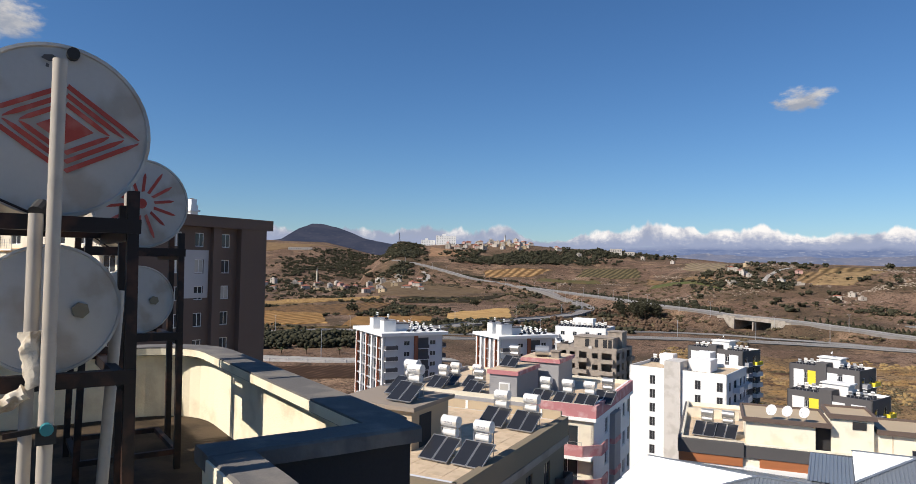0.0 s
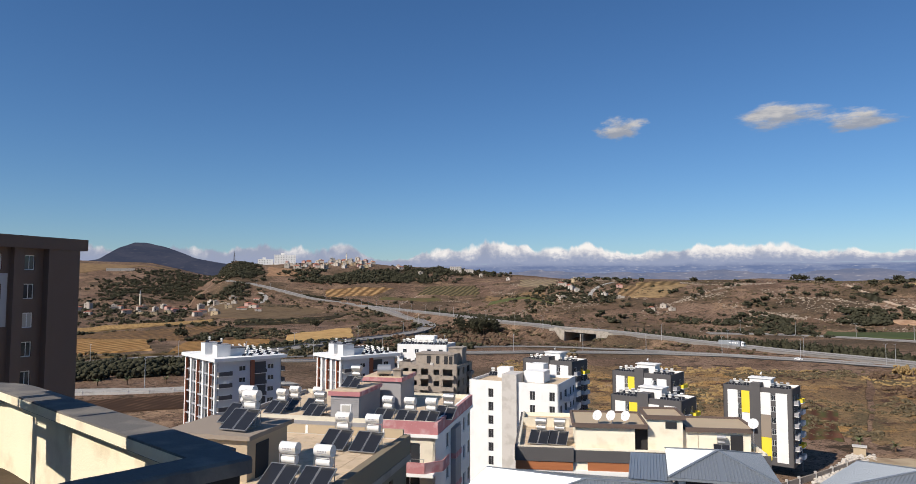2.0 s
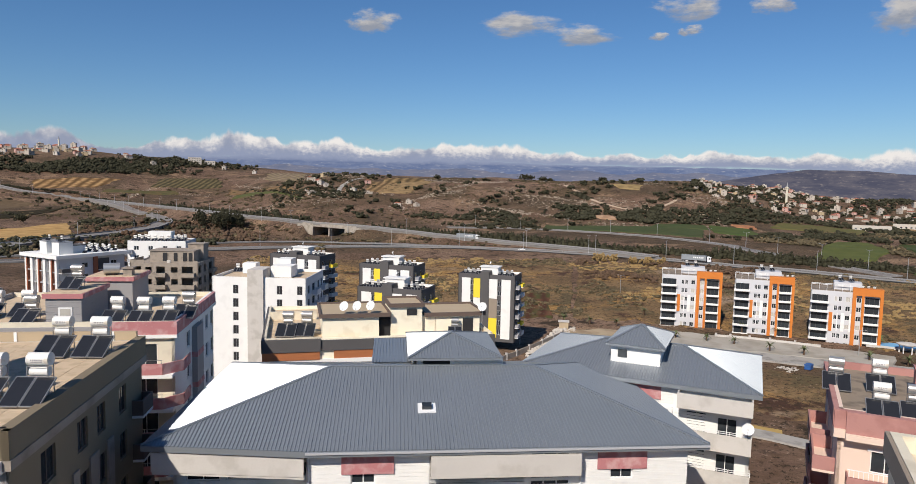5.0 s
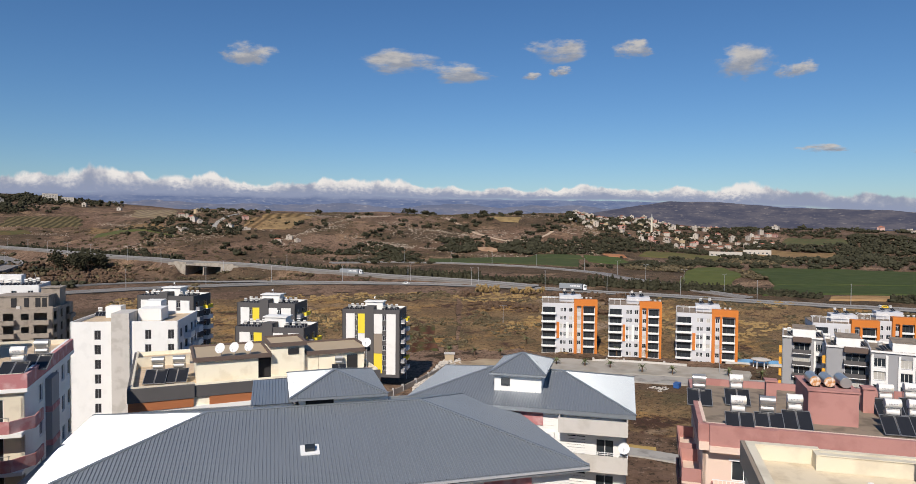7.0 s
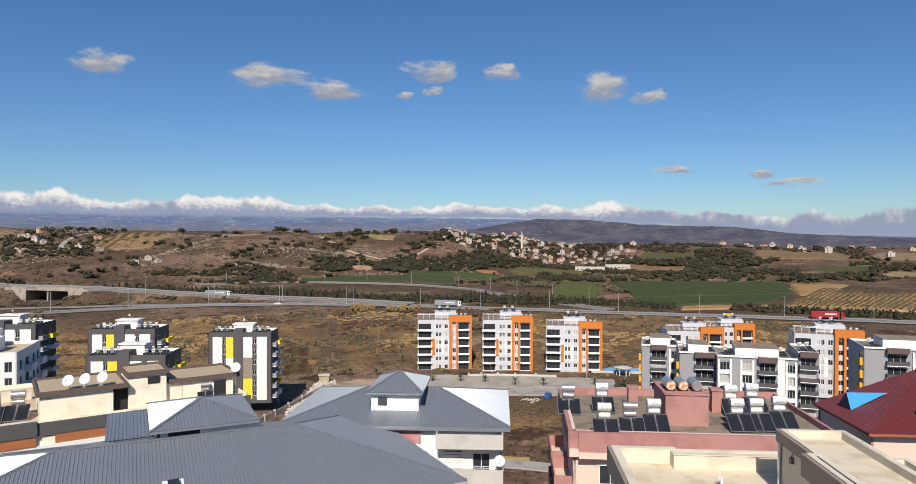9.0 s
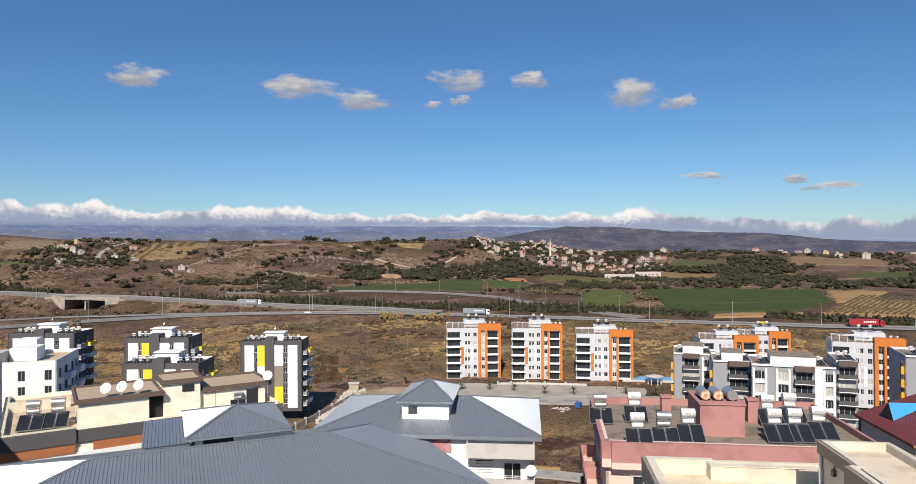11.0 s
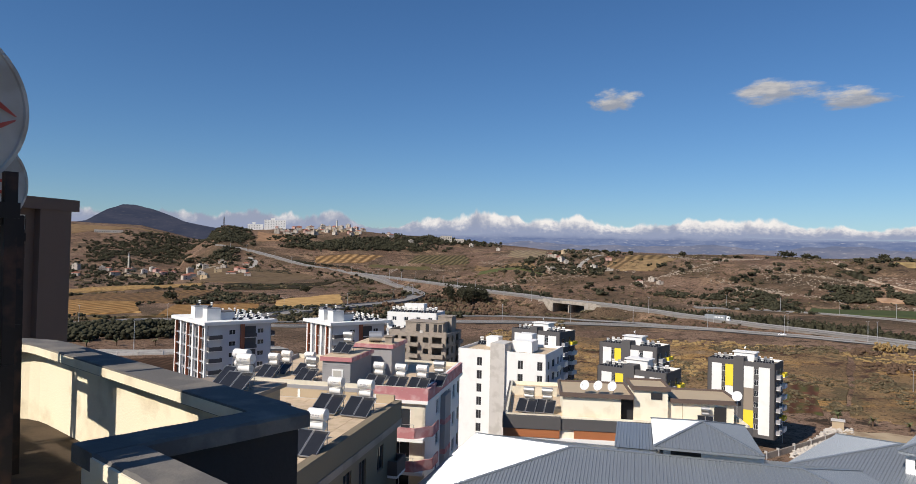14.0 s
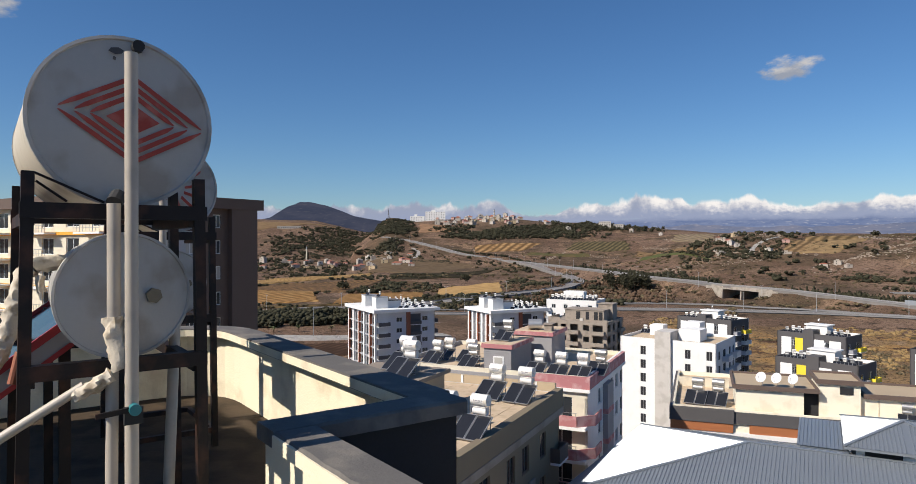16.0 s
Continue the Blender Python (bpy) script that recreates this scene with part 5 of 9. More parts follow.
def stair_flats():
    """White flats, still being finished, with a bare concrete stair tower."""
    b = Block("apartment_building", (33.0, 142.2), 28, 20.6, 15.5, -20.9, -48, "new white apartment block with a bare concrete stair tower", category="apartment building")
    s, h = 2.95, b.high
    rows = [h - 1.3 - s * (i + 1) for i in range(8)]
    cols = [(4.6, 1.2), (14.2, 1.2), (18.6, 1.2)]
    holes = [(u, v + 0.6, w, 1.9) for u, w in cols for v in rows]
    b.wall("front", "white_render", holes)
    for u, v, w, hh in holes:
        b.window("front", u, v, w, hh, 1, "mid_grey", "dark_void")
    b.add("stair_tower", "front", 8.0, 11.4, 0, h + 1.7, -5.5, 0.7, "pale_concrete", "bare concrete stair tower")
    part("roof_hut", Build().box(11.6, 16.2, 4.0, 9, h - 0.5, h + 2.0), M["white_render"], b.ob)
    part("roof_hut", Build().box(11.0, 14.4, 10, 14, h - 0.5, h + 2.9), M["white_render"], b.ob)
    part("roof_hut", Build().box(3.5, 6.5, 9, 12, h - 0.5, h + 1.9), M["white_render"], b.ob)
    side = [(u, v + 0.6, w, 1.8) for u, w in ((1.6, 1.5), (5.2, 2.2), (10.0, 1.5), (13.0, 1.3)) for v in rows]
    b.wall("right", "cool_white", side)
    for u, v, w, hh in side:
        b.window("right", u, v, w, hh, 1, "mid_grey", "dark_void")
    for v in rows:
        balcony(b, "right", 4.6, 8.2, v + 0.1, 1.3, "cool_white", 1.0)
        balcony(b, "right", 11.6, 15.2, v + 0.1, 1.3, "cool_white", 1.0)
    b.wall("left", "white_render")
    b.wall("back", "white_render")
    b.roof("roof_tile", 0.6)
    heaters_on(b, [(0.9 + 1.4 * i, 12.6) for i in range(4)], 10, 0.6, steel=(1, 2), size=0.8)


stair_flats()


# white and grey flats with orange frames
def orange_flats(corner, phi, top, base, wide=20.0, deep=13.0):
    b = Block("apartment_building", corner, phi, wide, deep, top, base, "white and grey apartment block with an orange frame", group="orange-frame flats", category="apartment building")
    h, s, k = b.high, 3.0, wide / 20.0
    rows = [h - 2.4 - s * (i + 1) for i in range(6)]
    foot = rows[-1] - 0.3
    wins = [(6.7 * k, 0.9), (7.9 * k, 0.9), (9.9 * k, 1.3)]
    holes = [(u, v + 0.7, w, 1.5) for u, w in wins for v in rows] + [(0.3, v + 0.15, 4.6 * k, 2.3) for v in rows] + [(15.2 * k, v + 0.15, 3.8 * k, 2.4) for v in rows] + [(12.9 * k, v + 0.7, 1.3, 1.5) for v in rows]
    b.wall("front", "facade_grey", holes, foot, h - 1.5)
    for u, v, w, hh in holes:
        if w > 3:
            b.window("front", u, v, w, hh, 2, "dark_grey")
        else:
            b.window("front", u, v, w, hh, 1, pane="curtain" if random.random() < 0.3 else "glass")
    for i, v in enumerate(rows):
        balcony(b, "front", -0.2, 5.2 * k, v, 1.3, "white_render", 0.55)
        balcony(b, "front", 15.0 * k, 19.2 * k, v, 0.8, "white_render", 0.5)
    b.add("panel", "front", 5.4 * k, 6.4 * k, rows[3] - 0.1, rows[1] - 0.1, 0, 0.3, "orange_render", "orange panel")
    for v in rows[2:4]:
        for u0, u1 in ((6.45, 6.65), (7.65, 7.85), (8.85, 9.8), (11.25, 11.65)):
            b.add("panel", "front", u0 * k, u1 * k, v - 0.1, v + 2.9, 0, 0.05, "white_render", "white panel")
    f = Build()
    b.box("front", 11.7 * k, 12.75 * k, foot, h, -2, 1.0, f)
    b.box("front", 14.3 * k, 15.0 * k, foot, h - 2.3, 0, 1.0, f)
    b.box("front", 19.2 * k, 20.1 * k, foot, h, -2, 1.0, f)
    b.box("front", 12.75 * k, 19.2 * k, h - 2.3, h, -2, 1.0, f)
    b.box("front", 12.75 * k, 19.2 * k, foot, foot + 0.5, -2, 1.0, f)
    part("orange_frame", f, M["orange_render"], b.ob, "bright orange facade frame")
    left = [(u, v + 0.7, 1.5, 1.5) for u in (2.5, 7.5) for v in rows]
    b.wall("left", "white_render", left, foot, h - 1.5)
    for u, v, w, hh in left:
        b.window("left", u, v, w, hh, 1)
    b.wall("right", "light_grey", (), foot, h - 1.5)
    b.wall("back", "light_grey", (), foot, h - 1.5)
    part("ground_floor", Build().box(0.8, wide - 0.8, 0.8, deep - 0.8, 0, foot), M["dark_grey"], b.ob, "dark recessed ground floor")
    part("roof", Build().box(0, wide, 0.02, deep, h - 1.7, h - 1.45), M["roof_screed"], b.ob)
    part("penthouse", Build().box(6.5, 14.5, 4.5, 10, h - 1.45, h + 1.0), M["facade_grey"], b.ob, "grey set-back penthouse")
    g = Build()
    for i in range(6):
        g.beam((i * 2.2 * k, 0.3, h - 1.45), (i * 2.2 * k, 0.3, h + 0.3), 0.1, 0.1)
        g.beam((i * 2.2 * k, 0.2, h + 0.3), (i * 2.2 * k, 3.5, h + 0.3), 0.12, 0.12)
    for y in (0.3, 3.2):
        g.beam((0, y, h + 0.4), (11.5 * k, y, h + 0.4), 0.12, 0.15)
    part("pergola", g, M["window_white"], b.ob, "white roof pergola")
    heaters_on(b, [(8.5, 6), (11.5, 6)], 30, -1.3, size=0.8)
    heaters_on(b, [(13.5 + 1.6 * i, 5.5) for i in range(4)], 30, 1.45, size=0.7)
    return b


orange_flats((184.3, 167.5), 43, -28.9, -52.3, 20.0)
orange_flats((197.3, 149.0), 48, -28.7, -52.0, 18.2)
orange_flats((211.4, 128.2), 53, -30.4, -52.6, 20.0)
orange_flats((243.3, 96.9), 53, -32.6, -54.6, 19.9)
orange_flats((252.6, 89.3), 54, -31.4, -54.6, 17.1)
orange_flats((226.8, 48.5), 66, -27.5, -52.0, 18.6)


# ---- near buildings ----
def ribbed(b, name, corners, up, mat, spacing=0.24, rib=0.045, label="", parent=None):
    """A sheet-metal roof plane with raised seams. corners: the plane's outline, seen from above anticlockwise; up: the way the seams run."""
    c = [Vector(p) for p in corners]
    normal = (c[1] - c[0]).cross(c[2] - c[0]).normalized()
    if normal.z < 0:
        normal.negate()
    sheet = Build()
    sheet.poly(*c)
    sheet.poly(*(p - normal * 0.06 for p in reversed(c)))
    ob = part(name, sheet, M[mat], parent or b.ob, label)
    run = Vector(up).normalized()
    side = normal.cross(run).normalized()
    lo, hi = min(p.dot(side) for p in c), max(p.dot(side) for p in c)
    seams = Build()
    s = lo + spacing / 2
    while s < hi:
        hits = []
        for p, q in zip(c, c[1:] + c[:1]):
            dp, dq = p.dot(side) - s, q.dot(side) - s
            if (dp < 0) != (dq < 0):
                hits.append(p + (q - p) * (dp / (dp - dq)))
        if len(hits) == 2 and (hits[0] - hits[1]).length > 0.3:
            k = len(seams.points)
            for q in hits:
                seams.points += [tuple(q - side * 0.045), tuple(q - side * 0.02 + normal * rib), tuple(q + side * 0.02 + normal * rib), tuple(q + side * 0.045)]
            seams.faces += [(k, k + 1, k + 5, k + 4), (k + 1, k + 2, k + 6, k + 5), (k + 2, k + 3, k + 7, k + 6)]
        s += spacing
    if seams.points:
        tagged(part("standing_seam", seams, M[mat], ob), kind="stuff")
    return ob


def hip_roof(b, x0, x1, y0, y1, eave, top, mat, name="roof_slope", inset=None, spacing=0.24, thick=0.36, label=""):
    """Four ribbed slopes over a rectangle in the block's own axes, with a fascia below."""
    k = (y1 - y0) / 2 if inset is None else inset
    ym = (y0 + y1) / 2
    A, B, C, D = (x0, y0, eave), (x1, y0, eave), (x1, y1, eave), (x0, y1, eave)
    R, S = (x0 + k, ym, top), (x1 - k, ym, top)
    ribbed(b, name, [A, B, S, R], (0, ym - y0, top - eave), mat, spacing, label=label)
    ribbed(b, name, [C, D, R, S], (0, ym - y1, top - eave), mat, spacing)
    ribbed(b, name, [D, A, R], (k, 0, top - eave), mat, spacing)
    ribbed(b, name, [B, C, S], (-k, 0, top - eave), mat, spacing)
    f = Build().box(x0, x1, y0, y0 + 0.12, eave - thick, eave - 0.01).box(x0, x1, y1 - 0.12, y1, eave - thick, eave - 0.01).box(x0, x0 + 0.12, y0 + 0.12, y1 - 0.12, eave - thick, eave - 0.01).box(x1 - 0.12, x1, y0 + 0.12, y1 - 0.12, eave - thick, eave - 0.01)
    f.box(x0 + 0.12, x1 - 0.12, y0 + 0.12, y1 - 0.12, eave - thick, eave - thick + 0.04)
    part("fascia", f, M[mat], b.ob)
    caps = Build()
    for p, q in ((R, S), (A, R), (D, R), (B, S), (C, S)):
        if (Vector(p) - Vector(q)).length > 0.2:
            lift = Vector((0, 0, 0.05))
            caps.beam(Vector(p) + lift, Vector(q) + lift, 0.22, 0.07)
    part("ridge_cap", caps, M[mat], b.ob)


def siding(b, face, u0, u1, v0, v1, holes=(), mat="white_render", step=0.24):
    """Horizontal boards on a wall, left open at the holes."""
    s = Build()
    v = v0
    while v < v1 - 0.05:
        cuts = sorted((h[0] - 0.05, h[0] + h[2] + 0.05) for h in holes if h[1] - 0.05 < v + step / 2 < h[1] + h[3] + 0.05)
        u = u0
        for a, c in cuts + [(u1, u1)]:
            if a > u + 0.05:
                b.box(face, u, min(a, u1), v, min(v + step - 0.035, v1), 0, 0.03, s)
            u = max(u, c)
        v += step
    return tagged(part("siding_board", s, M[mat], b.ob), "horizontal white siding boards", kind="stuff")


def grey_roof_house():
    """The long house with a grey hipped metal roof below the terrace; its left end is turned back a little."""
    b = Block("metal_roof_house", (32.62, 31.61), 20.4, 33.4, 19.2, -16.7, -50, "white sided apartment house with a grey hipped metal roof", category="apartment building")
    h = b.high
    eave, top, thick = h + 0.2, h + 2.65, 0.36
    E0, E1, E2, C, D = ((x, y, eave) for x, y in ((-1.5, 0.6), (8.67, -0.85), (34.5, -0.75), (34.1, 19.8), (-0.5, 19.8)))
    R, S = (9.3, 9.6, top), (24.9, 9.45, top)
    ribbed(b, "roof_slope", [E1, E2, S, R], (0, 10.3, top - eave), "metal_roof", label="grey ribbed metal roof slope")
    ribbed(b, "roof_slope", [E0, E1, R], (0, 10.3, top - eave), "metal_roof")
    ribbed(b, "roof_slope", [C, D, R, S], (0, -10.2, top - eave), "metal_roof")
    ribbed(b, "roof_slope", [D, E0, R], (10.3, 0, top - eave), "metal_roof")
    ribbed(b, "roof_slope", [E2, C, S], (-9.4, 0, top - eave), "metal_roof")
    rim, caps = Build(), Build()
    for p, q in ((E0, E1), (E1, E2), (E2, C), (C, D), (D, E0)):
        drop = Vector((0, 0, -thick / 2 - 0.01))
        rim.beam(Vector(p) + drop, Vector(q) + drop, 0.12, thick)
    part("fascia", rim, M["metal_roof"], b.ob)
    soffit = Build()
    soffit.poly(*(Vector(p) - Vector((0, 0, thick - 0.03)) for p in (D, C, E2, E1, E0)))
    part("soffit", soffit, M["white_render"], b.ob, "white boarded soffit")
    for p, q in ((R, S), (E0, R), (D, R), (E2, S), (C, S)):
        lift = Vector((0, 0, 0.05))
        caps.beam(Vector(p) + lift, Vector(q) + lift, 0.22, 0.07)
    part("ridge_cap", caps, M["metal_roof"], b.ob)
    part("gutter", Build().beam(Vector(E1) + Vector((0, -0.1, -0.12)), Vector(E2) + Vector((0, -0.1, -0.12)), 0.12, 0.12), M["light_grey"], b.ob)
    s = 3.0
    rows = [h - s * (i + 1) + 0.2 for i in range(3)]
    holes = [(u, v + 0.5, 1.5, 1.5) for u in (11.4, 28.2) for v in rows] + [(16.9 + 3.0 * i, v + 0.1, 2.6, 2.2) for i in range(3) for v in rows]
    inner = [(0.8 + 2.5 * i, v + 0.1, 2.1, 2.2) for i in range(3) for v in rows]
    b.wall("front", "white_render", holes, u0=8.6)
    b.wall("front", "white_render", inner, u1=8.6, out=-1.8)
    part("wall", Build().box(8.6, 8.84, 0.26, 1.78, 0, h), M["white_render"], b.ob)
    siding(b, "front", 8.8, 16.3, 0, h, holes)
    siding(b, "front", 26.1, 33.4, 0, h, holes)
    for u, v, w, hh in holes:
        b.window("front", u, v, w, hh, 2 if w > 1.8 else 1)
    for u, v, w, hh in inner:
        b.window("front", u, v, w, hh, 1, out=-1.8)
    for u in (10.8, 27.3):
        b.add("panel", "front", u, u + 3.3, h - 1.62, h - 0.35, 0.03, 0.14, "pink_band", "faded pink wall panel")
    for v in [h - 1.5] + [r - 1.2 for r in rows[:2]]:
        balcony(b, "front", 16.4, 26.0, v, 0.9, "pale_concrete", 1.25, "pale_concrete")
        # the turned balcony at the left end
        slab = Build()
        base = [(-0.9, 0.62), (8.55, -0.62), (8.55, 1.6), (-0.9, 1.6)]
        slab.poly(*((x, y, v) for x, y in base)), slab.poly(*((x, y, v - 0.18) for x, y in reversed(base)))
        for (x0, y0), (x1, y1) in zip(base, base[1:] + base[:1]):
            slab.poly((x0, y0, v - 0.18), (x1, y1, v - 0.18), (x1, y1, v), (x0, y0, v))
        t = part("balcony", slab, M["pale_concrete"], b.ob)
        part("parapet", Build().beam((-0.9, 0.62, v + 0.62), (8.55, -0.62, v + 0.62), 0.14, 1.25).beam((-0.9, 0.62, v + 0.62), (-0.9, 1.6, v + 0.62), 0.14, 1.25), M["pale_concrete"], t)
    for u in (8.75, 26.2):
        part("downpipe", Build().tube(b.place("front", u, 0, 0.12), b.place("front", u, h, 0.12), 0.07, n=8), M["window_white"], b.ob)
    b.wall("right", "white_render")
    b.wall("left", "white_render", u1=17.4)
    b.wall("back", "white_render")
    # raised lantern roof and a low lean-to behind the ridge
    hip_roof(b, 15.1, 22.5, 9.45, 18.4, h + 3.25, h + 4.35, "metal_roof", inset=3.79, thick=0.18, label="small grey hipped lantern roof")
    part("lantern_wall", Build().box(15.8, 22.6, 10.1, 18.2, h - 0.2, h + 3.06), M["white_render"], b.ob)
    part("lantern_window", Build().box(16.3, 18.4, 10.03, 10.1, h + 2.6, h + 3.0), M["dark_void"], b.ob, "dark slot window")
    ribbed(b, "lean_to_roof", [(12.3, 10.3, h + 2.75), (15.4, 10.3, h + 2.75), (15.4, 17.5, h + 2.95), (12.3, 17.5, h + 2.95)], (0, 1, 0), "metal_roof")
    part("lean_to_wall", Build().box(12.5, 15.4, 10.5, 17.3, h - 0.2, h + 2.7), M["white_render"], b.ob)
    sk = part("skylight", Build().box(-0.62, 0.62, -0.6, 0.6, 0, 0.05), M["window_white"], b.ob, "flat white skylight flashing")
    sk.matrix_basis = pose(16.3, 3.7, h + 1.29, 13.3, 0, 0)
    part("skylight_glass", Build().box(-0.33, 0.33, -0.25, 0.28, 0.05, 0.3), M["glass"], sk)
    return b


grey_roof_house()


def grey_roof_house_b():
    b = Block("metal_roof_house", (43.9 - 0.5, 34.9 + 0.8), 50, 18.5, 12.7, -16.0, -50, "white sided apartment house with a grey hipped metal roof", category="apartment building")
    h = b.high
    hip_roof(b, -0.6, 19.2, -0.7, 13.2, h + 0.2, h + 1.95, "metal_roof", inset=6.6, label="grey ribbed metal roof slope")
    rows = [h - 4.3 - 3.0 * i for i in range(4)]
    holes = [(u, v + 0.8, 1.1, 1.4) for u in (9.2,) for v in rows] + [(13.6, v + 0.1, 1.6, 2.2) for v in rows] + [(16.0, v + 0.5, 1.5, 1.6) for v in rows]
    b.wall("front", "white_render", holes)
    siding(b, "front", 0, 12.6, 0, h, holes)
    for u, v, w, hh in holes:
        b.window("front", u, v, w, hh, 1)
    balcony(b, "front", 13.0, 18.6, h - 1.25, 1.5, "pale_concrete", 1.05, "pale_concrete")
    for v in rows[:3]:
        balcony(b, "front", 13.0, 18.6, v, 1.5, "pale_concrete", 1.2, "pale_concrete")
    for r in rows[:3]:
        g = Build()
        for hgt in (1.35, 1.5):
            b.box("front", 13.0, 18.6, r + hgt - 0.02, r + hgt + 0.02, 1.44, 1.48, g)
        for k in range(8):
            b.box("front", 13.0 + 0.8 * k - 0.02, 13.0 + 0.8 * k + 0.02, r + 1.2, r + 1.5, 1.44, 1.48, g)
        part("railing", g, M["window_white"], b.ob, "white balcony rail")
    b.add("panel", "front", 8.2, 11.6, h - 1.4, h - 0.3, 0.03, 0.12, "pink_band", "faded pink wall panel")
    ac = b.add("air_conditioner", "front", 11.7, 12.6, h - 2.6, h - 1.9, 0.03, 0.38, "window_white", "white outdoor air-conditioning unit")
    part("fan_grille", Build().tube(b.place("front", 12.05, h - 2.25, 0.38), b.place("front", 12.05, h - 2.25, 0.4), 0.26, n=16), M["mid_grey"], ac)
    b.wall("right", "white_render")
    b.wall("left", "white_render")
    b.wall("back", "white_render")
    hip_roof(b, 6.6, 11.6, 1.3, 8.6, h + 2.5, h + 3.7, "metal_roof", inset=2.45, thick=0.18, label="small grey hipped lantern roof")
    part("lantern_wall", Build().box(7.0, 11.2, 1.8, 8.2, h, h + 2.32), M["white_render"], b.ob)
    part("lantern_window", Build().box(7.6, 8.4, 1.74, 1.8, h + 1.3, h + 2.0), M["glass"], b.ob, "small dark square window")
    p = b.world(18.3, -1.6, h - 3.24)
    dish(p.x, p.y, p.z, -50, 0.45)
    return b


grey_roof_house_b()


OLIVE_PLACE = Matrix.Translation((-0.33, 0, 0)) @ Matrix.Scale(1.08, 4)


def olive_house():
    b = Block("olive_apartment_house", (-4.76, 32.6), 18, 15.5, 17.2, -10.6, -46, "olive-brown apartment house with a tiled flat roof", category="apartment building")
    h = b.high
    rows = [h - 1.9 - 2.95 * (i + 1) for i in range(6)]
    side = [(u, v + 0.8, w, 1.7) for u, w in ((3.0, 1.5), (7.0, 1.3), (9.6, 1.2), (13.0, 1.2)) for v in rows]
    b.wall("right", "olive_wall", side)
    for u, v, w, hh in side:
        b.window("right", u, v, w, hh, 1, "brown_render", rim=0.09)
    for u0, u1 in ((6.2, 6.95), (8.35, 9.55), (10.85, 11.8)):
        b.add("panel", "right", u0, u1, 0, rows[1] + 3.0, 0, 0.1, "concrete", "pale wall panel")
    b.add("band", "right", -0.3, 17.2, h - 1.75, h - 1.3, 0, 0.35, "concrete", "grey-brown ledge")
    b.add("fascia", "right", -0.3, 17.2, h - 1.3, h, 0, 0.3, "olive_wall", "olive roof fascia")
    front = [(u, v + 0.1, 2.2, 2.3) for u in (2.5, 7.0, 11.5) for v in rows]
    b.wall("front", "cool_white", front)
    for u, v, w, hh in front:
        b.window("front", u, v, w, hh, 1)
    b.add("band", "front", -0.3, 15.5, h - 1.85, h - 1.3, 0, 0.45, "white_render", "white ledge")
    b.add("fascia", "front", -0.3, 15.8, h - 1.3, h, 0, 0.3, "olive_wall", "olive roof fascia")
    for v in rows:
        balcony(b, "front", 6.0, 15.2, v, 1.5, "olive_wall", 0.9)
        balcony(b, "right", 15.2, 17.2, v, 0.7, "brown_render", 1.0)
    b.wall("left", "tan_render")
    b.wall("back", "tan_render")
    b.add("back_wall", "back", 0.2, 15.3, h - 0.25, h + 0.35, -0.25, 0, "tan_render", "low tan wall at the roof's edge")
    for u in (1.6, 4.6, 7.6, 10.6):
        b.add("post", "back", u, u + 0.18, h - 0.25, h + 0.36, -0.29, -0.25, "white_render", "white post")
    slab = b.roof("pale_concrete", 0.27)
    # roof paving in large uneven slabs
    slab_mesh = Build().box(-0.62, 0.62, -0.62, 0.62, 0, 0.03).mesh("paving_slab", M["roof_tile"])
    for i in range(12):
        for j in range(13):
            p = part("paving_slab", slab_mesh, None, slab)
            p.matrix_basis = pose(0.75 + 1.27 * i, 0.75 + 1.27 * j, h - 0.27 + random.uniform(0, 0.012), 0, 0, random.choice((0, 90, 180, 270)))
    # stair hut on the left
    e = Build().box(5.2, 10.3, 4.5, 9.1, h - 0.3, h + 2.1)
    hut = part("stair_hut", e, M["tan_render"], b.ob, "tan stair hut on the roof")
    part("hut_lid", Build().box(4.9, 10.6, 4.2, 9.4, h + 2.1, h + 2.35), M["taupe"], hut, "brown projecting lid")
    part("hut_door", Build().box(10.3, 10.34, 5.4, 6.8, h - 0.24, h + 1.7), M["dark_void"], hut, "dark sheet standing for a shaded doorway")
    b.ob.matrix_basis = OLIVE_PLACE @ b.ob.matrix_basis
    return b


olive = olive_house()
for x, y in ((-6.3, 37.6), (-4.3, 36.8), (-4.1, 46.3), (-2.0, 45.4)):
    p = OLIVE_PLACE @ Vector((x, y, -10.84))
    heater(p.x, p.y, p.z, -24, size=1.06)
for x, y in ((7.9, 7.6), (9.1, 6.0)):
    p = olive.world(x, y, olive.high + 2.36)
    heater(p.x, p.y, p.z, -24)


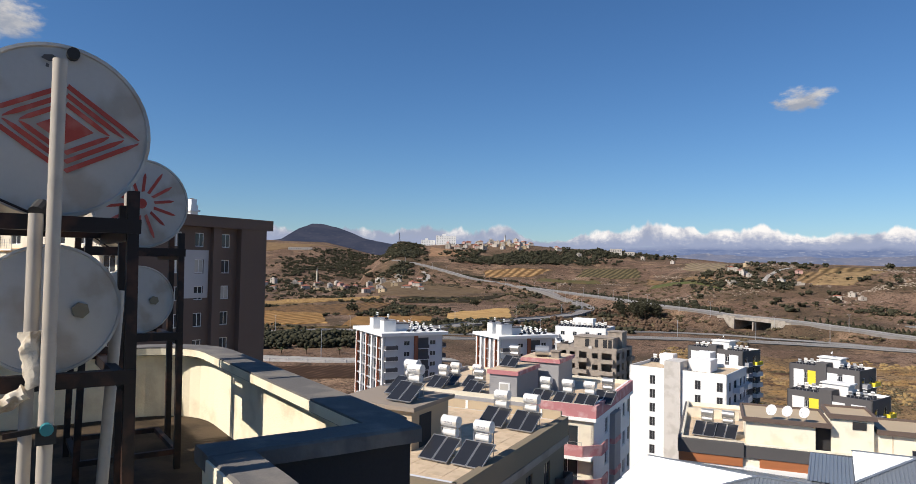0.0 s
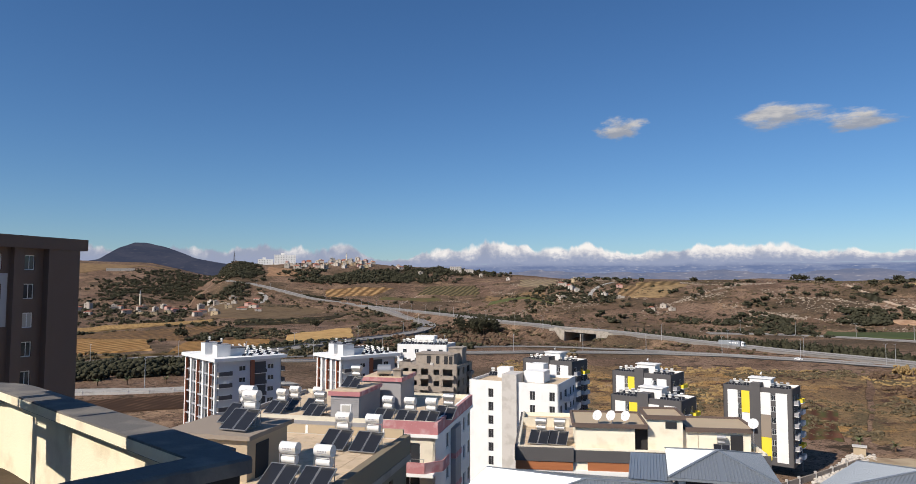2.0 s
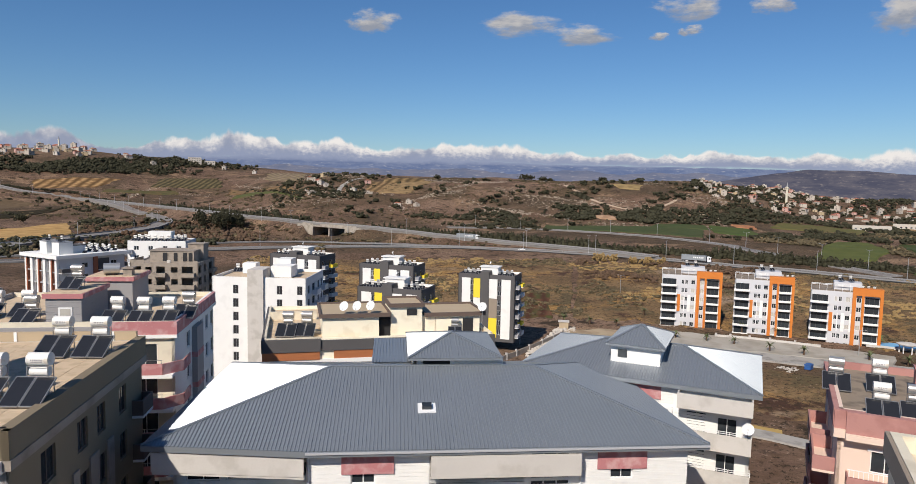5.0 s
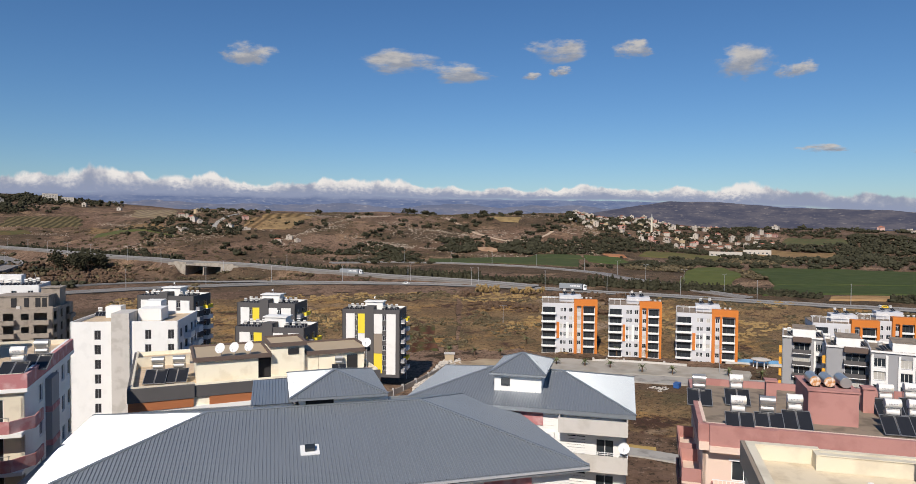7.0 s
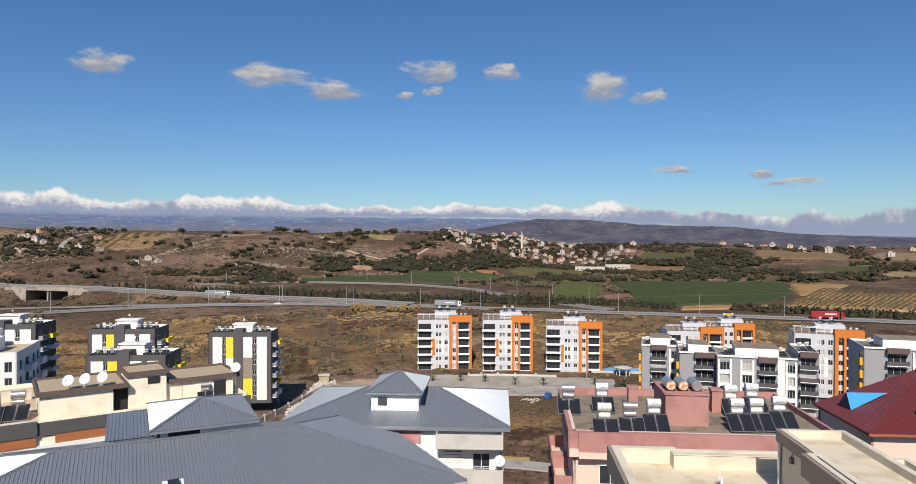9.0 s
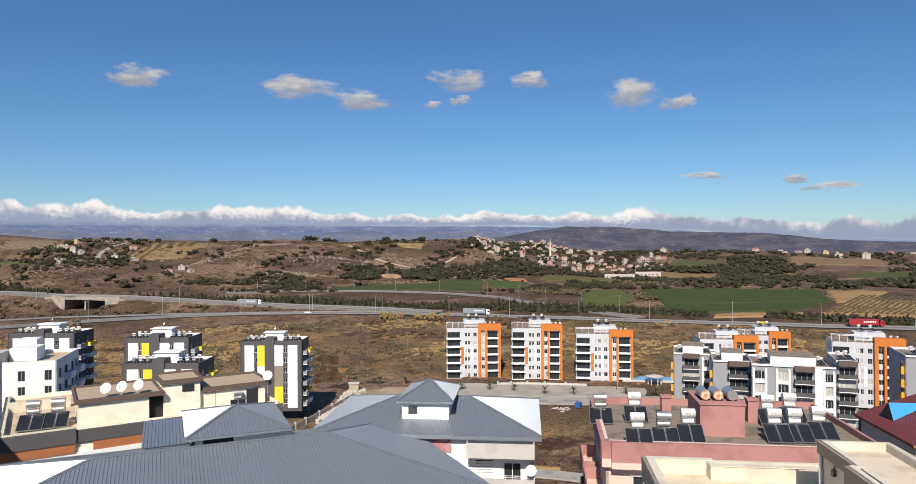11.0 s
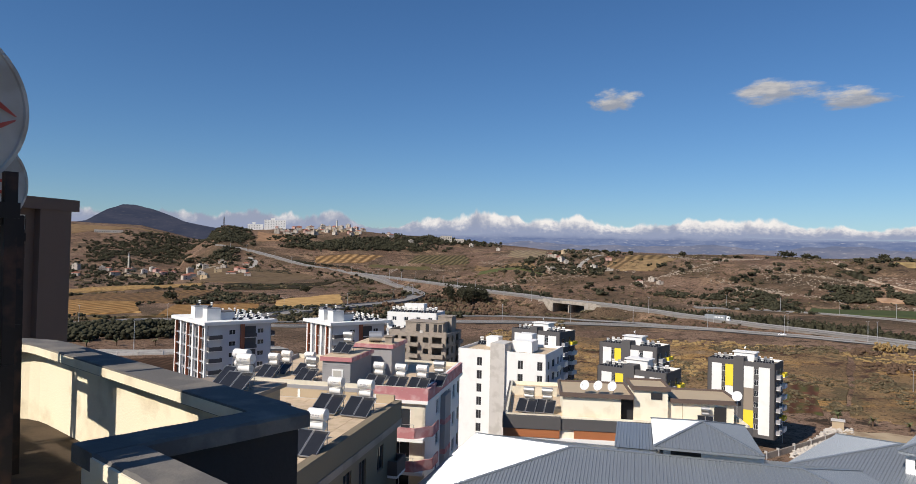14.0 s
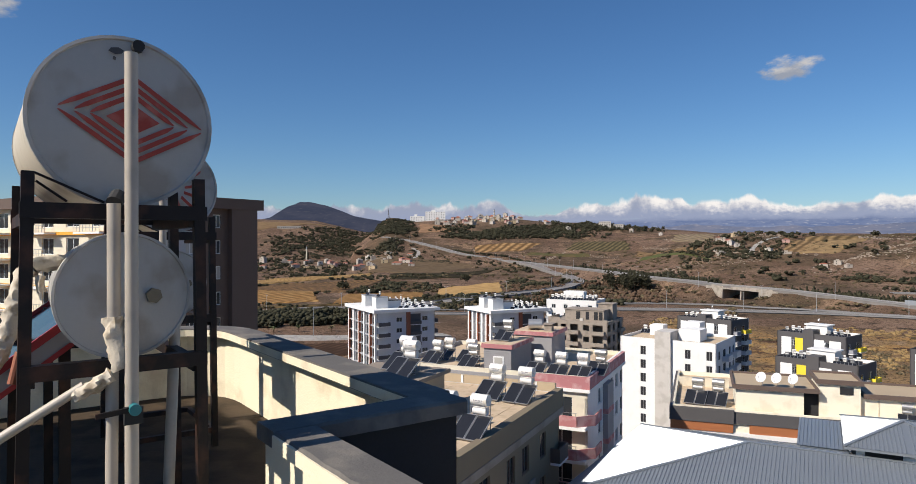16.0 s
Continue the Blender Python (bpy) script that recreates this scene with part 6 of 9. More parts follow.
def pink_house():
    b = Block("pink_banded_house", (2.9, 61.2), 17, 20, 15.8, -12.2, -46, "white apartment house with dusty pink balcony bands", category="apartment building")
    h = b.high
    rows = [h - 1.3 - 2.95 * (i + 1) for i in range(6)]
    front = [(u, v + 0.1, 2.0, 2.2) for u in (13.4, 16.6, 3.5, 8.5) for v in rows]
    b.wall("front", "pale_cream", front)
    for u, v, w, hh in front:
        b.window("front", u, v, w, hh, 1)
    b.add("band", "front", 14.2, 20.3, h - 1.1, h, 0, 0.3, "pink_band", "dusty pink roof band")
    b.add("band", "front", 0, 14.2, h - 1.0, h - 0.4, 0, 0.3, "grey_siding", "grey roof band")
    b.add("band", "front", 14.2, 20.3, h - 1.4, h - 1.1, 0, 0.35, "white_render", "white ledge")
    b.add("band", "right", 0, 15.8, h - 1.1, h, 0, 0.3, "pink_band", "dusty pink roof band")
    b.add("band", "right", 0, 15.8, h - 1.4, h - 1.1, 0, 0.35, "white_render", "white ledge")
    for v in rows:
        s = b.add("balcony", "front", 13.4, 20.2, v - 0.3, v + 0.0, 0, 1.6, "white_render")
        r = Build()
        b.box("front", 13.4, 19.4, v, v + 0.95, 1.48, 1.6, r)
        r.beam((19.4, -1.54, v + 0.475), (20.75, -0.2, v + 0.475), 0.12, 0.95)
        r.box(20.69, 20.81, -0.2, 2.2, v, v + 0.95)
        part("parapet", r, M["pink_band"], s, "dusty pink balcony front")
        t = Build()
        b.box("front", 13.4, 19.4, v + 1.22, v + 1.26, 1.5, 1.54, t)
        for k in range(5):
            b.box("front", 13.5 + 1.45 * k, 13.54 + 1.45 * k, v + 0.95, v + 1.24, 1.5, 1.54, t)
        part("railing", t, M["rail_metal"], s)
    side = [(u, v + 0.8, 1.3, 1.5) for u in (4.2, 9.6, 12.0, 14.4) for v in rows]
    b.wall("right", "white_render", side)
    for u, v, w, hh in side:
        b.window("right", u, v, w, hh, 1)
    for i, v in enumerate(rows):
        b.add("bay", "right", 6.2, 8.8, v, v + 2.4, 0, 0.5, "grey_siding", "grey bay")
        b.add("panel", "right", 6.2, 8.8, v - 0.5, v, 0, 0.55, "pink_band", "pink panel")
    b.wall("left", "grey_siding")
    b.wall("back", "pale_cream")
    b.roof("roof_tile", 0.45)
    # stair huts clad in grey boards, pink along the top
    hut = part("stair_hut", Build().box(9.7, 12.5, 0.4, 6.4, h - 0.45, h + 1.95), M["grey_siding"], b.ob, "grey board-clad stair hut")
    part("hut_band", Build().box(9.5, 12.7, 0.2, 6.6, h + 1.95, h + 2.35), M["pink_band"], hut, "pink band along the hut's top")
    boards = Build()
    v = h - 0.4
    while v < h + 1.8:
        boards.box(9.7, 12.5, 0.37, 0.4, v, v + 0.17)
        boards.box(12.5, 12.53, 0.4, 6.4, v, v + 0.17)
        v += 0.2
    tagged(part("cladding_board", boards, M["grey_siding"], hut), kind="stuff")
    part("hut_roof", Build().box(9.62, 12.58, 0.32, 6.48, h + 2.35, h + 2.38), M["roof_tile"], hut)
    w = part("hut_window", Build().box(10.7, 11.8, 0.3, 0.37, h + 0.0, h + 1.2), M["window_white"], hut, "white framed window")
    part("pane", Build().box(10.85, 11.65, 0.27, 0.3, h + 0.12, h + 1.08), M["curtain"], w)
    hut2 = part("stair_hut", Build().box(10.4, 14.4, 7.4, 12.4, h - 0.45, h + 2.4), M["grey_siding"], b.ob, "grey rear hut")
    part("hut_band", Build().box(10.2, 14.6, 7.2, 12.6, h + 2.4, h + 2.8), M["pink_band"], hut2, "pink band along the hut's top")
    part("hut_roof", Build().box(10.32, 14.48, 7.32, 12.48, h + 2.8, h + 2.83), M["roof_tile"], hut2)
    part("vent_box", Build().box(13.4, 14.2, 8.0, 8.8, h + 2.83, h + 3.5).box(13.28, 14.32, 7.88, 8.92, h + 3.5, h + 3.62), M["concrete"], hut2)
    drum = thing("water_drum", Matrix.Translation(b.world(12.2, 8.6, h + 2.83)), "grey galvanised water drum lying on a roof hut", "water tank")
    part("drum_shell", Build().tube((-0.7, 0, 0.6), (0.7, 0, 0.6), 0.55, n=20), M["tank_steel"], drum, smooth=True)
    part("drum_cradle", Build().box(-0.5, 0.5, -0.4, 0.4, 0, 0.12), M["iron"], drum)
    return b


pink = pink_house()
PINK_Z = -12.64
for i, (x, y) in enumerate(((-1.76, 63.9), (0.31, 62.9), (2.3, 62.4), (4.1, 64.9), (-12.6, 69.1), (-9.1, 70.1), (-8.5, 67.0), (-11.6, 70.9))):
    heater(x, y, PINK_Z, -24, i in (3, 6))
p = pink.world(10.9, 3.0, pink.high + 2.38)
heater(p.x, p.y, p.z, -24, True, 0.9)


def cream_house():
    b = Block("cream_apartment_house", (41.2, 73.9), 12, 28.3, 22, -18.9, -49, "cream apartment house with dark roof bands", category="apartment building")
    h = b.high
    rows = [h - 3.2 - 2.95 * (i + 1) for i in range(5)]
    holes = [(u, v + 0.6, 1.6, 1.7) for u in (2.2, 6.0, 12.2, 16.4, 20.5, 25) for v in rows]
    b.wall("front", "cream_render", holes)
    for u, v, w, hh in holes:
        b.window("front", u, v, w, hh, 1)
    for f in ("left", "right", "back"):
        b.wall(f, "cream_render")
    b.add("fascia", "front", -0.3, 6.6, h - 1.5, h, 0, 0.5, "dark_grey", "dark grey roof band")
    b.add("fascia", "front", 6.6, 28.6, h - 1.5, h - 0.2, 0, 0.25, "dark_grey", "dark grey roof band")
    b.add("fascia", "left", 0, 22, h - 1.5, h, 0, 0.3, "dark_grey", "dark grey roof band")
    b.add("wood_band", "front", -0.2, 6.5, h - 2.5, h - 1.5, 0, 0.4, "wood_band", "orange-brown wood-look band")
    b.add("wood_band", "front", 8.2, 28.4, h - 2.5, h - 1.5, 0, 0.18, "wood_band", "orange-brown wood-look band")
    b.add("band", "front", 0, 28.3, h - 3.0, h - 2.5, 0, 0.3, "white_render", "white ledge")
    b.roof("roof_tile", 0.5)
    def lid(parent, x0, x1, y0, y1, z, label):
        """A flat roof: a dark brown rim round a lower tan deck."""
        deck = part("room_lid", Build().box(x0 + 0.25, x1 - 0.25, y0 + 0.25, y1 - 0.25, z, z + 0.22), M["tan_render"], parent, label)
        rim = Build().box(x0, x1, y0, y0 + 0.25, z - 0.05, z + 0.45).box(x0, x1, y1 - 0.25, y1, z - 0.05, z + 0.45)
        rim.box(x0, x0 + 0.25, y0 + 0.25, y1 - 0.25, z - 0.05, z + 0.45).box(x1 - 0.25, x1, y0 + 0.25, y1 - 0.25, z - 0.05, z + 0.45)
        part("lid_rim", rim, M["brown_render"], deck, "dark brown roof rim")

    # upper rooms
    room = part("upper_room", Build().box(6.9, 13.8, 1.2, 9, h - 0.5, h + 2.3), M["cream_render"], b.ob, "cream upper room")
    lid(room, 6.5, 15.3, 0.8, 9.4, h + 2.3, "brown flat roof with an overhang")
    part("loggia", Build().box(13.8, 15.4, 2.2, 9, h - 0.5, h + 2.25), M["dark_void"], room, "dark box standing for a shaded loggia")
    tower = part("stair_tower", Build().box(15.4, 19.4, 1.8, 7, h - 0.5, h + 3.3), M["cream_render"], b.ob, "cream stair tower")
    lid(tower, 15.1, 19.7, 1.5, 7.3, h + 3.3, "brown flat roof of the stair tower")
    part("tower_window", Build().box(17.4, 18.7, 1.72, 1.8, h + 2.2, h + 3.0), M["dark_void"], tower, "dark window")
    room2 = part("upper_room", Build().box(19.4, 27.2, 2.4, 9, h - 0.5, h + 1.9), M["cream_render"], b.ob, "cream upper room")
    lid(room2, 19.75, 27.9, 2.0, 9.4, h + 1.9, "brown flat roof with an overhang")
    part("room_door", Build().box(24.9, 26.3, 2.34, 2.4, h - 0.45, h + 1.5), M["dark_void"], room2, "dark sheet standing for a shaded doorway")
    part("wall_joint", Build().box(21.2, 21.26, 2.36, 2.4, h - 0.4, h + 1.8), M["tan_render"], room2)
    low = Build().box(0, 0.25, 0, 22, h - 0.5, h + 0.15).box(0.25, 6.6, 0, 0.25, h - 0.5, h + 0.15).box(0.25, 6.6, 14, 14.25, h - 0.5, h + 0.7)
    part("roof_parapet", low, M["pale_cream"], b.ob, "low cream roof parapet")
    for x in (9.6, 11.2, 12.9):
        p = b.world(x, 1.8, h + 2.75)
        dish(p.x, p.y, p.z - 0.2, -30 - 2 * x, 0.62)
    mast = thing("dish_mast", b.ob.matrix_basis @ Matrix.Translation((27.3, 1.6, h - 0.5)), "tall thin pole carrying a satellite dish", "pole")
    part("pole", Build().tube((0, 0, 0), (0, 0, 3.0), 0.035, n=8), M["pole_metal"], mast)
    p = b.world(27.3, 1.5, h + 2.1)
    dish(p.x, p.y, p.z, -45, 0.6)
    heaters_on(b, [(2.6, 4.2), (4.9, 4.0)], -24 + 12, 0.45, steel=(0, 1), size=1.25)
    heaters_on(b, [(23.6, 1.2)], -24 + 12, 0.45, steel=(0,), size=0.9)
    return b


cream = cream_house()


def rose_house():
    """The rose-coloured flats on the right, with rooftop heaters and a block-like stair hut."""
    b = Block("rose_apartment_house", (43.4, 28.6), 52, 20, 14, -14.8, -50, "pinkish apartment house with a rose parapet and many roof heaters", True, category="apartment building")
    h = b.high
    rows = [h - 1.9 - 2.95 * (i + 1) for i in range(5)]
    front = [(u, v + 0.7, 1.7, 1.5) for u in (2.0, 6.6, 10.2, 14.2) for v in rows]
    b.wall("front", "pink_wall", front)
    for u, v, w, hh in front:
        b.window("front", u, v, w, hh, 1)
        part("window_trim", b.box("front", u - 0.2, u + w + 0.2, v + hh, v + hh + 0.15, 0, 0.08), M["white_render"], b.ob)
    left = [(u, v + 0.1, 2.2, 2.2) for u in (3.2, 8.6) for v in rows]
    b.wall("left", "pink_wall", left)
    for u, v, w, hh in left:
        b.window("left", u, v, w, hh, 1)
    b.wall("right", "pink_wall")
    b.wall("back", "pink_wall")
    b.add("roof_band", "front", -0.3, 20.3, h - 1.3, h, 0, 0.35, "rose_band", "rose roof parapet")
    b.add("roof_band", "front", 0.4, 5.0, h - 1.45, h + 0.03, 0.35, 0.75, "rose_band", "rose roof parapet")
    b.add("ledge", "front", -0.3, 20.3, h - 1.9, h - 1.3, 0, 0.5, "pink_wall", "pale pink ledge")
    b.add("ledge", "front", 0.4, 5.0, h - 1.9, h - 1.45, 0.5, 0.9, "pink_wall", "pale pink ledge")
    b.add("roof_band", "left", 0, 14, h - 1.3, h, 0, 0.35, "rose_band", "rose roof parapet")
    b.add("roof_band", "back", 0, 20, h - 0.8, h + 0.2, -0.25, 0, "rose_band", "rose roof parapet")
    b.add("roof_band", "right", 0, 14, h - 0.8, h + 0.1, -0.25, 0, "rose_band", "rose roof parapet")
    for v in rows:
        balcony(b, "left", 2.2, 7.2, v, 1.4, "rose_band", 1.0, "pink_wall")
        balcony(b, "left", 8.4, 13.2, v, 1.4, "rose_band", 1.0, "pink_wall")
        balcony(b, "front", 0.6, 4.8, v, 1.2, "rose_band", 0.55, "pink_wall")
        g = Build()
        for k in range(15):
            b.box("front", 0.7 + 0.28 * k, 0.74 + 0.28 * k, v + 0.55, v + 1.05, 1.12, 1.16, g)
        b.box("front", 0.6, 4.8, v + 1.05, v + 1.1, 1.1, 1.18, g)
        part("railing", g, M["window_white"], b.ob, "white baluster rail")
    b.roof("roof_screed", 0.4)
    hut = part("stair_hut", Build().box(7.7, 11.1, 3.5, 8.2, h - 0.4, h + 2.1), M["rose_band"], b.ob, "rose rendered stair hut")
    part("hut_lid", Build().box(7.6, 11.2, 3.4, 8.3, h + 2.1, h + 2.22), M["rose_band"], hut)
    for x, y in ((5.5, 8.3), (12.6, 8.0)):
        c = part("chimney", Build().box(x, x + 0.8, y, y + 0.8, h - 0.4, h + 1.5).box(x - 0.1, x + 0.9, y - 0.1, y + 0.9, h + 1.5, h + 1.65), M["rose_band"], b.ob, "rose chimney")
    for i, (x, mat) in enumerate(((8.3, "tank_rust"), (9.3, "tank_rust"), (10.4, "tank_steel"))):
        d = thing("water_drum", b.ob.matrix_basis @ Matrix.Translation((x, 4.3, h + 2.22)), "grey water drum with a rusty end" if i < 2 else "plain grey water drum", "water tank", "roof drums")
        part("drum_shell", Build().tube((0, 0, 0.47), (0, 1.9, 0.47), 0.4, n=20), M["tank_steel"], d, smooth=True)
        part("drum_end", Build().tube((0, -0.03, 0.47), (0, 0, 0.47), 0.38, n=20), M[mat], d)
        part("drum_block", Build().box(-0.4, 0.4, 0.2, 0.4, 0, 0.1).box(-0.4, 0.4, 1.2, 1.4, 0, 0.1), M["iron"], d)
    return b


rose = rose_house()
for i, (x, y) in enumerate(((45.6, 26.6), (47.3, 25.3), (49.5, 24.4), (49.2, 32.4), (51.8, 30.6), (54.2, 19.6), (55.4, 18.5), (58.8, 21.9), (60.8, 20.8), (57.4, 17.4))):
    heater(x - 0.33, y + 0.26, -15.2, -52, i in (1, 3))


def cream_roofs():
    """A flat cream roof just below the terrace, and the raised roof of the stair house beside it."""
    place = pose(28.28, 16.29, -46, 0, 0, -51)
    b = Block("cream_roof_house", (0, 0), 51, 12.0, 20, -10.0, -46, "cream rendered house with a flat pale roof", True, category="apartment building")
    b.ob.matrix_basis = place @ Matrix.Translation((0, -20, 0))
    h = b.high
    b.plain("pale_cream")
    b.roof("beige_screed", 0.66, "pale beige screed flat roof")
    rim = Build().box(0.002, 0.25, 0.02, 19.98, h - 0.65, h + 0.03).box(0.25, 2.9, 19.72, 19.97, h - 0.65, h + 0.03).box(2.9, 12, 18.97, 19.22, h - 0.65, h + 0.03).box(2.65, 2.9, 18.97, 19.72, h - 0.65, h + 0.025)
    part("roof_rim", rim, M["pale_cream"], b.ob, "cream roof parapet")
    part("coping", Build().box(-0.06, 0.3, 0, 20.05, h + 0.03, h + 0.07).box(0.3, 2.95, 19.7, 20.05, h + 0.03, h + 0.07).box(2.62, 12, 18.92, 19.26, h + 0.032, h + 0.072), M["pale_cream"], b.ob, "thin pale coping")
    b.add("fascia", "left", -0.2, 20.0, h - 1.0, h + 0.02, 0.003, 0.22, "taupe", "brown roof fascia")
    part("roof_pipe", Build().tube((4.2, 17.0, h - 0.66), (4.2, 17.0, h - 0.25), 0.06, n=8).tube((4.2, 17.0, h - 0.3), (4.05, 16.9, h - 0.26), 0.06, n=8), M["window_white"], b.ob, "white vent pipe")
    part("roof_patch", Build().box(1.5, 2.3, 13.0, 13.7, h - 0.66, h - 0.652), M["pale_concrete"], b.ob, "pale patch of mortar")

    c = Block("stair_house", (0, 0), 51, 2.6, 12, -8.0, -46, "cream rendered stair house with a raised flat roof", True, category="apartment building")
    c.ob.matrix_basis = place @ Matrix.Translation((6.42, -15.5, 0))
    h = c.high
    door = (9.9, h - 3.0, 0.9, 2.0)
    c.wall("left", "pale_cream", (door,), v0=h - 5)
    for f in ("front", "right", "back"):
        c.wall(f, "pale_cream", v0=h - 5)
    c.window("left", *door, 0, "brown_render")
    c.roof("beige_screed", 0.3, "pale beige screed flat roof")
    # the roof widens towards the terrace
    wide = Build().box(-0.32, 0.0, 0, 8.85, h - 0.62, h - 0.3).box(2.6, 3.1, 0, 8.5, h - 0.62, h - 0.3)
    part("roof_wing", wide, M["beige_screed"], c.ob)
    rim = Build().box(0, 0.2, 8.85, 12, h - 0.3, h + 0.02).box(0.2, 2.4, 11.8, 12, h - 0.3, h + 0.02).box(2.4, 2.6, 8.5, 12, h - 0.3, h + 0.02)
    rim.box(-0.32, -0.12, 0, 8.65, h - 0.3, h + 0.02).box(-0.32, 0.25, 8.65, 8.849, h - 0.3, h + 0.018).box(2.601, 3.1, 8.3, 8.499, h - 0.3, h + 0.018).box(2.9, 3.1, 0, 8.3, h - 0.3, h + 0.02)
    part("roof_rim", rim, M["pale_cream"], c.ob, "cream roof parapet")
    part("fascia", Build().box(-0.14, -0.002, 8.86, 12.1, h - 0.5, h - 0.02), M["taupe"], c.ob, "brown roof fascia")
    part("fascia", Build().box(-0.46, -0.322, 0, 8.9, h - 0.85, h - 0.02), M["taupe"], c.ob, "brown roof fascia")
    part("corner_pipe", Build().tube((-0.08, 11.9, h - 5), (-0.08, 11.9, h - 0.5), 0.06, n=10), M["window_white"], c.ob, "white downpipe")
    lamp_ = part("wall_lamp", Build().box(-0.16, -0.01, 10.6, 10.72, h - 1.0, h - 0.75), M["dark_grey"], c.ob)
    part("lamp_arm", Build().tube((-0.1, 10.66, h - 0.75), (-0.03, 10.66, h - 0.6), 0.02, n=6), M["dark_grey"], lamp_)
    part("awning", Build().beam((-0.75, 10.4, h - 2.55), (-0.05, 10.4, h - 2.2), 1.9, 0.06), M["dark_grey"], c.ob, "dark grey sheet awning")


cream_roofs()


def red_roof_house():
    """A house under a dark red metal roof with two blue-covered dormers."""
    b = Block("red_roof_house", (67.9, 13.7), 51.3, 24, 9.8, -17.2, -50, "house with a dark red metal hip roof and blue tarpaulins", True, category="house")
    h = b.high
    b.ob.matrix_basis = pose(67.9, 13.7, -50, 0, 0, -51.3)
    b.plain("pink_wall")
    ridge_y, up = 11.5, 4.0
    A, B_, C, D = (-0.6, -0.9, h + 0.2), (26, -0.9, h + 0.2), (26, 23.5, h + 0.2), (-0.6, 9.9, h + 0.2)
    R, S = (11.5, ridge_y, h + up), (26, ridge_y, h + up)
    ribbed(b, "roof_slope", [A, B_, S, R], (0, 1, (up - 0.2) / (ridge_y + 0.9)), "red_roof", 0.45, 0.025, label="dark red ribbed metal roof slope")
    ribbed(b, "roof_slope", [D, A, R], (1, 0, (up - 0.2) / 12.1), "red_roof", 0.45, 0.025)
    ribbed(b, "roof_slope", [R, S, C, D], (0, -1, -0.3), "red_roof", 0.45, 0.025)
    part("fascia", Build().box(-0.6, -0.48, -0.9, 9.9, h - 0.05, h + 0.19).box(-0.48, 26, -0.9, -0.78, h - 0.05, h + 0.19), M["rust_red"], b.ob)
    for x, y in ((0.9, 5.4), (5.2, 0.8)):
        k = h + 0.2 + (up - 0.2) * min((x + 0.6) / 12.1, (y + 0.9) / (ridge_y + 0.9))
        t = Build()
        P, Q, T = Vector((x, y, k)), Vector((x - 0.2, y + 1.9, k + 0.2)), Vector((x, y + 0.9, k + 1.5))
        E = Vector((x + 3.9, y + 1.0, k + 1.5))
        t.poly(P, E, T), t.poly(Q, T, E)
        tagged(part("dormer_cover", t, M["blue_sheet"], b.ob), "bright blue tarpaulin over a dormer")
        f = Build()
        f.poly(P, T, Q)
        f.poly(P + Vector((-0.05, 0, 0)), Q + Vector((-0.05, 0, 0)), T + Vector((-0.05, 0, 0)))
        part("dormer_front", f, M["dark_void"], b.ob)
    return b


red_roof_house()


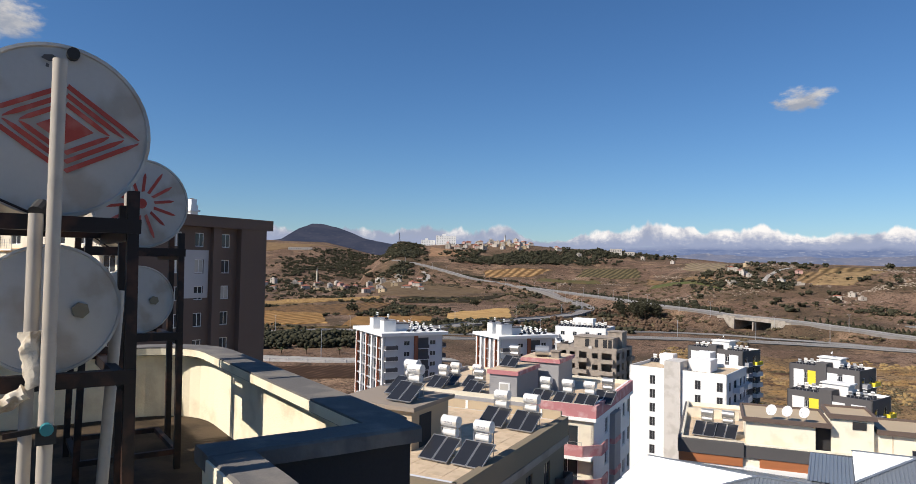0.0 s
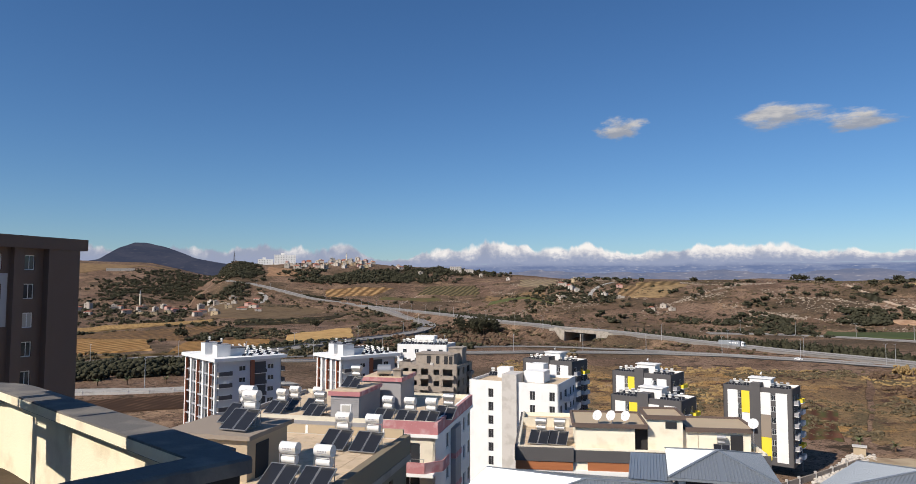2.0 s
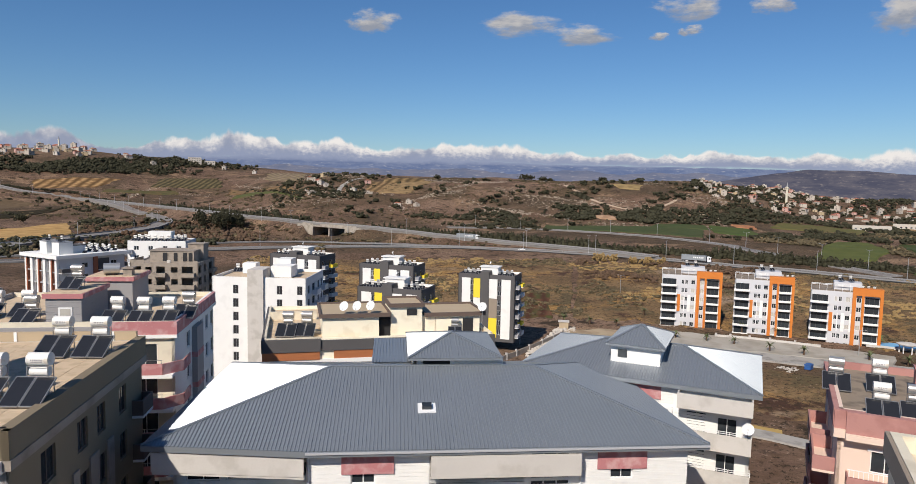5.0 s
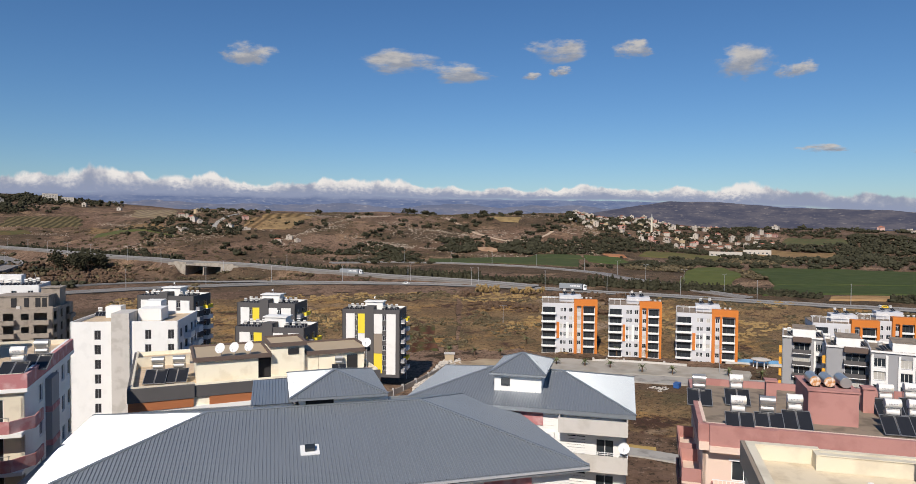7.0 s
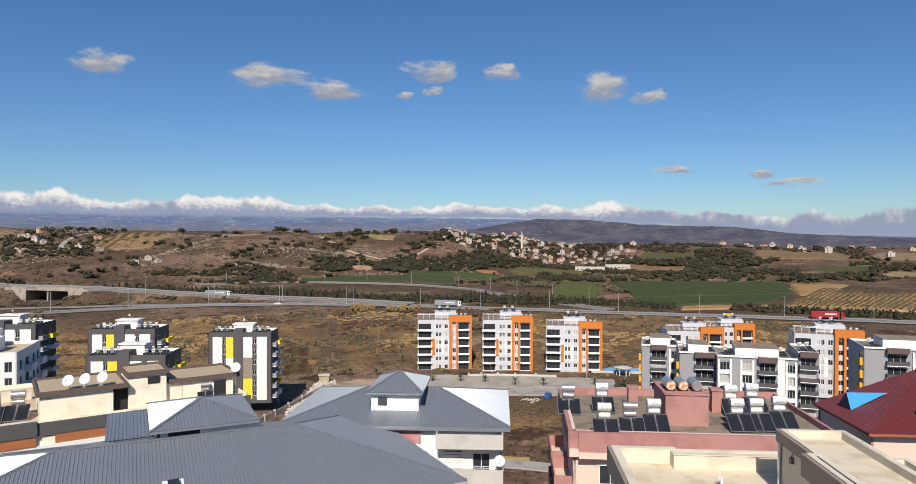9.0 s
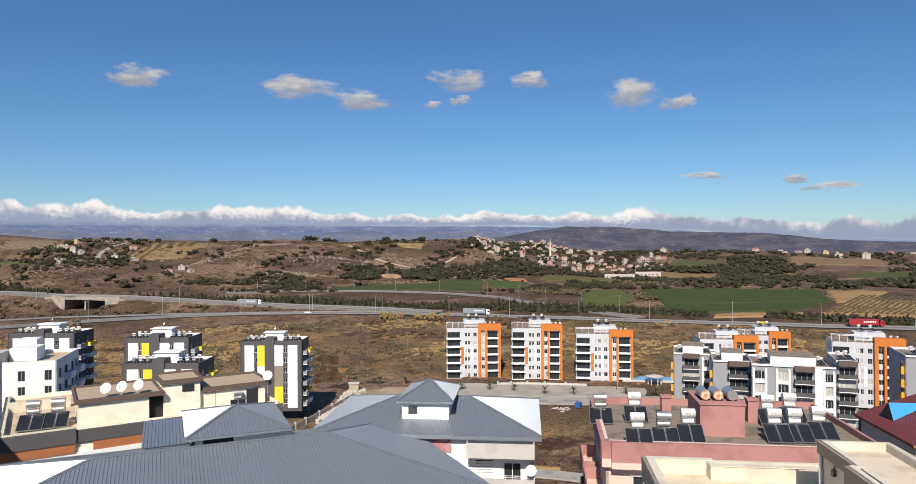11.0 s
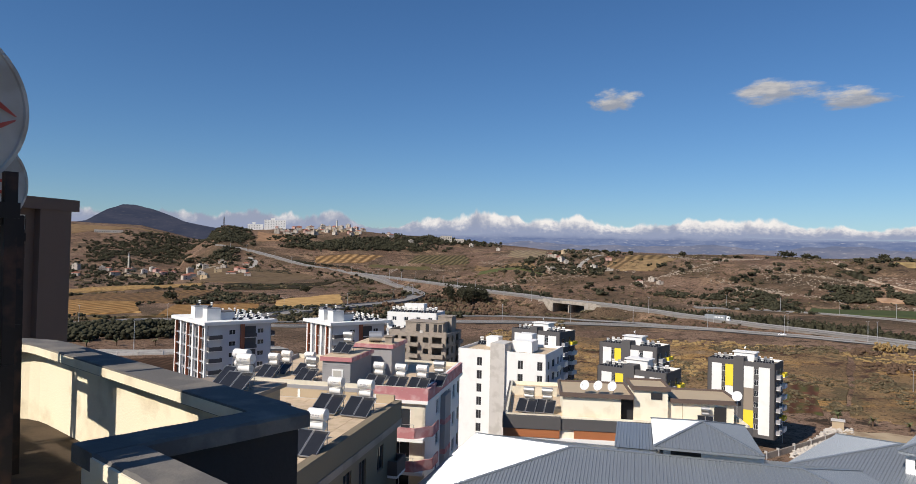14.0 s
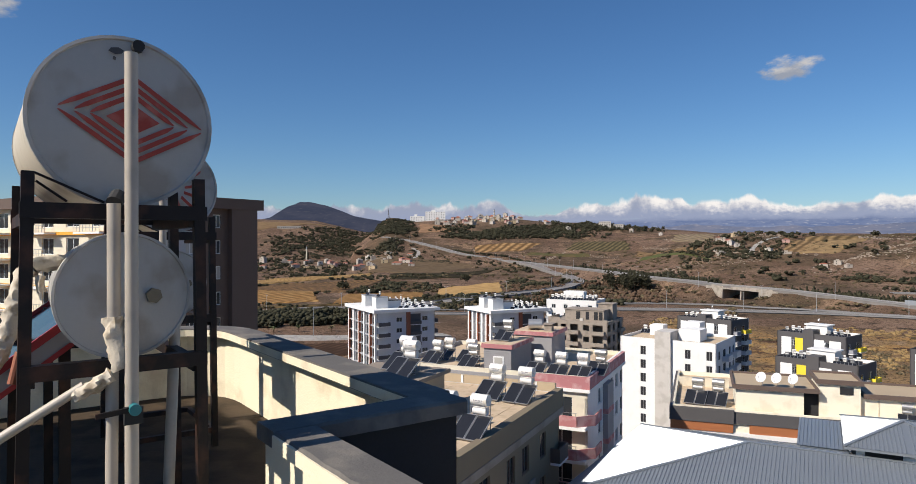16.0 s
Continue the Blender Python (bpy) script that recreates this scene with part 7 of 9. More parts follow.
def grey_white_flats(corner, phi, wide, deep, top, label, bays, amber=True, attic=True):
    """Grey and white flats with dark balconies and amber corners; bays: (from, to, kind) along the front."""
    b = Block("apartment_building", corner, phi, wide, deep, top, -50.5, label, True, "grey and white flats", "apartment building")
    h = b.high
    s = 3.0
    rows = [h - 1.0 - s * (i + 1) for i in range(int((h - 1.0) / s))]
    holes = []
    for u0, u1, kind in bays:
        for v in rows:
            if kind == "balcony":
                holes.append((u0 + 0.3, v + 0.1, u1 - u0 - 0.6, 2.3))
            elif kind == "window":
                holes.append(((u0 + u1) / 2 - 1.1, v + 0.5, 2.2, 1.9))
    b.wall("front", "mid_grey", holes)
    for u, v, w, hh in holes:
        b.window("front", u, v, w, hh, 2, "window_white", "glass" if random.random() < 0.6 else "curtain")
    for u0, u1, kind in bays:
        if kind == "balcony":
            for v in rows:
                balcony(b, "front", u0, u1, v, 1.3, "dark_grey", 0.95)
            b.add("band", "front", u0, u1, h - 1.2, h, 0, 1.3, "brown_render", "dark roof band")
        elif kind == "window":
            for u in (u0, u1 - 0.45):
                b.add("pilaster", "front", u, u + 0.45, 0, h - 0.9, 0, 0.3, "white_render", "white pilaster")
            for v in rows:
                b.add("spandrel", "front", u0 + 0.45, u1 - 0.45, v - 0.5, v + 0.35, 0, 0.2, "white_render", "white spandrel")
        elif kind == "white":
            b.add("panel", "front", u0, u1, 0, h, 0, 0.15, "white_render", "white panel")
    b.add("cornice", "front", 0, wide, h - 0.35, h + 0.05, 0, 0.35, "white_render", "white roof edge")
    left = [(deep - 4.2, v + 0.1, 2.8, 2.4) for v in rows]
    b.wall("left", "light_grey", left)
    for u, v, w, hh in left:
        b.window("left", u, v, w, hh, 1, "dark_grey")
    if amber:
        for v in rows:
            b.add("frame_panel", "left", deep - 4.6, deep - 1.0, v - 0.5, v + 0.35, 0, 0.7, "amber_render", "amber balcony front")
            b.add("frame_post", "left", deep - 1.0, deep - 0.4, v - 0.5, v + 1.3, 0, 0.7, "amber_render", "amber corner post")
    b.wall("right", "light_grey")
    b.wall("back", "white_render")
    b.roof("roof_screed", 0.5)
    if attic:
        a = part("attic", Build().box(wide * 0.25, wide * 0.8, deep * 0.25, deep * 0.8, h - 0.5, h + 1.5), M["white_render"], b.ob, "white attic storey")
        part("attic_lid", Build().box(wide * 0.24, wide * 0.81, deep * 0.24, deep * 0.81, h + 1.5, h + 1.62), M["roof_screed"], a)
    heaters_on(b, [(wide * 0.08 + 1.2, deep * 0.3), (wide * 0.9 - 0.6, deep * 0.4)], -24, 0.5, size=0.9)
    return b


grey_white_flats((167.4, 89.0), 62, 9.6, 14, -29.0, "grey and white flats with amber balcony corners", ((2.4, 6.6, "balcony"), (7.2, 9.4, "window")))
grey_white_flats((161.2, 75.2), 62, 9.0, 13, -28.6, "grey and white flats with dark balconies and amber corners", ((3.6, 8.4, "balcony"),))
grey_white_flats((161.6, 65.8), 64, 17.9, 15, -28.4, "long grey and white flats with white window frames", ((0.2, 3.4, "window"), (5.3, 8.4, "window"), (9.2, 13.4, "balcony"), (13.5, 15.1, "white"), (15.2, 17.7, "window")), False)
grey_white_flats((169.7, 49.8), 64, 4.4, 13, -26.7, "grey and white flats with brown balconies", ((0.3, 4.2, "balcony"),), False, False)
grey_white_flats((180.7, 38.6), 64, 19.5, 14, -25.6, "grey and white flats with amber balcony corners", ((4.6, 9.2, "balcony"), (10.0, 13, "window"), (14, 18.5, "balcony")))


# brown tower beside the terrace
def brown_tower():
    b = Block("brown_tower", (-31.9, 68.5), -65.8, 16.0, 24, 4.55, -46, "tall dark brown apartment tower with white windows", category="apartment building")
    h, W = b.high, 16.0
    sills = [h - 3.05 - 2.62 * i - 0.0 for i in range(8)]
    cols = [(W - 5.75, 1.0), (W - 8.85, 1.0), (W - 11.4, 1.1)]
    holes = [(u, v, w, 1.35) for u, w in cols for v in sills]
    b.wall("front", "brown_render", holes)
    for u, v, w, hh in holes:
        b.window("front", u, v, w, hh, 1, pane="curtain" if random.random() < 0.3 else "glass")
    # Light grey in place of white puts the facade's shade into these panels.
    for u0, u1, v0, v1 in ((W - 10.3, W - 8.86, h - 8.1, h - 3.4), (W - 7.84, W - 7.3, h - 8.1, h - 3.4), (W - 8.86, W - 7.84, h - 4.32, h - 3.4), (W - 8.86, W - 7.84, h - 6.94, h - 5.7), (W - 8.86, W - 7.84, h - 8.1, h - 7.6 + 0.0)):
        b.add("panel", "front", u0, u1, v0, v1, 0, 0.03, "light_grey", "white wall panel, greyed for the facade's shade")
    b.add("pier", "front", W - 7.1, W - 6.2, 0, h - 0.35, 0, 0.5, "brown_render", "brown facade pier")
    b.add("pier", "front", W - 3.9, W - 0.6, 0, h - 0.35, 0, 0.7, "brown_render", "brown facade pier")
    b.add("cornice", "front", -0.3, W + 0.2, h - 1.1, h, 0, 0.8, "brown_render", "brown roof band")
    b.wall("right", "brown_render")
    b.wall("back", "brown_render")
    ends = [(u, v, 2.2, 1.6) for u in (2.5, 7.0, 11.5, 16.0, 20.4) for v in sills]
    b.wall("left", "pale_cream", ends)
    for u, v, w, hh in ends:
        b.window("left", u, v, w, hh, 1)
    for v in sills:
        b.add("band", "left", 0, 24, v - 0.75, v - 0.45, 0, 0.25, "amber_render", "amber facade stripe")
        for u0 in (1.5, 10.4, 19.6):
            balcony(b, "left", u0, u0 + 4.2, v - 0.5, 1.3, "pale_cream", 1.0, rail=True)
    b.add("cornice", "left", 0, 24, h - 1.1, h, 0, 0.6, "brown_render", "brown roof band")
    b.roof("roof_screed", 0.6)
    c = part("chimney", Build().box(7.4, 8.2, 1.2, 2.1, h - 0.6, h + 1.1).box(7.25, 8.35, 1.05, 2.25, h + 0.45, h + 0.65).box(7.5, 8.1, 1.3, 2.0, h + 1.1, h + 1.7), M["white_render"], b.ob, "white chimney block")
    pots = Build()
    for i in range(4):
        pots.tube((7.6 + 0.13 * i, 1.65, h + 1.7), (7.6 + 0.13 * i, 1.65, h + 1.8), 0.05, n=8)
    part("chimney_pot", pots, M["concrete"], c)
    return b


brown_tower()


# ---- the terrace ----
terrace = thing("roof_terrace", pose(0, 0, 0, 0, 0, -46.4), "roof terrace with cream parapets and dark caps", "terrace", kind="structure")
FLOOR, CAP = -1.42, -0.775
TERRACE = pose(0, 0, 0, 0, 0, -46.4)


def outline(points, radius=0.45, steps=7):
    """A flat line with its second corner rounded."""
    out = [Vector(points[0])]
    for a, b, c in zip(points, points[1:], points[2:]):
        a, b, c = Vector(a), Vector(b), Vector(c)
        p, q = b + (a - b).normalized() * radius, b + (c - b).normalized() * radius
        for i in range(steps + 1):
            t = i / steps
            out.append(p * (1 - t) ** 2 + b * 2 * t * (1 - t) + q * t * t)
    out.append(Vector(points[-1]))
    return out


def wall_along(line, off, thick, z0, z1):
    """An upright wall: its inner side on the line shifted by off to the left, thick to the left."""
    b = Build()
    n = len(line)
    for i, p in enumerate(line):
        way = ((line[min(n - 1, i + 1)] - p).normalized() if i < n - 1 else Vector((0, 0))) + ((p - line[i - 1]).normalized() if i else Vector((0, 0)))
        way.normalize()
        side = Vector((-way.y, way.x))
        for k in (off, off + thick):
            q = p + side * k
            b.points += [(q.x, q.y, z0), (q.x, q.y, z1)]
    for i in range(n - 1):
        a, c = 4 * i, 4 * i + 4
        b.faces += [(a, c, c + 1, a + 1), (a + 3, c + 3, c + 2, a + 2), (a + 1, c + 1, c + 3, a + 3), (a + 2, c + 2, c, a)]
    b.faces += [(0, 1, 3, 2), (4 * n - 4, 4 * n - 2, 4 * n - 1, 4 * n - 3)]
    return b


def worn_slab(x0, x1, y0, y1, z0, z1, step=0.05, wear=0.006):
    """A slab whose upper edges are uneven and chipped."""
    b = Build()
    along_x = x1 - x0 > y1 - y0
    n = max(2, int((x1 - x0 if along_x else y1 - y0) / step))
    for i in range(n + 1):
        u = i / n
        ring = []
        for k, (s, z) in enumerate(((0, z0), (0, z1 - 0.012), (0.06, z1), (0.94, z1), (1, z1 - 0.012), (1, z0))):
            chip = wear * (noise.noise(Vector((u * n * 0.35, k * 3.1, x0))) + 0.6 * noise.noise(Vector((u * n * 1.1, k * 5.3, y0))))
            side = chip if k < 3 else -chip
            if along_x:
                ring.append((x0 + (x1 - x0) * u, y0 + (y1 - y0) * s + side, z + (chip * 0.5 if 0 < k < 5 else 0)))
            else:
                ring.append((x0 + (x1 - x0) * s + side, y0 + (y1 - y0) * u, z + (chip * 0.5 if 0 < k < 5 else 0)))
        b.points += ring
    for i in range(n):
        for k in range(6):
            a, c = i * 6 + k, i * 6 + (k + 1) % 6
            b.faces.append((a, c, c + 6, a + 6))
    b.faces += [tuple(range(6)), tuple(reversed(range(6 * n, 6 * n + 6)))]
    return b


# far parapet with its rounded corner, in the terrace's own axes
line1 = outline([(-3.03, 1.53), (-6.67, 1.53), (-6.67, -7.0)], 0.55)
line1.reverse()
part("parapet", wall_along(line1, 0.07, 0.15, FLOOR - 0.2, CAP - 0.07), M["parapet_cream"], terrace, "cream rendered parapet")
part("parapet_cap", wall_along(line1, -0.025, 0.25, CAP - 0.075, CAP), M["cap_blue"], terrace, "dark painted parapet cap")
part("parapet_rim", wall_along(line1, -0.03, 0.02, CAP - 0.07, CAP - 0.012), M["parapet_cream"], terrace, "cream edge of the cap")
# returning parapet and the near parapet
part("parapet", Build().box(-3.0, -2.86, 0.9, 1.68, FLOOR - 12, CAP - 0.07), M["outer_shade"], terrace, "outer face of the parapet, coloured dark for its shade")
part("parapet_cap", worn_slab(-3.04, -2.82, 0.7, 1.72, CAP - 0.075, CAP + 0.001), M["cap_blue"], terrace, "dark painted parapet cap")
part("parapet", Build().box(-2.98, 5.0, 0.72, 0.87, FLOOR - 0.2, CAP - 0.07), M["parapet_cream"], terrace, "cream rendered parapet")
part("parapet_cap", worn_slab(-2.817, 5.0, 0.7, 0.9, CAP - 0.075, CAP), M["cap_blue"], terrace, "dark painted parapet cap")
part("parapet_rim", Build().box(-2.817, 5.0, 0.69, 0.71, CAP - 0.07, CAP - 0.012), M["parapet_cream"], terrace, "cream edge of the cap")
part("inner_face", Build().box(-3.03, -3.003, 0.9, 1.5, FLOOR - 0.2, CAP - 0.07), M["parapet_cream"], terrace, "cream inner face of the parapet")
part("outer_wall", Build().box(-2.85, 5.0, 0.875, 0.895, FLOOR - 14, CAP - 0.08), M["outer_shade"], terrace)
part("terrace_floor", Build().box(-6.9, 5, -7, 1.6, FLOOR - 0.3, FLOOR), M["terrace_floor"], terrace, "dusty brown screed floor, toned dark for its shade")
part("house_body", Build().box(-6.85, 5, -7, 0.86, FLOOR - 44, FLOOR - 0.31).box(-6.85, -2.88, 0.86, 1.66, FLOOR - 44, FLOOR - 0.31), M["outer_shade"], terrace)


# unseen blocks behind the camera, added to shade the floor; sun passes between them
hut = thing("stair_hut", TERRACE @ Matrix.Translation((-4.7, -3.9, FLOOR)), "unseen cream hut added behind the camera to shade the terrace floor", "roof hut")
part("shade_wall", Build().box(-1.02, 1.0, -1.3, 1.3, 0, 3.1), M["parapet_cream"], hut)
part("hut_lid", Build().box(-1.02, 1.05, -1.45, 1.35, 3.1, 3.3), M["cap_blue"], hut, "dark flat lid")
blocker = thing("chimney_stack", TERRACE @ Matrix.Translation((-6.2, -3.0, FLOOR)), "unseen cream slab added beside the hut to shade the terrace floor", "chimney")
part("stack", Build().box(-0.4, 0.42, -0.4, 0.4, 0, 3.2), M["parapet_cream"], blocker)
part("shade_block_cap", Build().box(-0.45, 0.42, -0.45, 0.45, 3.2, 3.3), M["cap_blue"], blocker)


# water tanks on iron stands
def tank_stand(e0, n0, z_top, r_top, z_low, r_low, long, label, pattern):
    """A stand with a large tank above a smaller one; the tanks' round ends face along the terrace's e axis."""
    m = TERRACE @ Matrix.Translation((e0, n0, FLOOR))
    st = thing("tank_stand", m, label, "stand", "tank stands")
    f0 = lambda z: z - FLOOR
    back = -long * 0.78
    for e, n in ((0.0, 0.262), (0.0, -0.305), (back, 0.34), (back, -0.305)):
        part("leg", Build().beam((e, n + (0.02 if n > 0 else -0.03), 0), (e, n, f0(z_top) - r_top + 0.11), 0.04, 0.04), M["iron"], st)
    for z in (f0(z_top) - r_top - 0.025, f0(z_low) - r_low - 0.025):
        for e in (0.0, back):
            part("crossbar", Build().beam((e, -0.33, z), (e, 0.29, z), 0.05, 0.055), M["iron"], st)
        for n in (-0.305, 0.262):
            part("side_rail", Build().beam((back, n, z - 0.03), (0.0, n, z - 0.03), 0.04, 0.045), M["iron"], st)
    for x, n0_, z0_, n1_, z1_ in ((0.012, -0.285, 0.275, -0.07, 0.178), (-0.03, -0.28, 0.25, -0.185, 0.18)):
        part("cradle_rod", Build().tube((x, n0_, f0(z0_ + z_top - 0.485)), (x, n1_, f0(z1_ + z_top - 0.485)), 0.005, n=6), M["iron"], st)
    for n in (-0.32, 0.275):
        part("foot_rail", Build().beam((back, n, 0.12), (0.0, n, 0.12), 0.035, 0.035), M["iron"], st)
    for e in (0.0, back):
        part("foot_rail", Build().beam((e, -0.33, 0.12), (e, 0.28, 0.12), 0.035, 0.035), M["iron"], st)

    def tank(name, z, r, length, shell, note, back_size=1.0):
        t = thing(name, TERRACE @ Matrix.Translation((e0 - 0.02, n0, z)), note, "water tank", "terrace tanks")
        part("shell", Build().tube((-length, 0, 0), (-0.012, 0, 0), r * back_size, r, n=48, caps=False), M[shell], t, smooth=True)
        lid = Build()
        n = 48
        rings = ((r * 1.012, -0.03), (r * 1.012, 0.004), (r * 0.975, 0.006), (r * 0.96, -0.002), (r * 0.5, 0.006), (0.002, 0.008))
        for rad, x in rings:
            lid.points += [(x, rad * math.cos(2 * math.pi * i / n), rad * math.sin(2 * math.pi * i / n)) for i in range(n)]
        for j in range(len(rings) - 1):
            lid.faces += [(j * n + i, j * n + (i + 1) % n, (j + 1) * n + (i + 1) % n, (j + 1) * n + i) for i in range(n)]
        part("tank_end", lid, M["drum_white"], t, "round white tank end", smooth=True)
        part("end_seam", Build().tube((-0.042, 0, 0), (-0.03, 0, 0), r * 1.006, n=48, caps=False), M["dark_grey"], t, "dark seam round the tank")
        part("tank_back", Build().tube((-length - 0.02, 0, 0), (-length, 0, 0), r * 1.01 * back_size, n=32), M["drum_white"], t)
        return t

    hot = tank("hot_water_tank", z_top, r_top, long, "drum_cream", "large white hot water tank with a red painted pattern")
    cold = tank("cold_water_tank", z_low, r_low, long * 0.45, "drum_white", "smaller white cold water tank on an iron stand", 0.9)
    bolt = Build().tube((0.004, 0.1, -0.005), (0.026, 0.1, -0.005), 0.03, n=6)
    part("bolt", bolt, M["brass"], cold, "brass hexagon plug")
    pattern(hot, r_top)
    return st, hot, cold


def stroke(hot, a, b, wide):
    """A painted stroke on the tank's end, in its own plane (across, up)."""
    a, b = Vector(a), Vector(b)
    way = (b - a).normalized()
    side = Vector((-way.y, way.x)) * wide / 2
    build = Build()
    ends = [a - side, a + (b - a) * 0.82 - side, b - side * 0.3, b + side * 0.3 + way * 0.006, a + (b - a) * 0.8 + side, a + side - way * 0.006]
    build.poly(*((0.0125, p.x, p.y) for p in ends))
    part("painted_stroke", build, M["red_paint"], hot, "red painted stroke")


def diamonds(hot, r):
    """Nested lozenges with open corners."""
    cx, cy = 0.03, 0.008
    lean = 0.02
    for i, k in enumerate((0.255, 0.2, 0.147)):
        up = k * 0.62
        tips = [Vector((cx - k, cy + k * 0.09)), Vector((cx, cy + up)), Vector((cx + k, cy - k * 0.09)), Vector((cx, cy - up))]
        for p, q in zip(tips, tips[1:] + tips[:1]):
            if abs(p.y - cy) < abs(q.y - cy):
                p, q = q, p
            stroke(hot, p + (q - p) * 0.02, q - (q - p) * 0.05, 0.0175)
    b = Build()
    k = 0.092
    b.poly((0.0125, cx - k, cy + 0.005), (0.0125, cx, cy - k * 0.62), (0.0125, cx + k, cy - 0.005), (0.0125, cx, cy + k * 0.62))
    part("painted_lozenge", b, M["red_paint"], hot, "red painted lozenge")
    smudge = Build()
    smudge.poly((0.0125, -0.055, 0.255), (0.0125, -0.03, 0.245), (0.0125, -0.01, 0.25), (0.0125, 0.0, 0.262), (0.0125, -0.02, 0.272), (0.0125, -0.045, 0.268))
    smudge.poly((0.0125, -0.04, 0.225), (0.0125, -0.03, 0.222), (0.0125, -0.028, 0.235), (0.0125, -0.038, 0.238))
    part("paint_smudge", smudge, M["dark_grey"], hot, "dark paint smudge")
    part("end_port", Build().tube((0.0, 0.045, r * 0.9), (0.035, 0.045, r * 0.9), 0.022, n=12), M["rubber"], hot, "black rubber port")
    part("end_port", Build().tube((0.0, -0.03, -r * 0.93), (0.04, -0.03, -r * 0.93), 0.024, n=12), M["rubber"], hot, "black rubber port")


def rays(hot, r):
    """A sun: a middle spot with rays round it."""
    for i in range(14):
        a = 2 * math.pi * (i + 0.3) / 14
        d = Vector((math.cos(a), math.sin(a)))
        stroke(hot, d * 0.085, d * (0.205 + 0.02 * (i % 3)), 0.02)
    b = Build()
    b.poly(*((0.0125, 0.035 * math.cos(2 * math.pi * i / 14), 0.035 * math.sin(2 * math.pi * i / 14)) for i in range(14)))
    part("painted_spot", b, M["red_paint"], hot, "red painted spot")


tank_stand(-2.8, 0.125, 0.485, 0.315, -0.165, 0.233, 1.0, "dark iron stand carrying two white water tanks", diamonds)
tank_stand(-4.95, 0.765, 0.405, 0.303, -0.25, 0.229, 0.9, "dark iron stand carrying two white water tanks", rays)


# pipes beside the first stand
def pipe_thing(name, label, pieces, mat="pvc", category="pipe"):
    ob = thing(name, TERRACE.copy(), label, category, "terrace pipes")
    for i, (a, b, r) in enumerate(pieces):
        part("pipe_length", Build().tube(a, b, r, n=16), M[mat], ob, smooth=True)
    return ob


up = pipe_thing("vent_pipe", "tall white plastic vent pipe standing on the terrace", [((-2.64, 0.12, -0.27), (-2.64, 0.12, 0.7), 0.0225), ((-2.64, 0.12, FLOOR), (-2.64, 0.12, -0.27), 0.0235)])
part("valve", Build().box(-2.62, -2.6, 0.09, 0.15, -0.6, -0.54), M["rubber"], up)
part("valve_knob", Build().tube((-2.6, 0.12, -0.545), (-2.57, 0.12, -0.545), 0.02, n=12), M["valve_teal"], up, "teal valve knob")
part("valve_lever", Build().beam((-2.59, -0.0, -0.555), (-2.59, 0.11, -0.545), 0.012, 0.018), M["iron"], up)
side_pipe = pipe_thing("down_pipe", "pale plastic water pipe with foam wrapping", [((-2.68, 0.07, 0.17), (-2.68, 0.07, -0.25), 0.023), ((-2.68, 0.07, -0.25), (-2.66, 0.1, -0.34), 0.022)])
part("elbow", Build().tube((-2.68, 0.07, 0.17), (-2.72, 0.09, 0.2), 0.028, n=12), M["rubber"], side_pipe)


def lumpy(path, radius, n=14):
    """A crumpled sleeve along a line of points."""
    b = Build()
    points = path_points([Vector(p) for p in path], 0.012)
    for i, p in enumerate(points):
        way = (points[min(i + 1, len(points) - 1)] - points[max(i - 1, 0)]).normalized()
        u = way.orthogonal().normalized()
        v = way.cross(u)
        for k in range(n):
            a = 2 * math.pi * k / n
            r = radius * (1 + 0.55 * noise.noise(Vector((p.z * 40 + math.cos(a) * 1.4, p.y * 40 + math.sin(a) * 1.4, p.x * 40))))
            b.points.append(tuple(p + (u * math.cos(a) + v * math.sin(a)) * r))
    m = len(points)
    b.faces += [(i * n + k, i * n + (k + 1) % n, (i + 1) * n + (k + 1) % n, (i + 1) * n + k) for i in range(m - 1) for k in range(n)]
    b.faces += [tuple(reversed(range(n))), tuple(range((m - 1) * n, m * n))]
    return b


wrap = lumpy([(-2.68, 0.07, -0.23), (-2.675, 0.075, -0.3), (-2.67, 0.085, -0.37), (-2.665, 0.1, -0.41)], 0.034)
part("foam_flap", lumpy([(-2.665, 0.06, -0.43), (-2.68, 0.0, -0.47), (-2.7, -0.05, -0.5)], 0.024), M["foam"], side_pipe, "torn yellowish foam wrapping", smooth=True)
part("foam_wrap", wrap, M["foam"], side_pipe, "torn yellowish foam wrapping", smooth=True)
pipe_thing("waste_pipe", "white plastic pipe running down across the stand", [((-2.7, -0.02, -0.465), (-2.75, -0.27, -0.625), 0.017), ((-2.75, -0.27, -0.625), (-2.84, -0.7, -0.9), 0.017)])
pipe_thing("waste_pipe", "white plastic pipe leaning between the stands", [((-3.3, 0.42, -0.12), (-3.15, 0.34, -1.32), 0.024), ((-3.15, 0.34, -1.32), (-2.95, 0.15, -1.36), 0.026), ((-4.6, 0.63, 0.0), (-4.6, 0.63, 0.53), 0.022)])
foam = thing("foam_pipe", TERRACE.copy(), "thick foam-wrapped pipe beside the tank stand", "pipe", "terrace pipes")
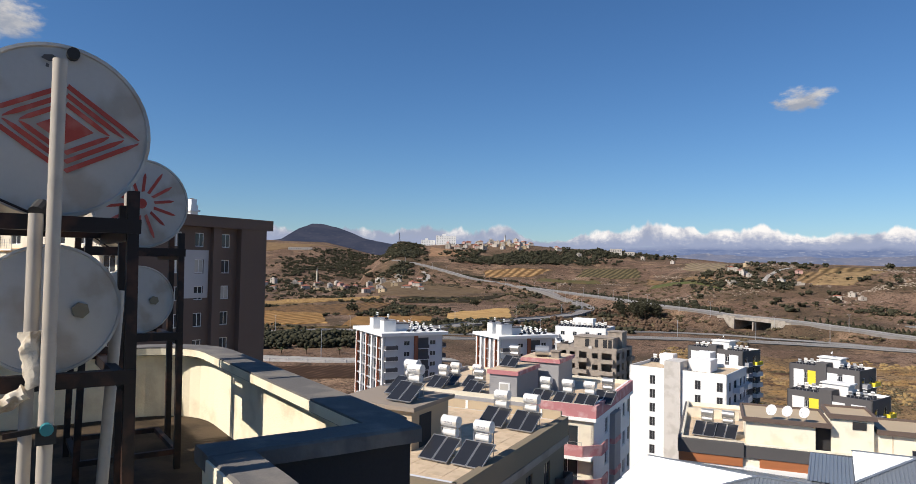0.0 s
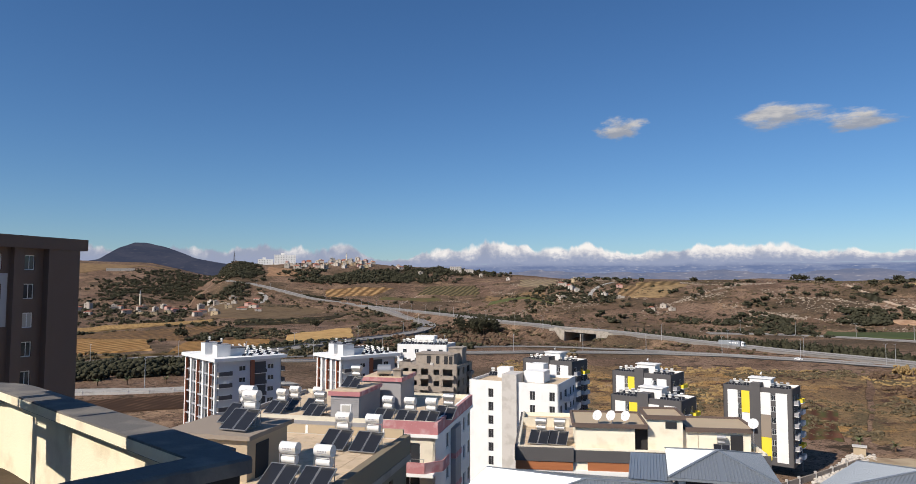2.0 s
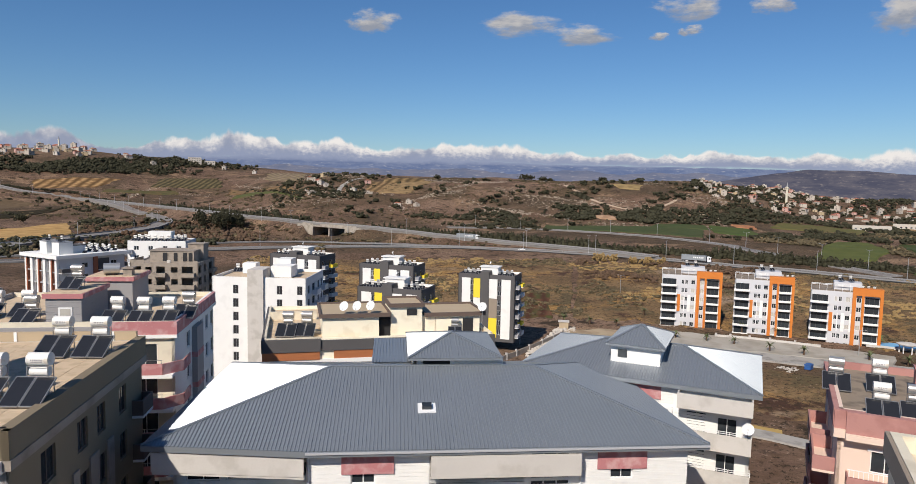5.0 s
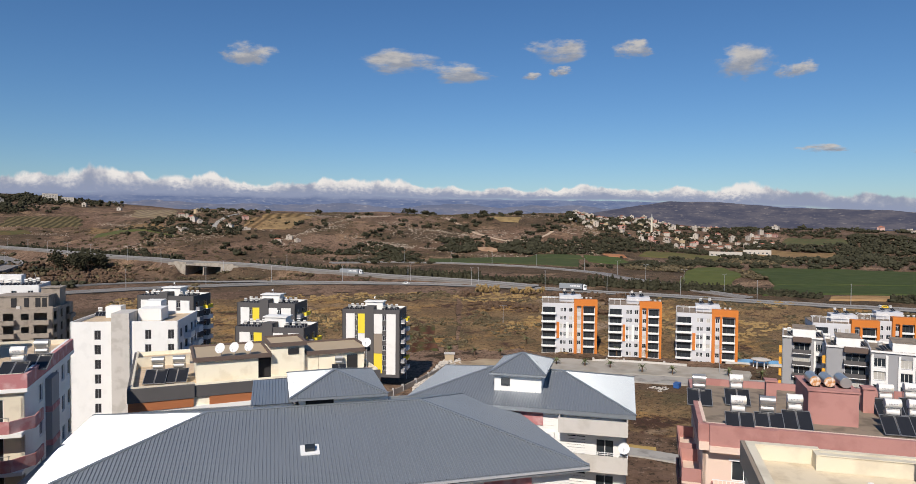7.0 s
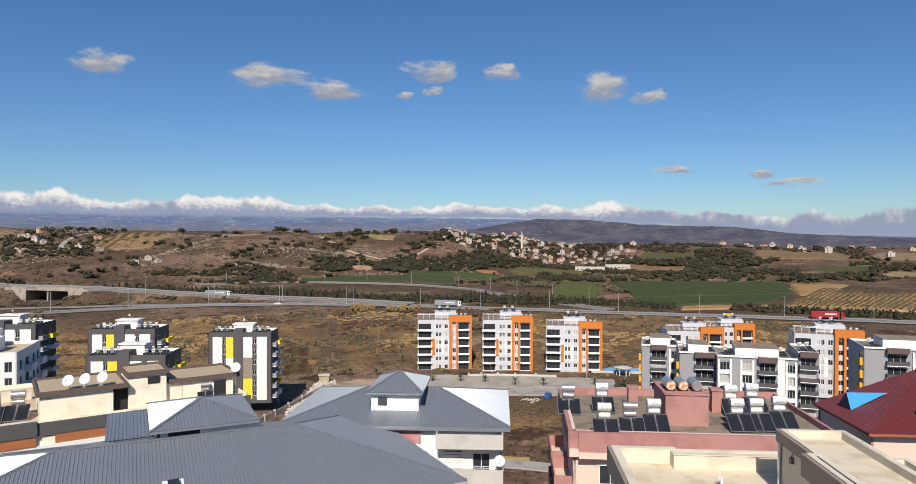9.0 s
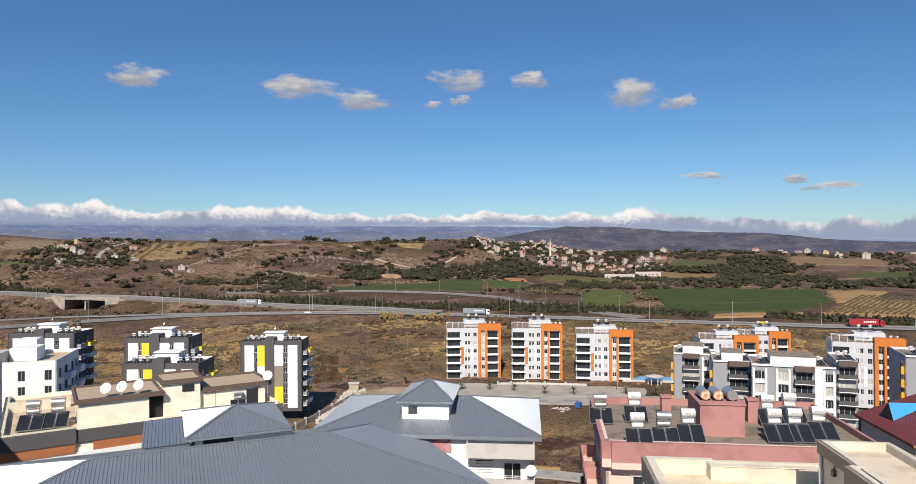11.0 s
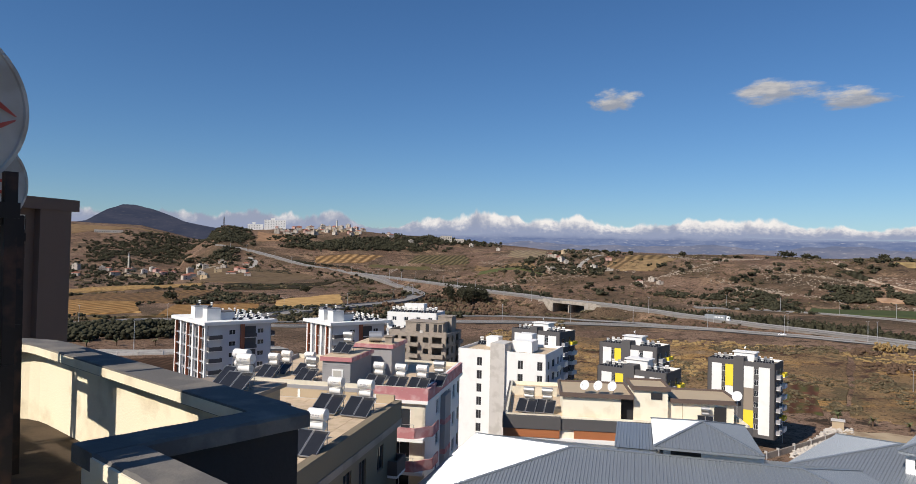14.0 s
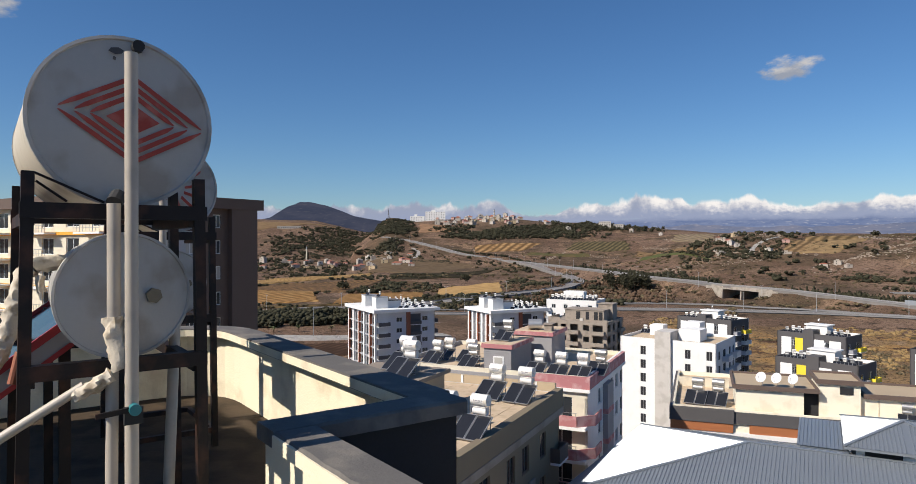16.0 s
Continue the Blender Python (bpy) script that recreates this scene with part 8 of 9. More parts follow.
part("foam_sleeve", lumpy([(-3.0, -0.05, -0.041), (-3.0, -0.11, -0.043), (-3.0, -0.155, -0.055), (-3.0, -0.188, -0.108), (-3.0, -0.211, -0.214), (-3.0, -0.247, -0.34), (-3.0, -0.308, -0.481), (-3.0, -0.42, -0.75)], 0.03), M["foam"], foam, smooth=True)
part("foam_joint", lumpy([(-2.98, -0.13, -0.09), (-2.98, -0.135, -0.12), (-2.98, -0.125, -0.15)], 0.016), M["foam"], foam, "torn end of the foam", smooth=True)
part("pipe_end", Build().tube((-2.92, -0.2, -0.36), (-2.9, -0.225, -0.47), 0.014, n=10), M["rust_red"], foam, "rusty pipe stub")
pipe_thing("floor_pipe", "white plastic pipe lying low between the stands", [((-2.69, 0.065, -0.42), (-2.69, 0.06, FLOOR), 0.021), ((-2.72, 0.0, FLOOR + 0.06), (-3.3, 0.36, FLOOR + 0.07), 0.02), ((-3.3, 0.36, FLOOR + 0.05), (-3.32, 0.37, FLOOR + 0.2), 0.026)])

# a collector beside the stand, with red rims
col = thing("solar_collector", TERRACE @ Matrix.Translation((-3.5, -0.32, FLOOR)), "dark solar collector with red rims leaning beside the stand", "solar collector")
q = [Vector((-0.5, -0.9, 0.25)), Vector((0.4, -0.9, 0.25)), Vector((0.4, 0.3, 1.15)), Vector((-0.5, 0.3, 1.15))]
g = Build()
g.poly(*q)
g.poly(*(p - Vector((0, 0, 0.05)) for p in reversed(q)))
part("collector_glass", g, M["panel_glass"], col)
for a, b in zip(q, q[1:] + q[:1]):
    part("rim", Build().beam(a, b, 0.02, 0.03), M["truck_red"], col, "red metal rim")
    low = Vector((0, 0, -0.1))
    part("rim", Build().beam(a + low, b + low, 0.018, 0.02), M["truck_red"], col, "red metal rim")
    part("side_sheet", Build().beam(a + low / 2, b + low / 2, 0.008, 0.07), M["mid_grey"], col, "grey sheet side")
for x in (-0.45, 0.35):
    part("leg", Build().beam((x, 0.28, 0), (x, 0.28, 1.13), 0.04, 0.04), M["iron"], col)
    part("leg", Build().beam((x, -0.88, 0), (x, -0.88, 0.25), 0.04, 0.04), M["iron"], col)


# ---- plants ----
def ico(level):
    """An icosahedron's points and triangles, split level times, on the unit sphere."""
    bm = bmesh.new()
    bmesh.ops.create_icosphere(bm, subdivisions=level, radius=1.0)
    v = np.array([p.co[:] for p in bm.verts])
    f = np.array([[q.index for q in p.verts] for p in bm.faces])
    bm.free()
    return v, f


ICO = {1: ico(1), 2: ico(2)}
rng = np.random.default_rng(7)


def foliage(name, clumps, mat, label, level=1, category="shrubs", kind="stuff", parent=None):
    """Ragged leaf clumps joined in one mesh; clumps: rows of x, y, z, radius, flattening."""
    v, f = ICO[level]
    clumps = np.array(clumps, float)
    n = len(clumps)
    jitter = 1 + rng.uniform(-0.38, 0.38, (n, len(v)))
    turn = rng.uniform(0, 2 * np.pi, n)
    p = v[None] * jitter[..., None] * clumps[:, 3, None, None]
    c, s = np.cos(turn)[:, None], np.sin(turn)[:, None]
    q = np.stack([p[..., 0] * c - p[..., 1] * s, p[..., 0] * s + p[..., 1] * c, p[..., 2] * clumps[:, 4, None]], -1) + clumps[:, None, :3]
    faces = (f[None] + (np.arange(n) * len(v))[:, None, None]).reshape(-1, 3)
    data = bpy.data.meshes.new(name)
    q = q.reshape(-1, 3)
    data.vertices.add(len(q))
    data.vertices.foreach_set("co", q.ravel())
    data.loops.add(faces.size)
    data.loops.foreach_set("vertex_index", faces.ravel().astype(np.int32))
    data.polygons.add(len(faces))
    data.polygons.foreach_set("loop_start", np.arange(0, faces.size, 3, dtype=np.int32))
    data.update(calc_edges=True)
    data.materials.append(M[mat])
    ob = new(name, data)
    ob.parent = parent
    return tagged(ob, label, category, kind=kind) if parent is None else ob


def bush(x, y, high, wide, rows, count=4):
    """Adds the clumps of one bush that stands on the land."""
    z = land(x, y)
    for _ in range(2 * count):
        a, d = rng.uniform(0, 2 * np.pi), wide * 0.5 * math.sqrt(rng.uniform())
        k = rng.uniform(0.13, 0.27)
        rows.append((x + d * math.cos(a), y + d * math.sin(a), z + high * rng.uniform(0.15, 0.72), max(0.3, wide * k), rng.uniform(0.6, 1.0) * min(1.6, high / max(wide, 0.1)) if high > wide else rng.uniform(0.55, 0.9)))


def within(x, y, corners):
    """Whether a place lies inside a four-cornered plot."""
    turns = [(q[0] - p[0]) * (y - p[1]) - (q[1] - p[1]) * (x - p[0]) for p, q in zip(corners, corners[1:] + corners[:1])]
    return all(t >= 0 for t in turns) or all(t <= 0 for t in turns)


def scatter(name, mat, label, count, az, r, high, wide, mask=None, clump=4, level=1):
    rows, tries = [], 0
    made = 0
    while made < count and tries < count * 30:
        tries += 1
        a, d = rng.uniform(*az), math.sqrt(rng.uniform(r[0] ** 2, r[1] ** 2))
        x, y = polar(a, d)
        if mask and not mask(x, y, a, d):
            continue
        if near_embank(x, y)[0] < 12 or any(within(x, y, c) for c in CLEARINGS):
            continue
        k = rng.uniform(0.6, 1.4)
        bush(x, y, high * k, wide * k * rng.uniform(0.8, 1.3), rows, clump)
        made += 1
    return foliage(name, rows, mat, label, level)


def row_of(name, mat, label, line, count, off, high, wide, spread=2.0, clump=5):
    rows = []
    for i in range(count):
        p = line[int(rng.uniform(0, len(line) - 1))]
        q = line[min(len(line) - 1, line.index(p) + 1)]
        way = (q - p).normalized() if (q - p).length else Vector((1, 0))
        s = p + (q - p) * rng.uniform() + Vector((way.y, -way.x)) * (off + rng.normal() * spread)
        k = rng.uniform(0.7, 1.25)
        bush(s.x, s.y, high * k, wide * k, rows, clump)
    return foliage(name, rows, mat, label)


def patchy(scale, level, seed):
    return lambda x, y, a, d: noise.noise(Vector((x * scale, y * scale, seed))) > level


def thicket(name, label, count, az, el, high, wide, mask=None, clump=5, mat="leaf_dark"):
    """Trees on a slope that is looked at from the terrace: spread evenly over bearings and elevations."""
    rows, made, tries = [], 0, 0
    while made < count and tries < count * 8:
        tries += 1
        a = rng.uniform(*az) + rng.normal() * 0.12 * abs(az[1] - az[0])
        e = rng.uniform(*el) + rng.normal() * 0.12 * abs(el[1] - el[0])
        d = el_r(a, e, 420)
        x, y = polar(a, d)
        if d > 3400 or (mask and not mask(x, y, a, d)) or near_embank(x, y)[0] < 14 or any(within(x, y, c) for c in CLEARINGS):
            continue
        k = rng.uniform(0.6, 1.4)
        bush(x, y, high * k, wide * k * rng.uniform(0.8, 1.3), rows, clump)
        made += 1
    return foliage(name, rows, mat, label)


scatter("hill_scrub", "leaf_olive", "low olive-green scrub scattered over stony hills", 2300, (-50, -7), (600, 960), 1.2, 2.2, patchy(0.011, -0.05, 3), 3)
scatter("hill_trees", "leaf_dark", "dark round trees dotted over the hills", 190, (-50, -9), (600, 960), 4.2, 5.4, patchy(0.013, 0.12, 8), 7)
thicket("hill_foot_wood", "dark thickets along the foot of the hills", 330, (-44, -34.8), (-3.05, -1.7), 3.6, 5.0, patchy(0.016, -0.12, 21), 6)
thicket("hill_foot_wood", "dark scrub wood at the foot of the rocky hill", 260, (-34.8, -23), (-3.6, -2.3), 2.8, 4.2, patchy(0.02, 0.0, 22), 5)
scatter("hamlet_trees", "leaf_dark", "dark trees between the hill houses", 70, (-19, -10.5), (730, 900), 4.2, 5.0, None, 6)
thicket("hamlet_hedge", "dark olive hedge below the hill houses", 150, (-17.5, -10.0), (-1.35, -0.75), 2.6, 4.0, None, 5)
thicket("slope_wood", "dark trees on the slope beside the village", 300, (-52, -43), (-2.6, -0.6), 3.6, 4.6, patchy(0.02, 0.0, 12), 5)
thicket("field_edge_wood", "dark trees along the green fields", 240, (-60, -46), (-3.8, -2.8), 3.4, 4.6, patchy(0.02, 0.05, 13), 5)
# Hedge count is raised to darken the valley in place of a cloud's shade.
thicket("valley_hedges", "dark hedges and trees across the valley", 640, (-3, 27), (-5.3, -1.8), 3.0, 4.6, patchy(0.012, 0.05, 31), 5)
thicket("valley_scrub", "brownish scrub across the valley", 650, (-12, 27), (-5.4, -0.9), 1.7, 4.4, patchy(0.01, 0.0, 17), 4, "leaf_olive")
thicket("loop_thicket", "brown thicket inside the road's bend", 300, (-9, 3), (-5.0, -3.6), 2.6, 4.4, patchy(0.02, -0.05, 18), 5, "bark")
thicket("ridge_wood", "dark pine wood along the hospital ridge", 900, (-2.0, 8.6), (0.3, 1.25), 5.0, 6.5, patchy(0.006, -0.3, 2), 4)
thicket("ridge_wood", "dark trees along the ridge", 240, (-9.0, 0.0), (0.9, 1.6), 6.0, 6.5, patchy(0.006, -0.1, 4), 5)
thicket("ridge_wood", "dark woodland on the left slopes", 800, (13.6, 22.5), (-0.9, 0.5), 4.4, 6.5, patchy(0.007, -0.1, 44), 4)
thicket("ridge_wood", "dark woodland on the left hill", 320, (14, 27), (0.5, 1.2), 4.6, 6.5, patchy(0.005, 0.05, 45), 4)
thicket("ridge_wood", "dark wood on the hill beside the hospital", 420, (12.2, 15.6), (0.75, 1.9), 3.6, 5.5, None, 5)
scatter("village_trees", "leaf_dark", "dark trees between the village houses", 1200, (-68, -45), (740, 1150), 3.6, 4.6, patchy(0.014, -0.1, 51), 5)
thicket("village_trees", "dark trees between the valley houses", 420, (12, 27), (-2.4, -0.8), 4.0, 5.2, patchy(0.014, -0.15, 53), 5)
scatter("plain_wood", "leaf_dark", "dark wood behind the green field", 170, (-73.6, -67.0), (770, 850), 3.6, 4.6, None, 5)
thicket("far_plain_trees", "dark orchards and hedges on the far plain", 1000, (-86, -57), (-3.2, -0.75), 4.2, 7.0, patchy(0.007, -0.02, 61), 4)
scatter("field_edge_shrubs", "leaf_olive", "olive shrubs along the field edges", 500, (-84, -50), (440, 760), 2.2, 4.0, patchy(0.014, 0.2, 71), 4)
scatter("meadow_scrub", "leaf_olive", "low brownish scrub in the meadow", 1500, (-76, -8), (250, 395), 0.9, 2.2, patchy(0.03, 0.16, 81), 4)
scatter("meadow_bushes", "bark", "leafless brown bushes in the meadow", 260, (-50, -36), (330, 395), 1.6, 3.0, patchy(0.03, 0.05, 88), 4)
scatter("rowside_wood", "leaf_dark", "dark thicket between town road and motorway", 560, (14, 29), (305, 395), 3.6, 3.6, patchy(0.02, -0.12, 91), 7)


def cypress_row(name, label, ends, count, high, wide, spread):
    """Upright dark trees in a row between two places; high: at its two ends."""
    (a0, r0), (a1, r1) = ends
    rows = []
    for i in range(count):
        u = (i + rng.uniform(-0.4, 0.4)) / count
        x, y = polar(a0 + (a1 - a0) * u, r0 + (r1 - r0) * u + rng.normal() * spread)
        h = (high[0] + (high[1] - high[0]) * u) * rng.uniform(0.65, 1.1)
        z = land(x, y)
        for k in range(7):
            s = k / 6
            rows.append((x + rng.normal() * 0.2, y + rng.normal() * 0.2, z + h * (0.1 + 0.78 * s), wide * (0.62 - 0.42 * s) * rng.uniform(0.8, 1.2), h * 0.2 / max(0.2, wide * 0.5)))
    return foliage(name, rows, "leaf_dark", label)


row_of("roadside_trees", "leaf_dark", "dark row of small trees behind the raised road", [p for p in line_c if -13 < math.degrees(math.atan2(-p.x, p.y)) < -1], 300, -11, 6.0, 3.4, 1.6)
row_of("roadside_trees", "leaf_dark", "dark hedge beside the climbing highway", [p for p in line_c if -1 < math.degrees(math.atan2(-p.x, p.y)) < 9], 220, -12, 3.4, 3.6, 1.5)
cypress_row("roadside_trees", "dark row of cypress behind the raised road", ((-18.6, 515), (-30.0, 480)), 95, (9.5, 7.0), 3.2, 2.0)
cypress_row("roadside_trees", "dark row of cypress between the two roads", ((-29.5, 492), (-38.0, 452)), 70, (7.5, 6.2), 3.0, 3.0)
cypress_row("roadside_trees", "dark row of young cypress beside the motorway", ((-37.8, 450), (-47.0, 434)), 42, (4.4, 5.8), 3.6, 3.0)
cypress_row("roadside_trees", "dark row of cypress beside the motorway", ((-47.0, 436), (-56.0, 424)), 64, (7.5, 5.6), 3.2, 3.5)
cypress_row("roadside_trees", "dark row of young cypress beside the motorway", ((-56.0, 426), (-64.6, 418)), 66, (5.4, 3.4), 2.8, 2.0)
cypress_row("roadside_trees", "dark row of cypress beside the motorway", ((-69.0, 418), (-81.0, 420)), 95, (4.6, 4.6), 3.0, 1.5)
scatter("dry_grass", "reed", "golden dry grass tufts in the meadow", 900, (-76, -8), (285, 392), 0.6, 2.4, patchy(0.022, 0.08, 97), 4)
row_of("roadside_shrubs", "leaf_olive", "shrubs on the motorway verge", line_b, 260, -16, 1.6, 2.6, 5)
row_of("reeds", "reed", "tall golden reeds beside the motorway", [Vector(polar(a, 396)) for a in (-37.5, -38.2, -39.0, -39.4)], 34, 0, 4.6, 2.0, 2.0, 6)
row_of("reeds", "reed", "tall golden reeds beside the motorway", [Vector(polar(a, 392)) for a in (-40.4, -41.2, -42.2, -43.3)], 30, 0, 4.0, 2.0, 2.0, 6)


def vine_rows():
    """Close rows of bare vines running down the ochre field."""
    rows = []
    far, near = [(-75.4 - 0.36 * k, 585 - 1.2 * k) for k in range(40)], [(-73.0 - 0.42 * k, 446 + 0.2 * k) for k in range(40)]
    for f, n in zip(far, near):
        (x0, y0), (x1, y1) = polar(*f), polar(*n)
        for i in range(44):
            u = (i + rng.uniform(-0.2, 0.2)) / 44
            x, y = x0 + (x1 - x0) * u, y0 + (y1 - y0) * u
            rows.append((x, y, land(x, y) + 1.2, rng.uniform(0.7, 1.15), 0.6))
    return foliage("vine_rows", rows, "leaf_olive", "dark vine rows on an ochre field", 1, "vines")


vine_rows()


def tree(x, y, high, wide, mat="leaf_dark", label="tall dark eucalyptus tree with a ragged crown", group="eucalyptus trees"):
    """A tree with a trunk, limbs and a crown of many clumps."""
    z = land(x, y)
    t = thing("tree", pose(x, y, z - 0.3), label, "tree", group)
    part("trunk", Build().tube((0, 0, 0), (0.1, 0.05, high * 0.6), high * 0.028, high * 0.012, 8), M["bark"], t, smooth=True)
    tips = []
    for i in range(5):
        a, d = rng.uniform(0, 2 * np.pi), wide * rng.uniform(0.2, 0.4)
        tip = (d * math.cos(a), d * math.sin(a), high * rng.uniform(0.55, 0.85))
        tips.append(tip)
        part("limb", Build().tube((0.05, 0.02, high * rng.uniform(0.25, 0.45)), tip, high * 0.011, high * 0.004, 6), M["bark"], t)
    rows = []
    for tip in tips + [(0, 0, high * 0.85)]:
        for _ in range(30):
            o = rng.normal(size=3) * np.array([wide * 0.17, wide * 0.17, high * 0.13])
            rows.append((tip[0] + o[0], tip[1] + o[1], max(high * 0.18, tip[2] + o[2]), wide * rng.uniform(0.045, 0.09), rng.uniform(0.7, 1.1)))
    foliage("crown", rows, mat, "", 1, parent=t)
    return t


for i in range(15):
    a, r = rng.uniform(-8.0, -4.5), rng.uniform(545, 575)
    tree(*polar(a, r), rng.uniform(12, 16), rng.uniform(7, 9))
for a, r, h in ((-24.0, 880, 7), (-31.4, 900, 9), (-31.9, 905, 8), (-33, 880, 7), (-38, 890, 7), (-41, 860, 6), (7.4, 640, 7), (17.9, 560, 8), (-45.6, 820, 8)):
    tree(*polar(a, r), h, h * 1.2, "leaf_dark", "dark round tree standing alone on the hill", "lone trees")


def palm(x, y, high, z=None):
    z = land(x, y) if z is None else z
    t = thing("palm_tree", pose(x, y, z - 0.1), "young palm tree on the street verge", "palm tree", "street palms")
    part("trunk", Build().tube((0, 0, 0), (0, 0, high * 0.55), 0.28, 0.2, 8), M["bark"], t)
    for i in range(14):
        a = 2 * math.pi * i / 14 + rng.uniform(-0.2, 0.2)
        lift = rng.uniform(0.5, 1.5)
        b = Build()
        prev = Vector((0, 0, high * 0.5))
        for j in range(1, 5):
            s = j / 4
            q = Vector((math.cos(a) * 1.7 * s, math.sin(a) * 1.7 * s, high * 0.5 + 2.2 * lift * s - 1.7 * s * s))
            side = Vector((-math.sin(a), math.cos(a), 0)) * 0.3
            b.poly(prev - side * (1.1 - s * 0.6), prev + side * (1.1 - s * 0.6), q + side * (0.9 - s * 0.6), q - side * (0.9 - s * 0.6))
            prev = q
        part("frond", b, M["leaf_palm"], t)
    return t


for a, r, h in ((-35.2, 242, 3.4), (-37.4, 241, 3.4), (-39.6, 240, 3.6), (-44.4, 229, 3.4), (-46.8, 229, 3.6), (-48.9, 228, 3.4), (-51.5, 224, 4.4), (-53.9, 224, 4.2), (-58.2, 228, 3.4), (-60.6, 229, 3.4), (-49.4, 246, 5.0), (-51.9, 247, 5.0), (-41.8, 259, 5.2), (-58.8, 249, 4.2),
                (21.5, 291, 3.6), (18.8, 288, 3.6), (23.5, 293, 3.4)):
    palm(*polar(a, r), h)


# ---- stones on the hills ----
LEDGES = [(-27.5, -2.2, -32.0, -2.35), (-31.0, -2.35, -35.0, -2.55), (-31.5, -0.85, -34.5, -0.95), (-34.0, -1.0, -37.5, -1.45), (-21.8, -1.6, -25.0, -0.3), (-24.5, -0.5, -28.0, 0.3), (-23.0, -1.2, -26.5, -0.4), (-28.0, -1.9, -31.5, -2.2), (-10.0, 0.3, -14.0, 0.5), (-9.0, 0.1, -12.5, 0.3), (0.3, -1.48, -1.3, -0.8), (-1.1, -0.82, -4.3, -0.33), (-2.4, -1.2, -5.6, -1.35), (-7.5, -0.5, -10.2, -0.72)]


def stones():
    v, f = [], []
    box_faces = [(0, 1, 2, 3), (4, 7, 6, 5), (0, 4, 5, 1), (1, 5, 6, 2), (2, 6, 7, 3), (3, 7, 4, 0)]
    made = 0
    while made < 4200:
        a, d = rng.uniform(-48, -8), rng.uniform(610, 930)
        x, y = polar(a, d)
        if made % 3 == 0:
            # every third stone lies along a ledge of rock
            a0, e0, a1, e1 = LEDGES[int(rng.integers(0, len(LEDGES)))]
            u = rng.uniform()
            a = a0 + (a1 - a0) * u
            d = el_r(a, e0 + (e1 - e0) * u + rng.normal() * 0.06, 560)
            x, y = polar(a, d)
        elif noise.noise(Vector((x * 0.016, y * 0.016, 14))) < 0.1:
            continue
        z = land(x, y)
        w, l, h = rng.uniform(0.3, 1.5), rng.uniform(0.25, 0.8), rng.uniform(0.2, 0.6)
        t = rng.uniform(0, math.pi)
        c, s = math.cos(t), math.sin(t)
        k = len(v)
        for zz, q in ((-0.3, 1.0), (h, 0.6)):
            for px_, py_ in ((-w, -l), (w, -l), (w, l), (-w, l)):
                px2, py2 = px_ * q * rng.uniform(0.7, 1.2), py_ * q * rng.uniform(0.7, 1.2)
                v.append((x + px2 * c - py2 * s, y + px2 * s + py2 * c, z + zz))
        f += [tuple(k + i for i in (q if n_ else q)) for n_, q in enumerate(box_faces)]
        made += 1
    data = bpy.data.meshes.new("stones")
    data.from_pydata(v, [], f)
    data.materials.append(M["stone"])
    tagged(new("stones", data), "pale limestone blocks lying on the hillside", "stones", kind="stuff")


stones()


# ---- villages ----
def make_house(w, d, h, roof, label, paint="house_wall"):
    t = thing("village_house", Matrix(), label, "house", "village houses")
    part("wall", Build().box(-w / 2, w / 2, -d / 2, d / 2, -3, h), M[paint], t)
    if roof == "hip":
        b = Build()
        o, e = 0.5, h
        A, B_, C, D = (-w / 2 - o, -d / 2 - o, e), (w / 2 + o, -d / 2 - o, e), (w / 2 + o, d / 2 + o, e), (-w / 2 - o, d / 2 + o, e)
        R, S = (-w / 2 + d / 2, 0, e + d * 0.24), (w / 2 - d / 2, 0, e + d * 0.24)
        b.poly(A, B_, S, R), b.poly(C, D, R, S), b.poly(D, A, R), b.poly(B_, C, S), b.poly(D, C, B_, A)
        part("roof", b, M["house_roof"], t, "red-brown hip roof")
    else:
        part("roof", Build().box(-w / 2 - 0.4, w / 2 + 0.4, -d / 2 - 0.4, d / 2 + 0.4, h, h + 0.35), M["village_white" if roof == "white" else "stone"], t, "flat roof slab")
        part("roof_room", Build().box(-w / 4, w / 8, -d / 4, d / 4, h + 0.35, h + 2.4), M["house_wall"], t)
    for i in range(int(h // 2.9)):
        for x in (-w * 0.2,):
            part("window", Build().box(x, x + 1.3, -d / 2 - 0.05, -d / 2, 0.9 + 2.9 * i, 2.3 + 2.9 * i), M["glass"], t)
    return t


HOUSES = [make_house(11, 8, 6.2, "hip", "two-storey village house with a red-brown hip roof"), make_house(10, 9, 6.4, "flat", "two-storey village house with a flat concrete roof"),
          make_house(13, 9, 3.4, "hip", "low village house with a red-brown hip roof"), make_house(9, 8, 9.2, "white", "white three-storey village house with a flat roof"), make_house(14, 8, 3.6, "flat", "low flat-roofed village house"),
          make_house(9, 8, 6.0, "hip", "pink two-storey village house with a hip roof", "house_pink"), make_house(10, 8, 6.2, "flat", "ochre village house with a flat roof", "house_ochre"), make_house(8, 8, 6.0, "white", "small white village house with a flat roof", "village_white")]
used = set()


